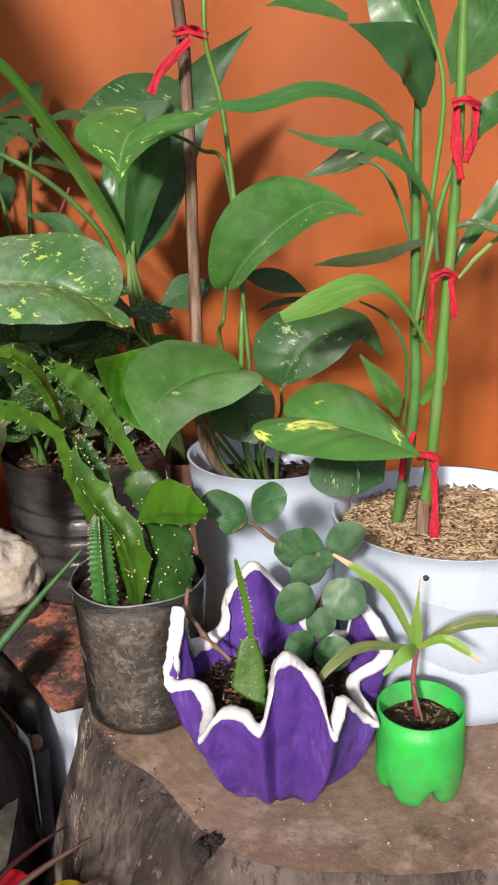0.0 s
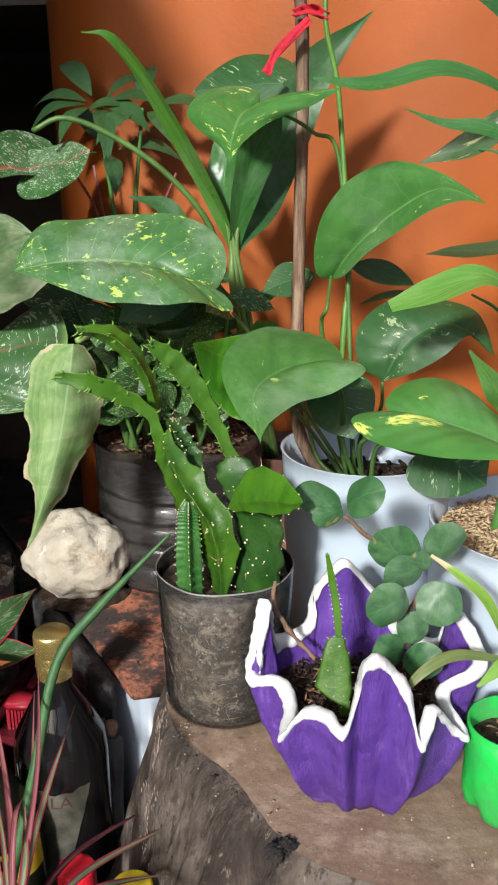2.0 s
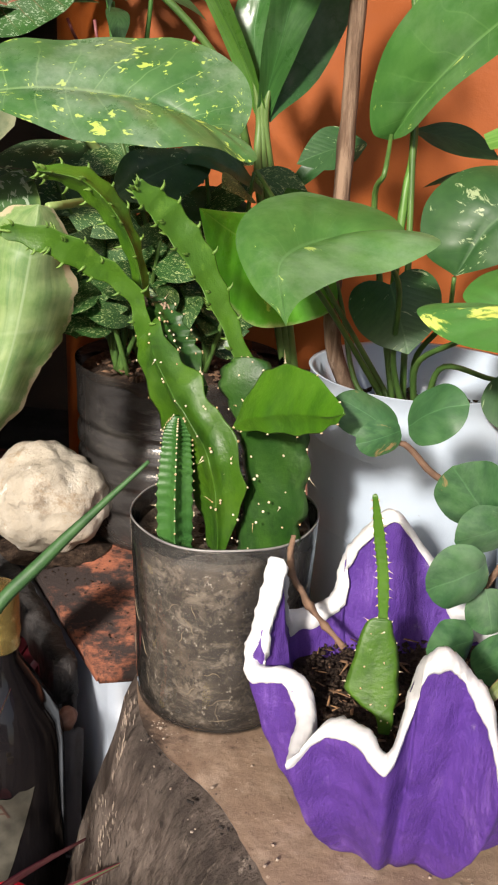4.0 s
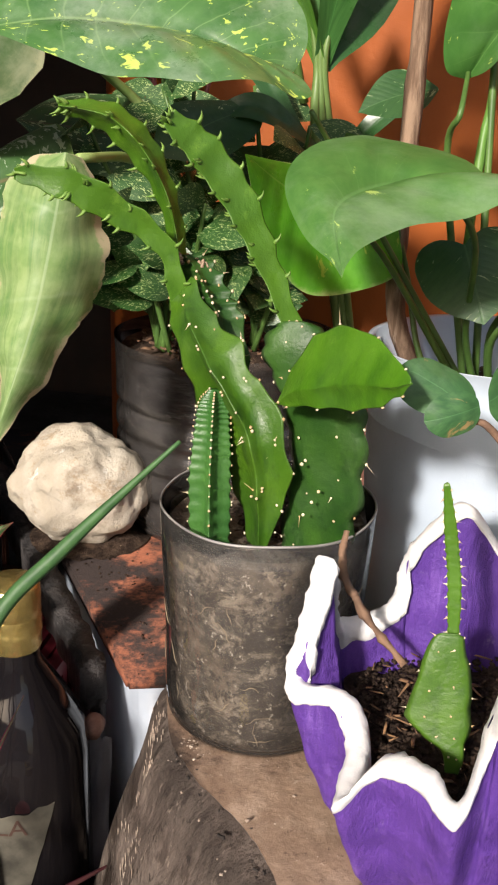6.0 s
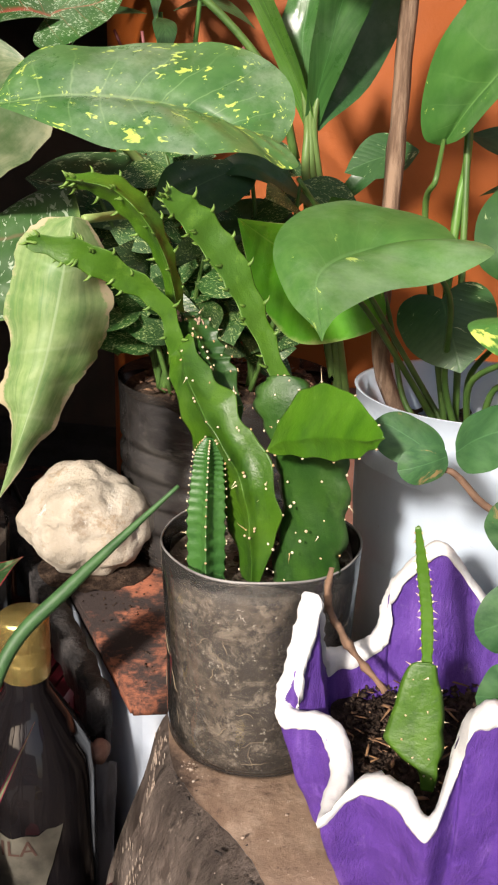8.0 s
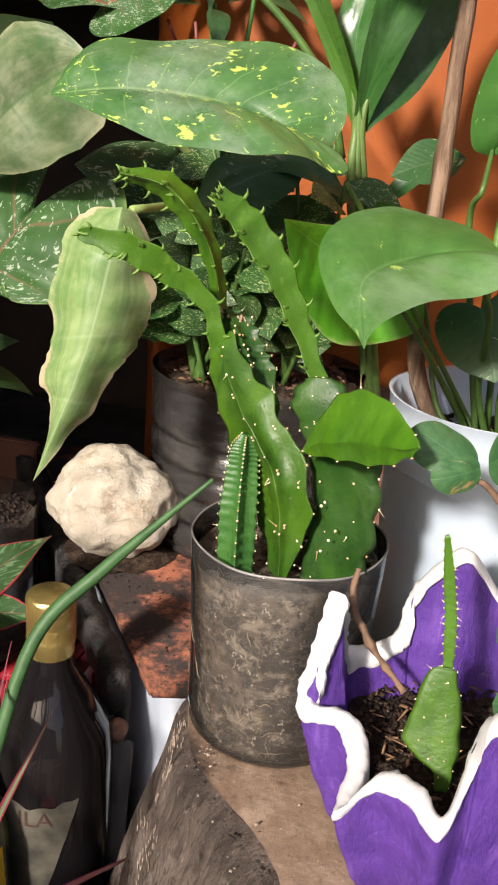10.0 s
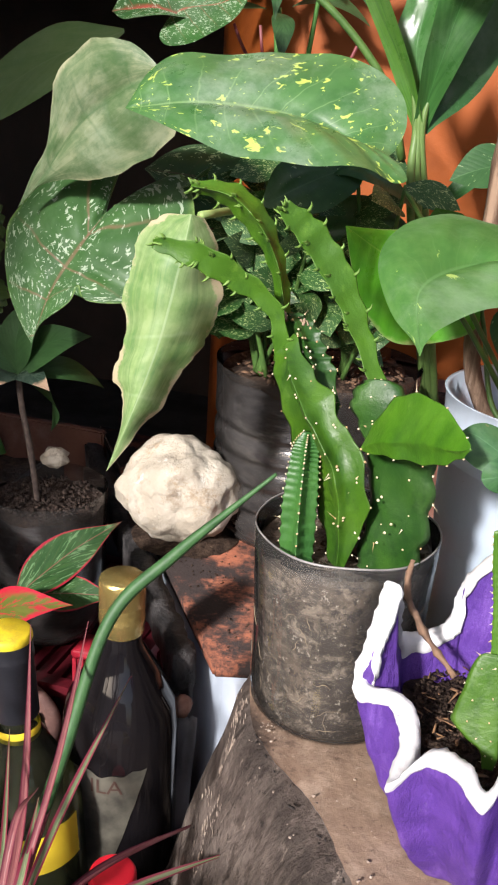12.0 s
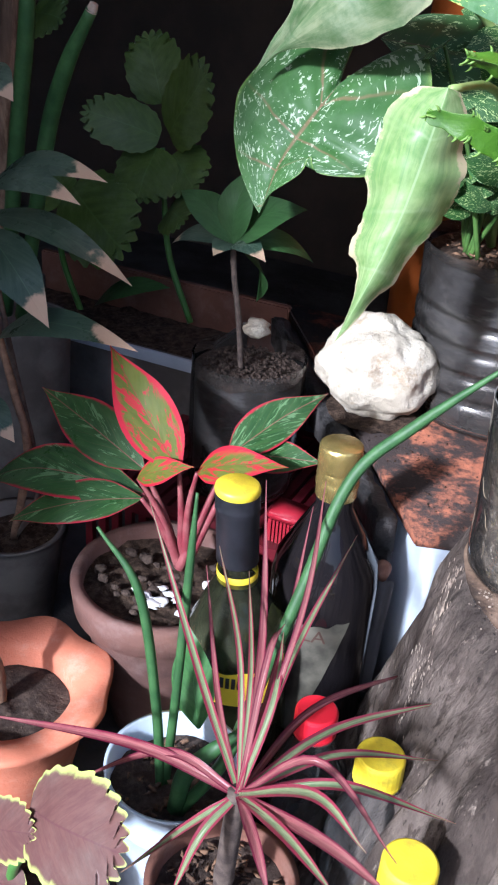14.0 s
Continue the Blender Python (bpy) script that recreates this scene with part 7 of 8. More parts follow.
# ---- dark pot on the board: gold-dust shrub, and the large spotted leaves ----
def dark_pot():
    cx, cy = -0.168, 0.985
    z0, h = 0.252, 0.158
    ob = thing("spotted_leaf_planter", (cx, cy, z0), "large spotted and yellowing leaves in a smoky ribbed plastic bottle pot", "potted plant")
    r = 0.093
    part("bottle", lathe(bmesh.new(), [(r * 0.8, 0.0), (r - 0.008, 0.002), (r - 0.005, 0.008)] + [(r - 0.004 + 0.004 * k / 44 - 0.0035 * max(0.0, math.cos(k * 0.9)) * (k < 30), 0.008 + (h - 0.008) * k / 44) for k in range(1, 45)], (cx, cy, z0 + 0.001), 64, 0.03), M_film_dark, ob, "smoky ribbed plastic")
    part("soil_body", lathe(bmesh.new(), [(0.0, 0.003), (r - 0.016, 0.003), (r - 0.010, 0.01), (r - 0.0068, h - 0.015), (0.0, h - 0.013)], (cx, cy, z0 + 0.001), 64, 0.03), M_darksoil, ob)
    part("soil", disc(bmesh.new(), (cx, cy, z0 + h - 0.011), r - 0.006, 0.006, dome=0.01), M_soil, ob)
    rnd = random.Random(21)
    tagged(part("chip", crumbs(bmesh.new(), (cx, cy, z0 + h - 0.004), r - 0.016, 300, 0.0032, 0.5, 2.2, rnd), M_chip, ob), kind="stuff")
    crown = Vector((cx - 0.03, cy - 0.02, z0 + h))
    # big leaves with their stalks
    for pts in (((crown, (-0.210, 0.950, 0.554), (-0.242, 0.900, 0.609), (-0.259, 0.800, 0.643))), (crown, (-0.239, 0.950, 0.522), (-0.281, 0.920, 0.542), (-0.310, 0.858, 0.545)),
                (crown, (-0.199, 0.920, 0.521), (-0.200, 0.850, 0.553), (-0.209, 0.775, 0.558))):
        stem(ob, pts, (0.004, 0.0035, 0.0028), M_petiole_pale, "petiole")
    stem(ob, ((-0.110, 0.960, 0.591), (-0.125, 0.950, 0.642), (-0.167, 0.940, 0.691), (-0.218, 0.930, 0.725), (-0.254, 0.920, 0.737), (-0.281, 0.915, 0.726)), (0.0035, 0.003, 0.0028, 0.0024), M_petiole, "petiole", n=24)
    leaf(ob, (-0.278, 0.955, 0.689), (-0.348, 0.930, 0.686), 0, L_caladium_red, FULL, (0, -0.7, 0.8), 0.06, 0.1, 0.1, 0.1, sides=((-0.316, 0.985, 0.723), (-0.304, 0.930, 0.680)))
    leaf(ob, (-0.306, 0.950, 0.690), (-0.231, 0.930, 0.708), 0, L_caladium_red, FULL, (0, -0.7, 0.8), -0.02, 0.15, 0.0, 0.1, sides=((-0.290, 0.965, 0.708), (-0.272, 0.915, 0.662)))
    blade(ob, ((-0.243, 0.785, 0.645), (-0.272, 0.790, 0.631), (-0.314, 0.805, 0.605), (-0.350, 0.822, 0.569), (-0.378, 0.830, 0.542)),
          ((-0.243, 0.785, 0.645), (-0.258, 0.785, 0.657), (-0.274, 0.785, 0.662), (-0.298, 0.790, 0.660), (-0.322, 0.800, 0.643), (-0.338, 0.810, 0.615), (-0.346, 0.820, 0.590), (-0.360, 0.825, 0.571), (-0.378, 0.830, 0.542)),
          ((-0.243, 0.785, 0.645), (-0.229, 0.780, 0.629), (-0.235, 0.790, 0.606), (-0.266, 0.800, 0.584), (-0.297, 0.810, 0.571), (-0.333, 0.820, 0.567), (-0.356, 0.825, 0.560), (-0.378, 0.830, 0.542)), L_grey, bow=0.08, wave=0.12, quilt=0.03, fray=0.05)
    leaf(ob, (-0.381, 1.020, 0.679), (-0.561, 1.020, 0.577), 0.085, L_dull, LANCE, (-0.2, -0.8, 0.6), 0.08, 0.1, 0.1, 0.08)
    blade(ob, ((-0.314, 0.850, 0.542), (-0.327, 0.825, 0.514), (-0.341, 0.810, 0.483), (-0.346, 0.790, 0.449)),
          ((-0.314, 0.850, 0.542), (-0.316, 0.880, 0.584), (-0.359, 0.870, 0.573), (-0.389, 0.865, 0.547), (-0.399, 0.850, 0.525), (-0.395, 0.835, 0.502), (-0.378, 0.815, 0.477), (-0.360, 0.800, 0.459), (-0.346, 0.790, 0.449)),
          ((-0.314, 0.850, 0.542), (-0.269, 0.880, 0.572), (-0.242, 0.850, 0.547), (-0.245, 0.820, 0.506), (-0.261, 0.810, 0.489), (-0.282, 0.800, 0.485), (-0.306, 0.800, 0.485), (-0.313, 0.803, 0.495), (-0.319, 0.800, 0.482), (-0.339, 0.793, 0.465), (-0.346, 0.790, 0.449)), L_caladium, bow=0.05, wave=0.06, quilt=0.04)
    blade(ob, ((-0.237, 0.920, 0.566), (-0.264, 0.900, 0.570), (-0.296, 0.880, 0.574)),
          ((-0.237, 0.920, 0.566), (-0.217, 0.940, 0.587), (-0.252, 0.940, 0.593), (-0.283, 0.920, 0.589), (-0.296, 0.880, 0.574)),
          ((-0.237, 0.920, 0.566), (-0.209, 0.920, 0.555), (-0.229, 0.900, 0.539), (-0.261, 0.880, 0.548), (-0.296, 0.880, 0.574)), L_caladium_dim, bow=0.06, wave=0.08, n=34, across=6)
    blade(ob, ((-0.202, 0.740, 0.563), (-0.208, 0.735, 0.526), (-0.216, 0.725, 0.481), (-0.228, 0.715, 0.439), (-0.246, 0.712, 0.393)),
          ((-0.202, 0.740, 0.563), (-0.228, 0.750, 0.559), (-0.241, 0.745, 0.543), (-0.245, 0.740, 0.521), (-0.245, 0.735, 0.491), (-0.246, 0.730, 0.470), (-0.248, 0.725, 0.456), (-0.241, 0.725, 0.445), (-0.239, 0.720, 0.427), (-0.242, 0.715, 0.408), (-0.246, 0.712, 0.393)),
          ((-0.202, 0.740, 0.563), (-0.195, 0.750, 0.558), (-0.190, 0.760, 0.539), (-0.192, 0.765, 0.522), (-0.188, 0.765, 0.503), (-0.192, 0.760, 0.487), (-0.200, 0.755, 0.472), (-0.209, 0.745, 0.458), (-0.215, 0.735, 0.437), (-0.225, 0.725, 0.426), (-0.234, 0.716, 0.410), (-0.246, 0.712, 0.393)), L_pale, bow=0.07, wave=0.16, quilt=0.03, fray=0.10, n=70)
    # gold-dust shrub
    for k in range(16):
        a = rnd.uniform(0, 6.28)
        p = Vector((cx - 0.01 + 0.04 * math.cos(a), cy - 0.03 + 0.03 * math.sin(a), z0 + h - 0.005))
        q = p + Vector((rnd.uniform(-.06, .045), rnd.uniform(-.05, .01), rnd.uniform(0.06, 0.2)))
        stem(ob, (p, p.lerp(q, 0.5) + Vector((0.006, 0, 0)), q), (0.0024, 0.002, 0.0015), M_petiole, "twig")
        for j in range(7):
            f = 0.42 + 0.58 * j / 6
            b = p.lerp(q, f)
            d = Vector((math.cos(a + j * 2.2), 0.75 * math.sin(a + j * 2.2) - 0.25, rnd.uniform(-0.5, 0.45))).normalized()
            leaf(ob, b, b + d * rnd.uniform(0.04, 0.06), rnd.uniform(0.024, 0.032), L_dust, LANCE, (rnd.uniform(-.6, .6), -0.9, rnd.uniform(0.1, 0.9)), 0.08, 0.08, 0.1, n=16, across=3)


dark_pot()


# ---- cane plant behind ----
def cane_plant():
    ob = thing("cane_plant", (-0.06, 1.04, 0.252), "cane plant with long arching green leaves in a dark plastic pot", "potted plant")
    part("pot", lathe(bmesh.new(), pot_wall(0.045, 0.052, 0.12), (-0.06, 1.06, 0.252), 40, 0.01), M_clay_brown, ob)
    part("soil", disc(bmesh.new(), (-0.06, 1.06, 0.36), 0.049, 0.003, 5, 24), M_soil, ob)
    a, b, c = Vector((-0.07, 1.05, 0.36)), Vector((-0.092, 0.955, 0.554)), Vector((-0.097, 0.945, 0.615))
    for off, top in ((-0.005, (-0.1065, 0.940, 0.650)), (0.0, (-0.099, 0.944, 0.664)), (0.005, (-0.088, 0.946, 0.655))):
        stem(ob, (a + Vector((off, 0, 0)), b + Vector((off, off, 0)), c + Vector((off * 0.5, -0.002, 0)), top), (0.0036, 0.0034, 0.0032, 0.0024, 0.0006), M_sheath, "cane", "pale green cane", n=30)
    ribbon(ob, (c, (-0.121, 0.930, 0.675), (-0.161, 0.900, 0.756), (-0.191, 0.880, 0.800), (-0.216, 0.870, 0.805)), (0.012, 0.021, 0.022, 0.017, 0.007, 0.001), L_cane, up=(-0.7, -0.8, 0.4))
    ribbon(ob, (c, (-0.078, 0.960, 0.657), (-0.052, 0.970, 0.726), (-0.018, 0.980, 0.782), (0.032, 0.980, 0.827)), (0.014, 0.05, 0.058, 0.036, 0.001), L_bamboo_dark, up=(0.5, -0.9, 0.3))
    ribbon(ob, (c, (-0.083, 0.930, 0.670), (-0.066, 0.920, 0.721), (-0.048, 0.920, 0.760)), (0.012, 0.03, 0.036, 0.004), L_bamboo, up=(0.5, -0.9, 0.3))
    ribbon(ob, (c, (-0.107, 0.950, 0.674), (-0.105, 0.955, 0.706), (-0.103, 0.960, 0.734)), (0.010, 0.03, 0.03, 0.004), L_bamboo, up=(-0.3, -0.9, 0.5))
    ribbon(ob, (b, (-0.117, 0.930, 0.584), (-0.139, 0.930, 0.617), (-0.164, 0.950, 0.653), (-0.204, 0.960, 0.663)), (0.006, 0.012, 0.02, 0.02, 0.002), L_bamboo_dark, up=(-0.2, -0.7, 0.8))
    ribbon(ob, ((-0.093, 0.930, 0.560), (-0.112, 0.910, 0.577), (-0.136, 0.900, 0.588), (-0.173, 0.900, 0.578)), (0.006, 0.014, 0.02, 0.004), L_bamboo_dark)
    ribbon(ob, ((-0.085, 0.930, 0.559), (-0.067, 0.920, 0.569), (-0.045, 0.920, 0.588), (-0.021, 0.920, 0.593)), (0.004, 0.012, 0.016, 0.002), L_bamboo_dark)
    blade(ob, ((-0.130, 0.910, 0.590), (-0.160, 0.890, 0.577), (-0.198, 0.870, 0.555)),
          ((-0.130, 0.910, 0.590), (-0.157, 0.900, 0.591), (-0.190, 0.890, 0.586), (-0.198, 0.870, 0.555)),
          ((-0.130, 0.910, 0.590), (-0.131, 0.900, 0.572), (-0.157, 0.880, 0.553), (-0.198, 0.870, 0.555)), L_pothos_dark, n=30, across=5)
    # leaf added to fill a dark gap behind the cactus arms
    blade(ob, ((-0.090, 0.970, 0.532), (-0.140, 0.960, 0.541), (-0.185, 0.950, 0.531)),
          ((-0.090, 0.970, 0.532), (-0.130, 0.970, 0.559), (-0.168, 0.960, 0.554), (-0.185, 0.950, 0.531)),
          ((-0.090, 0.970, 0.532), (-0.124, 0.960, 0.525), (-0.159, 0.950, 0.521), (-0.185, 0.950, 0.531)), L_bamboo_dark, n=26, across=5)
    for k in range(4):
        p = Vector((-0.142, 1.000, 0.486))
        ribbon(ob, (p + Vector((0, 0.02, -0.05)), p + Vector((0.02 * k - 0.03, 0, 0.01)), p + Vector((0.03 * k - 0.06, -0.02, 0.02 + 0.01 * k))), (0.003, 0.012, 0.002), L_bamboo)


cane_plant()


# ---- umbrella shrub by the wall ----
def umbrella_shrub():
    ob = thing("umbrella_shrub", (-0.25, 1.082, 0.252), "thin dark shrub with narrow drooping leaflets beside the wall", "potted plant")
    part("pot", lathe(bmesh.new(), pot_wall(0.03, 0.036, 0.10), (-0.25, 1.082, 0.252), 40, 0.01), M_darkpot, ob)
    part("soil", disc(bmesh.new(), (-0.25, 1.082, 0.342), 0.034, 0.003, 5, 24), M_soil, ob)
    rnd = random.Random(14)
    root = Vector((-0.25, 1.08, 0.342))
    for hub, kind in (((-0.257, 1.060, 0.754), 8), ((-0.206, 1.050, 0.748), 5), ((-0.251, 1.070, 0.705), 4)):
        hub = Vector(hub)
        stem(ob, (root + Vector((rnd.uniform(-.01, .01), 0, 0)), root.lerp(hub, 0.5) + Vector((rnd.uniform(-.01, .02), 0, 0)), hub), (0.003, 0.0026, 0.002), M_cane_dark)
        for j in range(kind):
            a = 2 * math.pi * j / kind + 0.3
            d = Vector((math.cos(a), 0.5 * math.sin(a) - 0.25, 0.38 * math.sin(a) - 0.05)).normalized()
            b = hub + d * 0.012
            leaf(ob, b, b + d * rnd.uniform(0.05, 0.085), rnd.uniform(0.020, 0.027), L_shade, LANCE, (0.3 * math.cos(j * 2.1), -0.5, 1), 0.08, 0.14, 0.05, sag=0.7, n=16, across=3)
    for foot, head in (((-0.262, 1.08, 0.60), (-0.290, 1.06, 0.69)), ((-0.258, 1.08, 0.58), (-0.268, 1.07, 0.69)), ((-0.22, 1.09, 0.58), (-0.178, 1.08, 0.68))):
        stem(ob, (root, foot, head), (0.0024, 0.002, 0.0014), M_pink_stem, "twig", "thin reddish twig")


umbrella_shrub()


# ---- bottles ----
def bottle_profile(h, r, neck, shoulder, cap_h):
    return [(0.0, 0.0), (r * 0.85, 0.0), (r, 0.006), (r, h * shoulder), (r * 0.93, h * (shoulder + 0.05)), (r * 0.6, h * (shoulder + 0.13)), (neck, h * (shoulder + 0.19)), (neck * 0.97, h - cap_h * 0.4), (neck * 0.97, h - 0.002)]


def wine_bottle(name, top, h, r, label, glass, cap_mat, sleeve_mat, cap_h, sleeve_h, label_mat, lean, words="", band_z=(0.2, 0.5), shoulder=0.58):
    ob = thing(name, (top[0], top[1], FLOOR), label, "bottle")
    base = (top[0] - lean[0] * h, top[1] - lean[1] * h, top[2] - h)
    part("glass", lathe(bmesh.new(), bottle_profile(h, r, 0.0138, shoulder, cap_h), base, 40, 0, lean), glass, ob)
    part("sleeve", lathe(bmesh.new(), [(0.0148, h - sleeve_h), (0.0152, h - sleeve_h + 0.001), (0.0152, h - cap_h - 0.014), (0.0158, h - cap_h - 0.012), (0.0158, h - cap_h - 0.009), (0.0152, h - cap_h - 0.007), (0.0158, h - cap_h - 0.004), (0.0152, h - cap_h)], base, 40, 0, lean), sleeve_mat, ob, "ribbed neck sleeve")
    part("cap", lathe(bmesh.new(), [(0.0153, h - cap_h), (0.0158, h - cap_h + 0.001), (0.0158, h - 0.003), (0.0153, h - 0.001), (0.0142, h), (0.0, h + 0.0003)], base, 40, 0, lean), cap_mat, ob, "screw cap")
    if sleeve_mat == M_black_sleeve and label_mat:
        zs = h - sleeve_h
        part("neck_band", lathe(bmesh.new(), [(0.0146, zs - 0.016), (0.0149, zs - 0.0155), (0.0149, zs - 0.0075), (0.0146, zs - 0.007)], base, 40, 0, lean), label_mat, ob, "yellow paper neck band")

    def on_glass(a, z, out=0.0006):
        q = r + out
        return Vector((base[0] + lean[0] * z + q * math.cos(a), base[1] + lean[1] * z + q * math.sin(a), base[2] + z))

    if label_mat:
        lo, hi = h * band_z[0], h * band_z[1]
        bm = bmesh.new()
        rows = []
        for i in range(13):
            f = i / 12
            row = []
            for k in range(31):
                g = k / 30
                z = lo + (hi - lo) * f + (0.006 * noise.noise(Vector((g * 9, 1.5, 0))) * f)
                a0, a1 = (math.pi * (1.2 - 0.02 * f), math.pi * (1.52 + 0.26 * f)) if words else (math.pi * 0.95, math.pi * 2.0)
                row.append(bm.verts.new(on_glass(a0 + (a1 - a0) * g + 0.03 * noise.noise(Vector((f * 7, g * 2, 4))), z)))
            rows.append(row)
        for a, b in zip(rows[:-1], rows[1:]):
            for k in range(30):
                bm.faces.new((a[k], a[k + 1], b[k + 1], b[k]))
        lab = part("paper_label", bm, label_mat, ob, "torn paper label" if words else "paper label")
        if words:
            cu = bpy.data.curves.new("lettering", "FONT")
            cu.body, cu.size, cu.align_x = words, 0.0165, "CENTER"
            tmp = new("lettering", cu)
            me = bpy.data.meshes.new_from_object(tmp)
            bpy.data.objects.remove(tmp)
            bm = bmesh.new()
            bm.from_mesh(me)
            bmesh.ops.subdivide_edges(bm, edges=bm.edges[:], cuts=2)
            for v in bm.verts:
                v.co = on_glass(math.pi * 1.56 + v.co.x / r, hi - 0.0165 + v.co.y, 0.0011)
            part("lettering", bm, M_ochre_ink, lab, "dark brown capitals")
        else:
            bm = bmesh.new()
            for k in range(9):
                a = math.pi * (1.38 + 0.035 * k)
                m = Matrix.Rotation(a, 3, "Z")
                obox(bm, on_glass(a, hi - 0.011, 0.0012), (0.0008, 0.0028, 0.009), m)
            part("lettering", bm, M_ink, lab, "dark bars of lettering")
    return ob


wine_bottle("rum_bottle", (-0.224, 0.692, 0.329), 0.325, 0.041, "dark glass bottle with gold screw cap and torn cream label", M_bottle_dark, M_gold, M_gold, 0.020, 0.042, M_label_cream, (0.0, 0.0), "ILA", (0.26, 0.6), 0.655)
wine_bottle("wine_bottle", (-0.272, 0.626, 0.314), 0.312, 0.0375, "green glass wine bottle with black sleeve and yellow cap", M_bottle_green, M_yellow_cap, M_black_sleeve, 0.006, 0.062, M_label_yellow, (-0.05, -0.03), band_z=(0.47, 0.575))
wine_bottle("spirit_bottle", (-0.267, 0.765, 0.187), 0.23, 0.04, "black glass bottle standing behind the others", M_bottle_dark, M_black_sleeve, M_black_sleeve, 0.018, 0.03, None, (0, 0))


def soda_bottle(top, h, cap, label):
    ob = thing("soda_bottle", (top[0], top[1], FLOOR), label, "bottle", "soda bottles by the stump")
    base = (top[0], top[1], FLOOR + 0.004)
    h = top[2] - base[2]
    r = 0.031
    part("body", lathe(bmesh.new(), [(0.0, 0.006), (r * 0.7, 0.0), (r, 0.012), (r, h * 0.3), (r * 0.9, h * 0.42), (r, h * 0.52), (r * 0.85, h * 0.68), (0.0135, h * 0.86), (0.0125, h - 0.012)], base, 36), M_bottle_clear, ob, "clear plastic bottle")
    part("neck_ring", lathe(bmesh.new(), [(0.0126, h - 0.021), (0.0165, h - 0.021), (0.0165, h - 0.0195), (0.0126, h - 0.0195)], base, 30), M_bottle_clear, ob)
    bm = bmesh.new()
    prof = [(0.0150, h - 0.0205), (0.0156, h - 0.0203), (0.0156, h - 0.0175), (0.0153, h - 0.0172), (0.0155, h - 0.0168), (0.0154, h - 0.0024), (0.0149, h - 0.0009), (0.0140, h - 0.0002), (0.0136, h), (0.0, h)]
    rings = []
    for rr, z in prof:
        rings.append([bm.verts.new((base[0] + rr * (1 + (0.008 if k % 2 and 0 < z < h - 0.001 else 0)) * math.cos(2 * math.pi * k / 60), base[1] + rr * (1 + (0.008 if k % 2 and z < h - 0.001 else 0)) * math.sin(2 * math.pi * k / 60), base[2] + z)) for k in range(60)])
    skin(bm, rings, False)
    part("cap", bm, cap, ob, "ribbed screw cap", smooth=False)


soda_bottle((-0.130, 0.556, 0.203), 0.19, M_yellow_cap, "clear plastic soda bottle with yellow screw cap")
soda_bottle((-0.090, 0.482, 0.216), 0.19, M_yellow_cap, "clear plastic soda bottle with yellow screw cap")
soda_bottle((-0.190, 0.608, 0.165), 0.17, M_red_cap, "clear plastic soda bottle with red screw cap")


# ---- red crate with the leggy plant on it ----
def crate():
    lo, hi = (-0.50, 0.775, 0.0), (-0.27, 1.0, 0.158)
    ob = thing("plastic_crate", ((lo[0] + hi[0]) / 2, (lo[1] + hi[1]) / 2, 0), "red slotted plastic crate turned upside down", "crate")
    part("top_rim", box(box(box(box(bmesh.new(), (lo[0], lo[1], 0.146), (hi[0], lo[1] + 0.012, 0.158)), (lo[0], hi[1] - 0.012, 0.146), (hi[0], hi[1], 0.158)), (lo[0], lo[1] + 0.012, 0.146), (lo[0] + 0.012, hi[1] - 0.012, 0.158)), (hi[0] - 0.012, lo[1] + 0.012, 0.146), (hi[0], hi[1] - 0.012, 0.158)), M_red_plastic, ob, smooth=False)
    bars = 15
    for k in range(bars):
        x = lo[0] + 0.02 + (hi[0] - lo[0] - 0.04) * k / (bars - 1)
        part("slat", box(bmesh.new(), (x - 0.0045, lo[1] + 0.012, 0.149), (x + 0.0045, hi[1] - 0.012, 0.156)), M_red_plastic, ob, smooth=False)
    for k in range(3):
        y = lo[1] + 0.055 + 0.055 * k
        part("crossbar", box(bmesh.new(), (lo[0] + 0.012, y - 0.004, 0.1445), (hi[0] - 0.012, y + 0.004, 0.1488)), M_red_plastic, ob, smooth=False)
    for k in range(16):
        x = lo[0] + (hi[0] - lo[0]) * k / 15
        part("front_bar", box(bmesh.new(), (x - 0.004, lo[1] + 0.001, 0.004), (x + 0.004, lo[1] + 0.007, 0.1458)), M_red_plastic, ob, smooth=False)
    for k in range(14):
        y = lo[1] + 0.012 + (hi[1] - lo[1] - 0.02) * k / 13
        part("side_bar", box(bmesh.new(), (hi[0] - 0.007, y - 0.004, 0.004), (hi[0] - 0.001, y + 0.004, 0.1458)), M_red_plastic, ob, smooth=False)
    part("base_rim", box(bmesh.new(), (lo[0], lo[1] - 0.002, 0.0), (hi[0], lo[1] + 0.01, 0.0038)), M_red_plastic, ob, smooth=False)


crate()


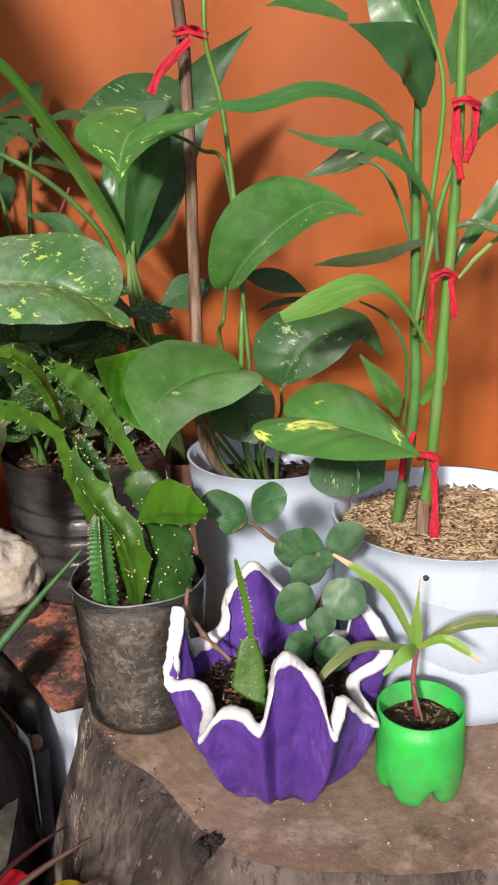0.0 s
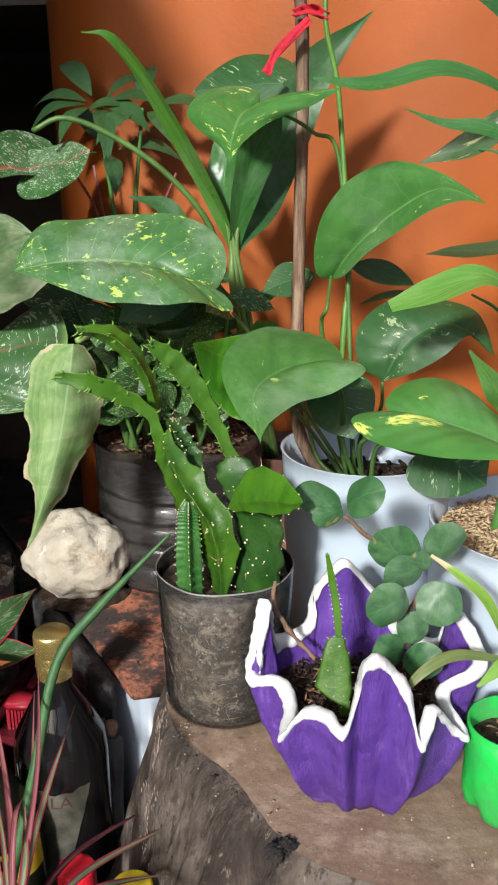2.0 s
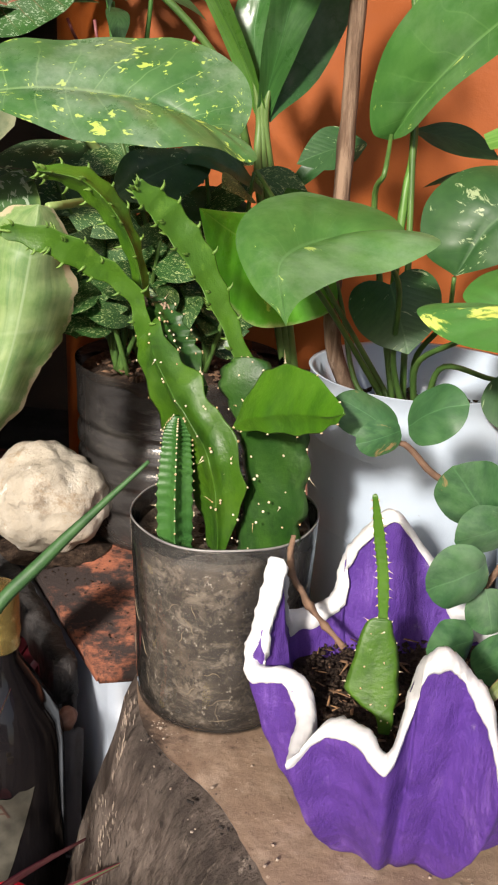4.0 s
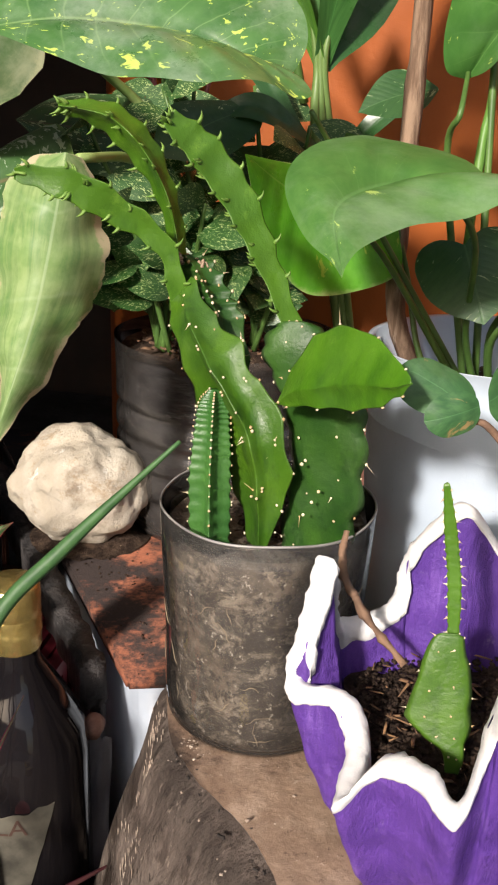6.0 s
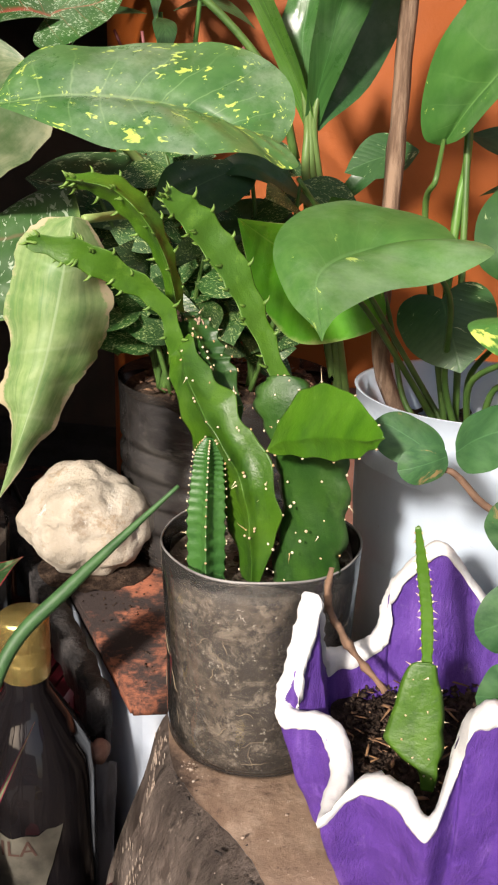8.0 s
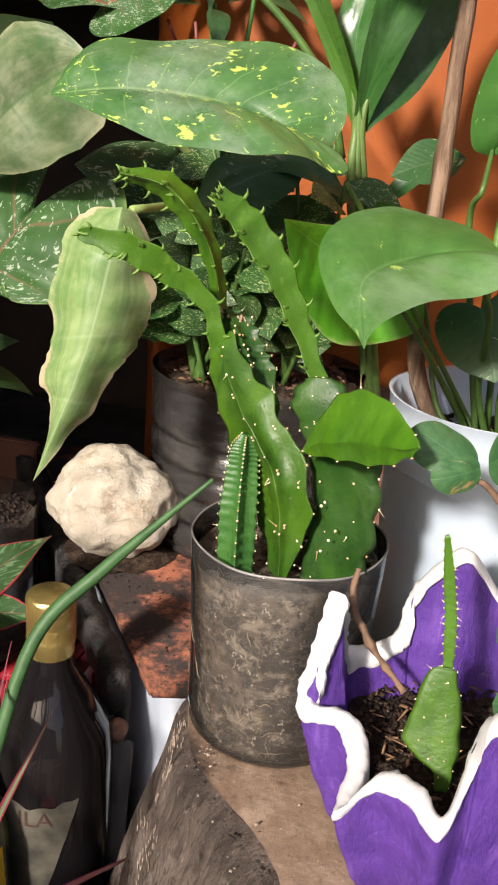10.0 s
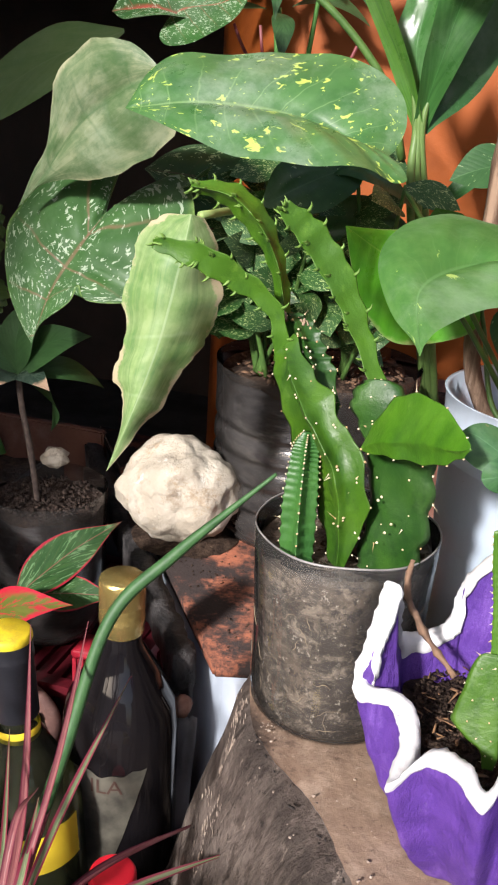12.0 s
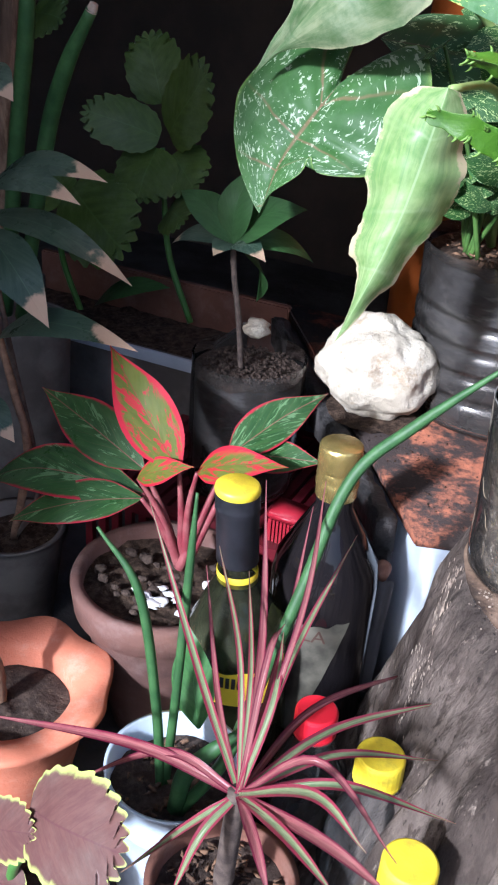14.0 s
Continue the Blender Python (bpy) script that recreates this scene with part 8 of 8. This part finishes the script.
def leggy_pot():
    cx, cy = -0.378, 0.862
    z0, h = 0.159, 0.137
    ob = thing("leggy_plant_pot", (cx, cy, z0), "leggy drooping plant in a cut smoky bottle of dry soil", "potted plant")
    r = 0.054
    part("bottle", lathe(bmesh.new(), [(r * 0.8, 0.0), (r - 0.004, 0.002), (r - 0.002, 0.008), (r - 0.001, h * 0.5), (r, h)], (cx, cy, z0 + 0.001), 52, 0.04), M_film_dark, ob, "smoky plastic bottle")
    part("soil_body", lathe(bmesh.new(), [(0.0, 0.003), (r - 0.01, 0.003), (r - 0.006, 0.01), (r - 0.0035, h - 0.018), (0.0, h - 0.016)], (cx, cy, z0 + 0.001), 52, 0.04), M_darksoil, ob)
    part("soil", disc(bmesh.new(), (cx, cy, z0 + h - 0.014), r - 0.0025, 0.005, 12, 44, 70, 0.003), M_drysoil, ob, "dry grey-brown soil")
    rnd = random.Random(31)
    tagged(part("clod", crumbs(bmesh.new(), (cx, cy, z0 + h - 0.011), r - 0.008, 420, 0.0022, 0.8, 1.2, rnd), M_drysoil, ob), kind="stuff")
    bm = bmesh.new()
    chunk(bm, (-0.390, 0.900, 0.308), (0.013, 0.01, 0.008), 8, 3, 0.6)
    part("pebble", bm, M_stone, ob, "pale pebble")
    hub = Vector((-0.398, 0.855, 0.399))
    stem(ob, ((-0.381, 0.852, 0.283), (-0.387, 0.852, 0.335), (-0.395, 0.853, 0.375), hub), (0.0026, 0.0028, 0.0026, 0.0024), M_stem_dark, bumps=0.35, n=24)
    for t, w, mat in (((-0.460, 0.850, 0.399), 0.024, L_browntip), ((-0.404, 0.830, 0.399), 0.024, L_browntip), ((-0.453, 0.860, 0.443), 0.034, L_shade), ((-0.391, 0.860, 0.467), 0.036, L_shade),
                      ((-0.359, 0.830, 0.406), 0.024, L_browntip), ((-0.347, 0.870, 0.444), 0.05, L_shade), ((-0.334, 0.890, 0.398), 0.03, L_shade), ((-0.454, 0.900, 0.420), 0.03, L_shade), ((-0.379, 0.900, 0.344), 0.04, L_shade)):
        leaf(ob, hub, t, w, mat, LANCE, (0, -0.5, 1), 0.12, 0.1, 0.05, sag=0.5)


leggy_pot()


# ---- planter box with scalloped leaves in the recess ----
def planter_box():
    ob = thing("planter_box", (-0.66, 1.08, 0), "grey-white planter box with scalloped green plants in the shade", "planter box")
    x0, x1, y0, y1, z = -0.80, -0.49, 0.96, 1.10, 0.225
    bm = bmesh.new()
    box(bm, (x0, y0, 0.0), (x1, y0 + 0.008, z), 0.002)
    box(bm, (x0, y0 + 0.0085, 0.0), (x0 + 0.008, y1, z), 0.002)
    box(bm, (x1 - 0.008, y0 + 0.0085, 0.0), (x1, y1, z), 0.002)
    part("tub", bm, M_darkpot, ob, "grey plastic tub", smooth=False)
    part("rim", box(bmesh.new(), (x0 - 0.004, y0 - 0.006, z - 0.012), (x1 + 0.004, y0 - 0.0005, z + 0.002), 0.001), M_enamel, ob, "white rim", smooth=False)
    part("back_board", box(bmesh.new(), (x0, y1 + 0.001, 0.0), (x1 + 0.05, y1 + 0.012, z + 0.03), 0.002), M_clay_brown, ob, "weathered brown back board", smooth=False)
    bm = bmesh.new()
    for i in range(21):
        for j in range(11):
            bm.verts.new((x0 + 0.009 + (x1 - x0 - 0.018) * i / 20, y0 + 0.009 + (y1 - y0 - 0.01) * j / 10, z - 0.02 + 0.006 * noise.noise(Vector((i * 0.6, j * 0.6, 0)))))
    bm.verts.ensure_lookup_table()
    for i in range(20):
        for j in range(10):
            a = i * 11 + j
            bm.faces.new((bm.verts[a], bm.verts[a + 11], bm.verts[a + 12], bm.verts[a + 1]))
    part("soil", bm, M_soil, ob)
    for pts in (((-0.560, 1.080, 0.215), (-0.594, 1.080, 0.300), (-0.605, 1.080, 0.417)), ((-0.705, 1.060, 0.195), (-0.729, 1.050, 0.288), (-0.687, 1.040, 0.360))):
        stem(ob, pts, (0.004, 0.0038, 0.003), M_cane_dark)
    for a, t, w in (((-0.592, 1.070, 0.436), (-0.534, 1.050, 0.507), 0.085), ((-0.597, 1.060, 0.433), (-0.673, 1.030, 0.454), 0.055), ((-0.612, 1.090, 0.464), (-0.638, 1.100, 0.531), 0.065), ((-0.600, 1.060, 0.421), (-0.607, 1.030, 0.369), 0.075),
                    ((-0.584, 1.070, 0.415), (-0.541, 1.040, 0.390), 0.06), ((-0.702, 1.040, 0.364), (-0.601, 0.990, 0.321), 0.095), ((-0.719, 1.040, 0.341), (-0.754, 1.060, 0.365), 0.06), ((-0.584, 1.060, 0.354), (-0.539, 1.020, 0.358), 0.05),
                    ((-0.835, 1.150, 0.535), (-0.771, 1.120, 0.535), 0.06)):
        leaf(ob, a, t, w, L_scallop, ROUND, (0, -0.9, 0.6), 0.05, 0.06, 0.08, 0.06, teeth=11, n=44)
    leaf(ob, (-0.680, 1.050, 0.219), (-0.543, 1.000, 0.286), 0.035, L_shade, LANCE, (0, -0.6, 0.9), 0.1)


planter_box()


# ---- dark-leaved plant and stick succulents by the recess ----
def shade_pot():
    c = Vector((-0.565, 0.740, 0.109))
    ob = thing("shade_plant_pot", (c.x, c.y, 0), "dark-leaved plant with dry tips in a grey clay pot", "potted plant")
    h = c.z
    part("pot", lathe(bmesh.new(), pot_wall(0.036, 0.05, h, 0.005, 0, 0.002), (c.x, c.y, 0.0), 44, 0.01), M_darkpot, ob)
    part("soil", disc(bmesh.new(), (c.x, c.y, h - 0.015), 0.045, 0.004), M_soil, ob)
    a = Vector((c.x, c.y, h - 0.015))
    stem(ob, (a, (-0.538, 0.735, 0.203), (-0.550, 0.735, 0.264), (-0.567, 0.735, 0.330)), (0.004, 0.004, 0.0036, 0.003), M_twig, bumps=0.3, n=24)
    stem(ob, (a, (-0.535, 0.745, 0.162), (-0.563, 0.750, 0.294), (-0.580, 0.750, 0.394)), (0.003, 0.003, 0.0026, 0.002), M_stem_dark)
    for b, t, w in (((-0.573, 0.740, 0.306), (-0.426, 0.720, 0.358), 0.034), ((-0.576, 0.740, 0.407), (-0.485, 0.700, 0.362), 0.042), ((-0.567, 0.740, 0.441), (-0.457, 0.730, 0.481), 0.034),
                         ((-0.590, 0.750, 0.412), (-0.440, 0.750, 0.400), 0.03), ((-0.570, 0.740, 0.532), (-0.524, 0.720, 0.523), 0.03), ((-0.555, 0.720, 0.447), (-0.463, 0.710, 0.464), 0.03), ((-0.580, 0.720, 0.256), (-0.526, 0.700, 0.240), 0.03)):
        leaf(ob, b, t, w, L_browntip, LANCE, (0, -0.5, 1), 0.1, 0.08, 0.05, sag=0.4)
    ob = thing("stick_succulent", (-0.657, 0.860, 0.231), "upright green stick succulent with a cut dry tip", "potted plant")
    p = Vector((-0.639, 0.860, 0.274))
    part("pot", lathe(bmesh.new(), pot_wall(0.04, 0.05, max(0.05, p.z), 0.004), (p.x, p.y, 0), 40, 0.01), M_darkpot, ob)
    stem(ob, (p, (-0.570, 0.820, 0.461), (-0.532, 0.800, 0.531), (-0.498, 0.790, 0.579)), (0.007, 0.0075, 0.007, 0.0048), M_spear, "spear", n=24)
    stem(ob, ((-0.499, 0.790, 0.577), (-0.496, 0.790, 0.583)), (0.0048, 0.0035), M_crumb, "cut_tip", "dry pale cut tip")
    stem(ob, (p + Vector((-0.02, 0, 0)), (-0.602, 0.820, 0.456), (-0.570, 0.800, 0.553), (-0.557, 0.790, 0.610)), (0.007, 0.0075, 0.007, 0.006), M_spear, "spear", n=24)
    stem(ob, (p + Vector((-0.03, 0.01, 0)), (-0.629, 0.840, 0.479), (-0.612, 0.840, 0.607)), (0.008, 0.008, 0.008), M_wood_stake, "dry_stalk", "dry tan stalk", n=20)


shade_pot()


# ---- red-edged plant in an old clay pot ----
def aglaonema():
    c = Vector((-0.366, 0.696, 0.159))
    ob = thing("red_edged_plant", (c.x, c.y, 0), "red-edged leafy plant with pink stems in a dusty clay pot", "potted plant")
    h, r = c.z, 0.078
    part("pot", lathe(bmesh.new(), [(0.0, 0.0), (r * 0.56, 0.0), (r * 0.58, 0.004), (r * 0.9, h - 0.032), (r * 0.92, h - 0.03), (r, h - 0.028), (r + 0.002, h - 0.004), (r, h), (r - 0.008, h), (r - 0.009, h - 0.03), (0.0, h - 0.03)], (c.x, c.y, 0.0), 56, 0.012), M_clay_pink, ob, "dusty rose-brown clay")
    part("soil", disc(bmesh.new(), (c.x, c.y, h - 0.014), r - 0.008, 0.005), M_soil, ob)
    rnd = random.Random(41)
    bm = bmesh.new()
    for k in range(34):
        a, q = rnd.uniform(0, 6.28), rnd.uniform(0.01, 0.064)
        s = rnd.uniform(0.003, 0.007)
        chunk(bm, (c.x + q * math.cos(a), c.y + q * math.sin(a), h - 0.009), (s, s * 0.8, s * 0.6), k, 2, 0.5)
    tagged(part("pebble", bm, M_drysoil, ob, "dry clods"), kind="stuff")
    bm = bmesh.new()
    for k in range(12):
        chunk(bm, (-0.352 + rnd.gauss(0, 0.011), 0.668 + rnd.gauss(0, 0.007), h - 0.006 + rnd.uniform(0, 0.004)), (rnd.uniform(0.003, 0.007), rnd.uniform(0.002, 0.005), 0.0012), k + 4, 2, 0.7, 1.6)
    chunk(bm, (-0.322, 0.700, h - 0.003), (0.009, 0.007, 0.008), 31, 3, 0.3)
    part("shell_grit", bm, M_white_rim, ob, "crumpled white scraps")
    crown = Vector((-0.354, 0.705, 0.173))
    for b, t, w, mat, up, kw in (((-0.358, 0.700, 0.258), (-0.447, 0.735, 0.334), 0.042, L_agl_red, (0.6, -0.8, 0.2), dict(arch=0.08, fold=0.12)),
                                 ((-0.397, 0.710, 0.243), (-0.522, 0.740, 0.273), 0.042, L_agl, (0.3, -0.7, 0.7), dict(arch=0.06, fold=0.1)),
                                 ((-0.392, 0.700, 0.227), (-0.569, 0.700, 0.190), 0.044, L_agl, (0.0, -0.6, 0.9), dict(arch=0.14, fold=0.08, sag=0.3)),
                                 ((-0.387, 0.690, 0.229), (-0.501, 0.660, 0.182), 0.036, L_agl, (0.0, -0.6, 0.9), dict(arch=0.1, fold=0.08)),
                                 ((-0.330, 0.730, 0.265), (-0.275, 0.800, 0.310), 0.04, L_agl, (-0.3, -0.8, 0.6), dict(arch=0.06, fold=0.1)),
                                 ((-0.317, 0.740, 0.267), (-0.251, 0.740, 0.280), 0.026, L_agl, (0, -0.7, 0.8), dict(arch=0.05, fold=0.05)),
                                 ((-0.342, 0.700, 0.263), (-0.265, 0.700, 0.292), 0.028, L_agl_red, (0, -0.7, 0.8), dict(arch=0.14, fold=0.05)),
                                 ((-0.390, 0.690, 0.247), (-0.339, 0.690, 0.274), 0.022, L_agl_red, (0, -0.7, 0.8), dict(arch=0.1, fold=0.05))):
        leaf(ob, b, t, w * 1.12, mat, POINTED, up, wave=0.06, **kw)
        stem(ob, (crown + Vector((rnd.uniform(-.006, .006), rnd.uniform(-.006, .006), -0.01)), crown.lerp(Vector(b), 0.55) + Vector((rnd.uniform(-.004, .004), 0, 0)), b), (0.0045, 0.003, 0.0018), M_pink_stem, "petiole", "pink stem")


aglaonema()


# ---- scalloped orange clay pot ----
def orange_pot():
    c = Vector((-0.430, 0.565, 0.106))
    ob = thing("orange_clay_pot", (c.x, c.y, 0), "bright orange clay pot with a wavy petal rim and dry soil", "flower pot")
    h = c.z
    bm = bmesh.new()
    rows = []
    for r, z in ((0.0, 0.0), (0.04, 0.0), (0.045, 0.01), (0.058, h * 0.6), (0.062, h - 0.02), (0.074, h - 0.006), (0.082, h), (0.079, h + 0.004), (0.05, h - 0.006), (0.047, h - 0.03), (0.0, h - 0.03)):
        row = []
        for k in range(96):
            a = 2 * math.pi * k / 96
            w = max(0, (r - 0.06) / 0.02) if z > h * 0.5 else 0
            rr = r * (1 + 0.035 * w * math.cos(a * 7) + 0.02 * w * noise.noise(Vector((math.cos(a) * 2, math.sin(a) * 2, 5))))
            row.append(bm.verts.new((c.x + rr * math.cos(a), c.y + rr * math.sin(a), z + 0.0025 * w * math.cos(a * 7) + 0.002 * w * noise.noise(Vector((math.cos(a) * 2, math.sin(a) * 2, 1))))))
        rows.append(row)
    skin(bm, rows, False)
    part("pot", bm, M_clay_orange, ob, "bright orange clay")
    part("soil", disc(bmesh.new(), (c.x, c.y, h - 0.02), 0.0475, 0.004), M_drysoil, ob)
    stem(ob, ((c.x - 0.01, c.y, h - 0.025), (c.x - 0.012, c.y, h + 0.02), (c.x - 0.03, c.y - 0.01, h + 0.06)), (0.006, 0.0055, 0.005), M_twig, bumps=0.4, label="dry woody stump")


orange_pot()


# ---- white pot with cylinder snake plant ----
def snake_pot():
    c = Vector((-0.258, 0.530, 0.149))
    ob = thing("snake_plant_pot", (c.x, c.y, 0), "white plastic pot holding long round green snake plant spears", "potted plant")
    h = c.z
    part("pot", lathe(bmesh.new(), pot_wall(0.038, 0.0475, h, 0.002, 0, 0.0012), (c.x, c.y, 0.0), 52, 0.01), M_white_plastic, ob, "soiled white plastic")
    part("soil", disc(bmesh.new(), (c.x, c.y, h - 0.022), 0.045, 0.004), M_drysoil, ob)
    rnd = random.Random(51)
    tagged(part("clod", crumbs(bmesh.new(), (c.x, c.y, h - 0.02), 0.04, 90, 0.003, 0.6, 1.8, rnd), M_chip, ob), kind="stuff")
    s = Vector((c.x, c.y, h - 0.022))
    stem(ob, (s + Vector((0.012, -0.016, 0)), (-0.219, 0.520, 0.183), (-0.207, 0.535, 0.238), (-0.196, 0.560, 0.297), (-0.184, 0.590, 0.364), (-0.157, 0.612, 0.398), (-0.106, 0.626, 0.451)), (0.0042, 0.0042, 0.004, 0.0038, 0.0036, 0.0034, 0.001), M_spear, "spear", "long bent green spear", n=60)
    stem(ob, ((-0.268, 0.527, 0.120), (-0.275, 0.530, 0.193), (-0.289, 0.530, 0.280), (-0.319, 0.530, 0.318)), (0.0034, 0.0034, 0.003, 0.001), M_spear, "spear", n=30)
    stem(ob, ((-0.267, 0.530, 0.117), (-0.263, 0.535, 0.209), (-0.260, 0.540, 0.306), (-0.260, 0.545, 0.354)), (0.0034, 0.0032, 0.0028, 0.001), M_spear, "spear", n=30)
    stem(ob, ((-0.248, 0.512, 0.131), (-0.241, 0.510, 0.168), (-0.223, 0.510, 0.199), (-0.211, 0.520, 0.210)), (0.006, 0.006, 0.005, 0.003), M_spear, "spear", n=24)
    leaf(ob, (-0.258, 0.560, 0.154), (-0.279, 0.580, 0.221), 0.03, L_bamboo, LANCE, (0.3, -1, 0.3), 0.05, 0.1)


snake_pot()


# ---- pink striped dragon tree in front ----
def dragon_tree():
    hub = Vector((-0.179, 0.452, 0.246))
    base = Vector((hub.x - 0.012, hub.y + 0.015, 0))
    ob = thing("dragon_tree", base, "small dragon tree with pink and green striped strap leaves, brown pot", "potted plant")
    h = 0.15
    part("pot", lathe(bmesh.new(), pot_wall(0.034, 0.044, h, 0.004, 0, 0.002), base, 48, 0.01), M_clay_brown, ob, "dark brown clay pot")
    part("soil", disc(bmesh.new(), (base.x, base.y, h - 0.014), 0.04, 0.003), M_drysoil, ob)
    rnd = random.Random(61)
    tagged(part("chip", crumbs(bmesh.new(), (base.x, base.y, h - 0.012), 0.036, 160, 0.0022, 0.5, 2.4, rnd), M_chip, ob), kind="stuff")
    stem(ob, (base + Vector((0, 0, h - 0.014)), base.lerp(hub, 0.6) + Vector((0, 0, 0.06)), hub), (0.006, 0.006, 0.005), M_stem_dark, "trunk", "ringed grey-brown trunk", nodes=6, n=24)
    standing = (((-0.237, 0.510, 0.260), (-0.301, 0.560, 0.327), 0.0085, L_tri), ((-0.205, 0.530, 0.272), (-0.245, 0.610, 0.334), 0.0085, L_tri_pink), ((-0.188, 0.540, 0.268), (-0.182, 0.615, 0.312), 0.0085, L_tri),
                             ((-0.198, 0.500, 0.278), (-0.230, 0.560, 0.300), 0.006, L_tri), ((-0.176, 0.480, 0.285), (-0.189, 0.520, 0.300), 0.009, L_tri), ((-0.170, 0.540, 0.232), (-0.131, 0.640, 0.204), 0.0085, L_tri_pink),
                             ((-0.152, 0.520, 0.241), (-0.101, 0.596, 0.228), 0.0095, L_tri))
    drooping = (((-0.141, 0.490, 0.255), (-0.095, 0.545, 0.227), 0.0085, L_tri), ((-0.131, 0.470, 0.258), (-0.074, 0.500, 0.235), 0.0095, L_tri),
                             ((-0.138, 0.450, 0.290), (-0.094, 0.460, 0.237), 0.0075, L_tri_pink), ((-0.118, 0.400, 0.303), (-0.078, 0.370, 0.332), 0.010, L_tri_pink), ((-0.137, 0.410, 0.283), (-0.101, 0.380, 0.303), 0.010, L_tri),
                             ((-0.155, 0.420, 0.256), (-0.137, 0.400, 0.252), 0.010, L_tri_pink), ((-0.189, 0.430, 0.228), (-0.196, 0.410, 0.197), 0.010, L_tri), ((-0.201, 0.440, 0.218), (-0.244, 0.440, 0.154), 0.008, L_tri),
                             ((-0.228, 0.460, 0.239), (-0.305, 0.480, 0.157), 0.0085, L_tri_pink), ((-0.249, 0.460, 0.234), (-0.381, 0.480, 0.177), 0.011, L_tri_pink), ((-0.221, 0.510, 0.237), (-0.264, 0.570, 0.285), 0.007, L_tri_pink),
                             ((-0.172, 0.520, 0.239), (-0.148, 0.580, 0.234), 0.004, L_tri_pink), ((-0.125, 0.400, 0.327), (-0.095, 0.380, 0.337), 0.009, L_tri), ((-0.179, 0.520, 0.318), (-0.202, 0.600, 0.353), 0.006, L_tri_pink), ((-0.185, 0.490, 0.303), (-0.189, 0.520, 0.306), 0.007, L_tri_pink),
                             ((-0.201, 0.490, 0.296), (-0.251, 0.560, 0.311), 0.006, L_tri), ((-0.202, 0.560, 0.267), (-0.215, 0.620, 0.319), 0.005, L_tri_pink))
    for mid, tip, w, mat in standing + drooping:
        ribbon(ob, (hub, Vector(mid) + Vector((0, 0, 0.004)), tip), (w * 0.40, w * 0.60, w * 0.47, 0.0004), mat, up=(0, -0.6, 0.8), fold=0.3, n=18)


dragon_tree()


# ---- plum coleus at the edge ----
def coleus():
    c = Vector((-0.288, 0.420, 0.171))
    ob = thing("coleus_plant", (c.x - 0.03, c.y, 0), "plum-coloured coleus with lime scalloped leaf edges", "potted plant")
    part("pot", lathe(bmesh.new(), pot_wall(0.035, 0.045, 0.12, 0.003), (c.x - 0.03, c.y + 0.01, 0), 44, 0.01), M_clay_brown, ob)
    part("soil", disc(bmesh.new(), (c.x - 0.03, c.y + 0.01, 0.11), 0.042, 0.003), M_soil, ob)
    stem(ob, ((c.x - 0.03, c.y + 0.01, 0.11), (c.x - 0.02, c.y + 0.005, 0.14), c), (0.004, 0.0035, 0.003), M_cane_dark)
    leaf(ob, (-0.292, 0.420, 0.202), (-0.222, 0.405, 0.226), 0.058, L_coleus, ROUND, (0.1, -0.8, 0.7), 0.04, 0.02, 0.08, 0.05, teeth=12, n=60)
    leaf(ob, (-0.326, 0.420, 0.167), (-0.282, 0.410, 0.198), 0.034, L_coleus, ROUND, (0.1, -0.8, 0.7), 0.04, 0.02, 0.08, 0.05, teeth=12, n=50)
    leaf(ob, (-0.311, 0.430, 0.129), (-0.338, 0.420, 0.085), 0.04, L_coleus, ROUND, (0.1, -0.8, 0.7), 0.04, 0.02, 0.08, 0.05, teeth=12, n=50)


coleus()


# ---- small red basket behind the bottles ----
def red_basket():
    c = Vector((-0.297, 0.800, 0.201))
    ob = thing("red_basket", (c.x, c.y, 0), "small bright red slotted plastic basket behind the bottles", "basket")
    w, d, h = 0.018, 0.015, c.z - 0.012
    part("rim", box(bmesh.new(), (c.x - w, c.y - d, h - 0.008), (c.x + w, c.y + d, h), 0.002), M_red_basket, ob)
    for k in range(9):
        x = c.x - w + 0.004 + (2 * w - 0.008) * k / 8
        part("slat", box(bmesh.new(), (x - 0.0024, c.y - d + 0.001, 0.0), (x + 0.0024, c.y - d + 0.004, h - 0.0082)), M_red_basket, ob, smooth=False)
    for k in range(7):
        y = c.y - d + 0.005 + (2 * d - 0.01) * k / 6
        part("slat", box(bmesh.new(), (c.x + w - 0.004, y - 0.0024, 0.0), (c.x + w - 0.001, y + 0.0024, h - 0.0082)), M_red_basket, ob, smooth=False)


red_basket()
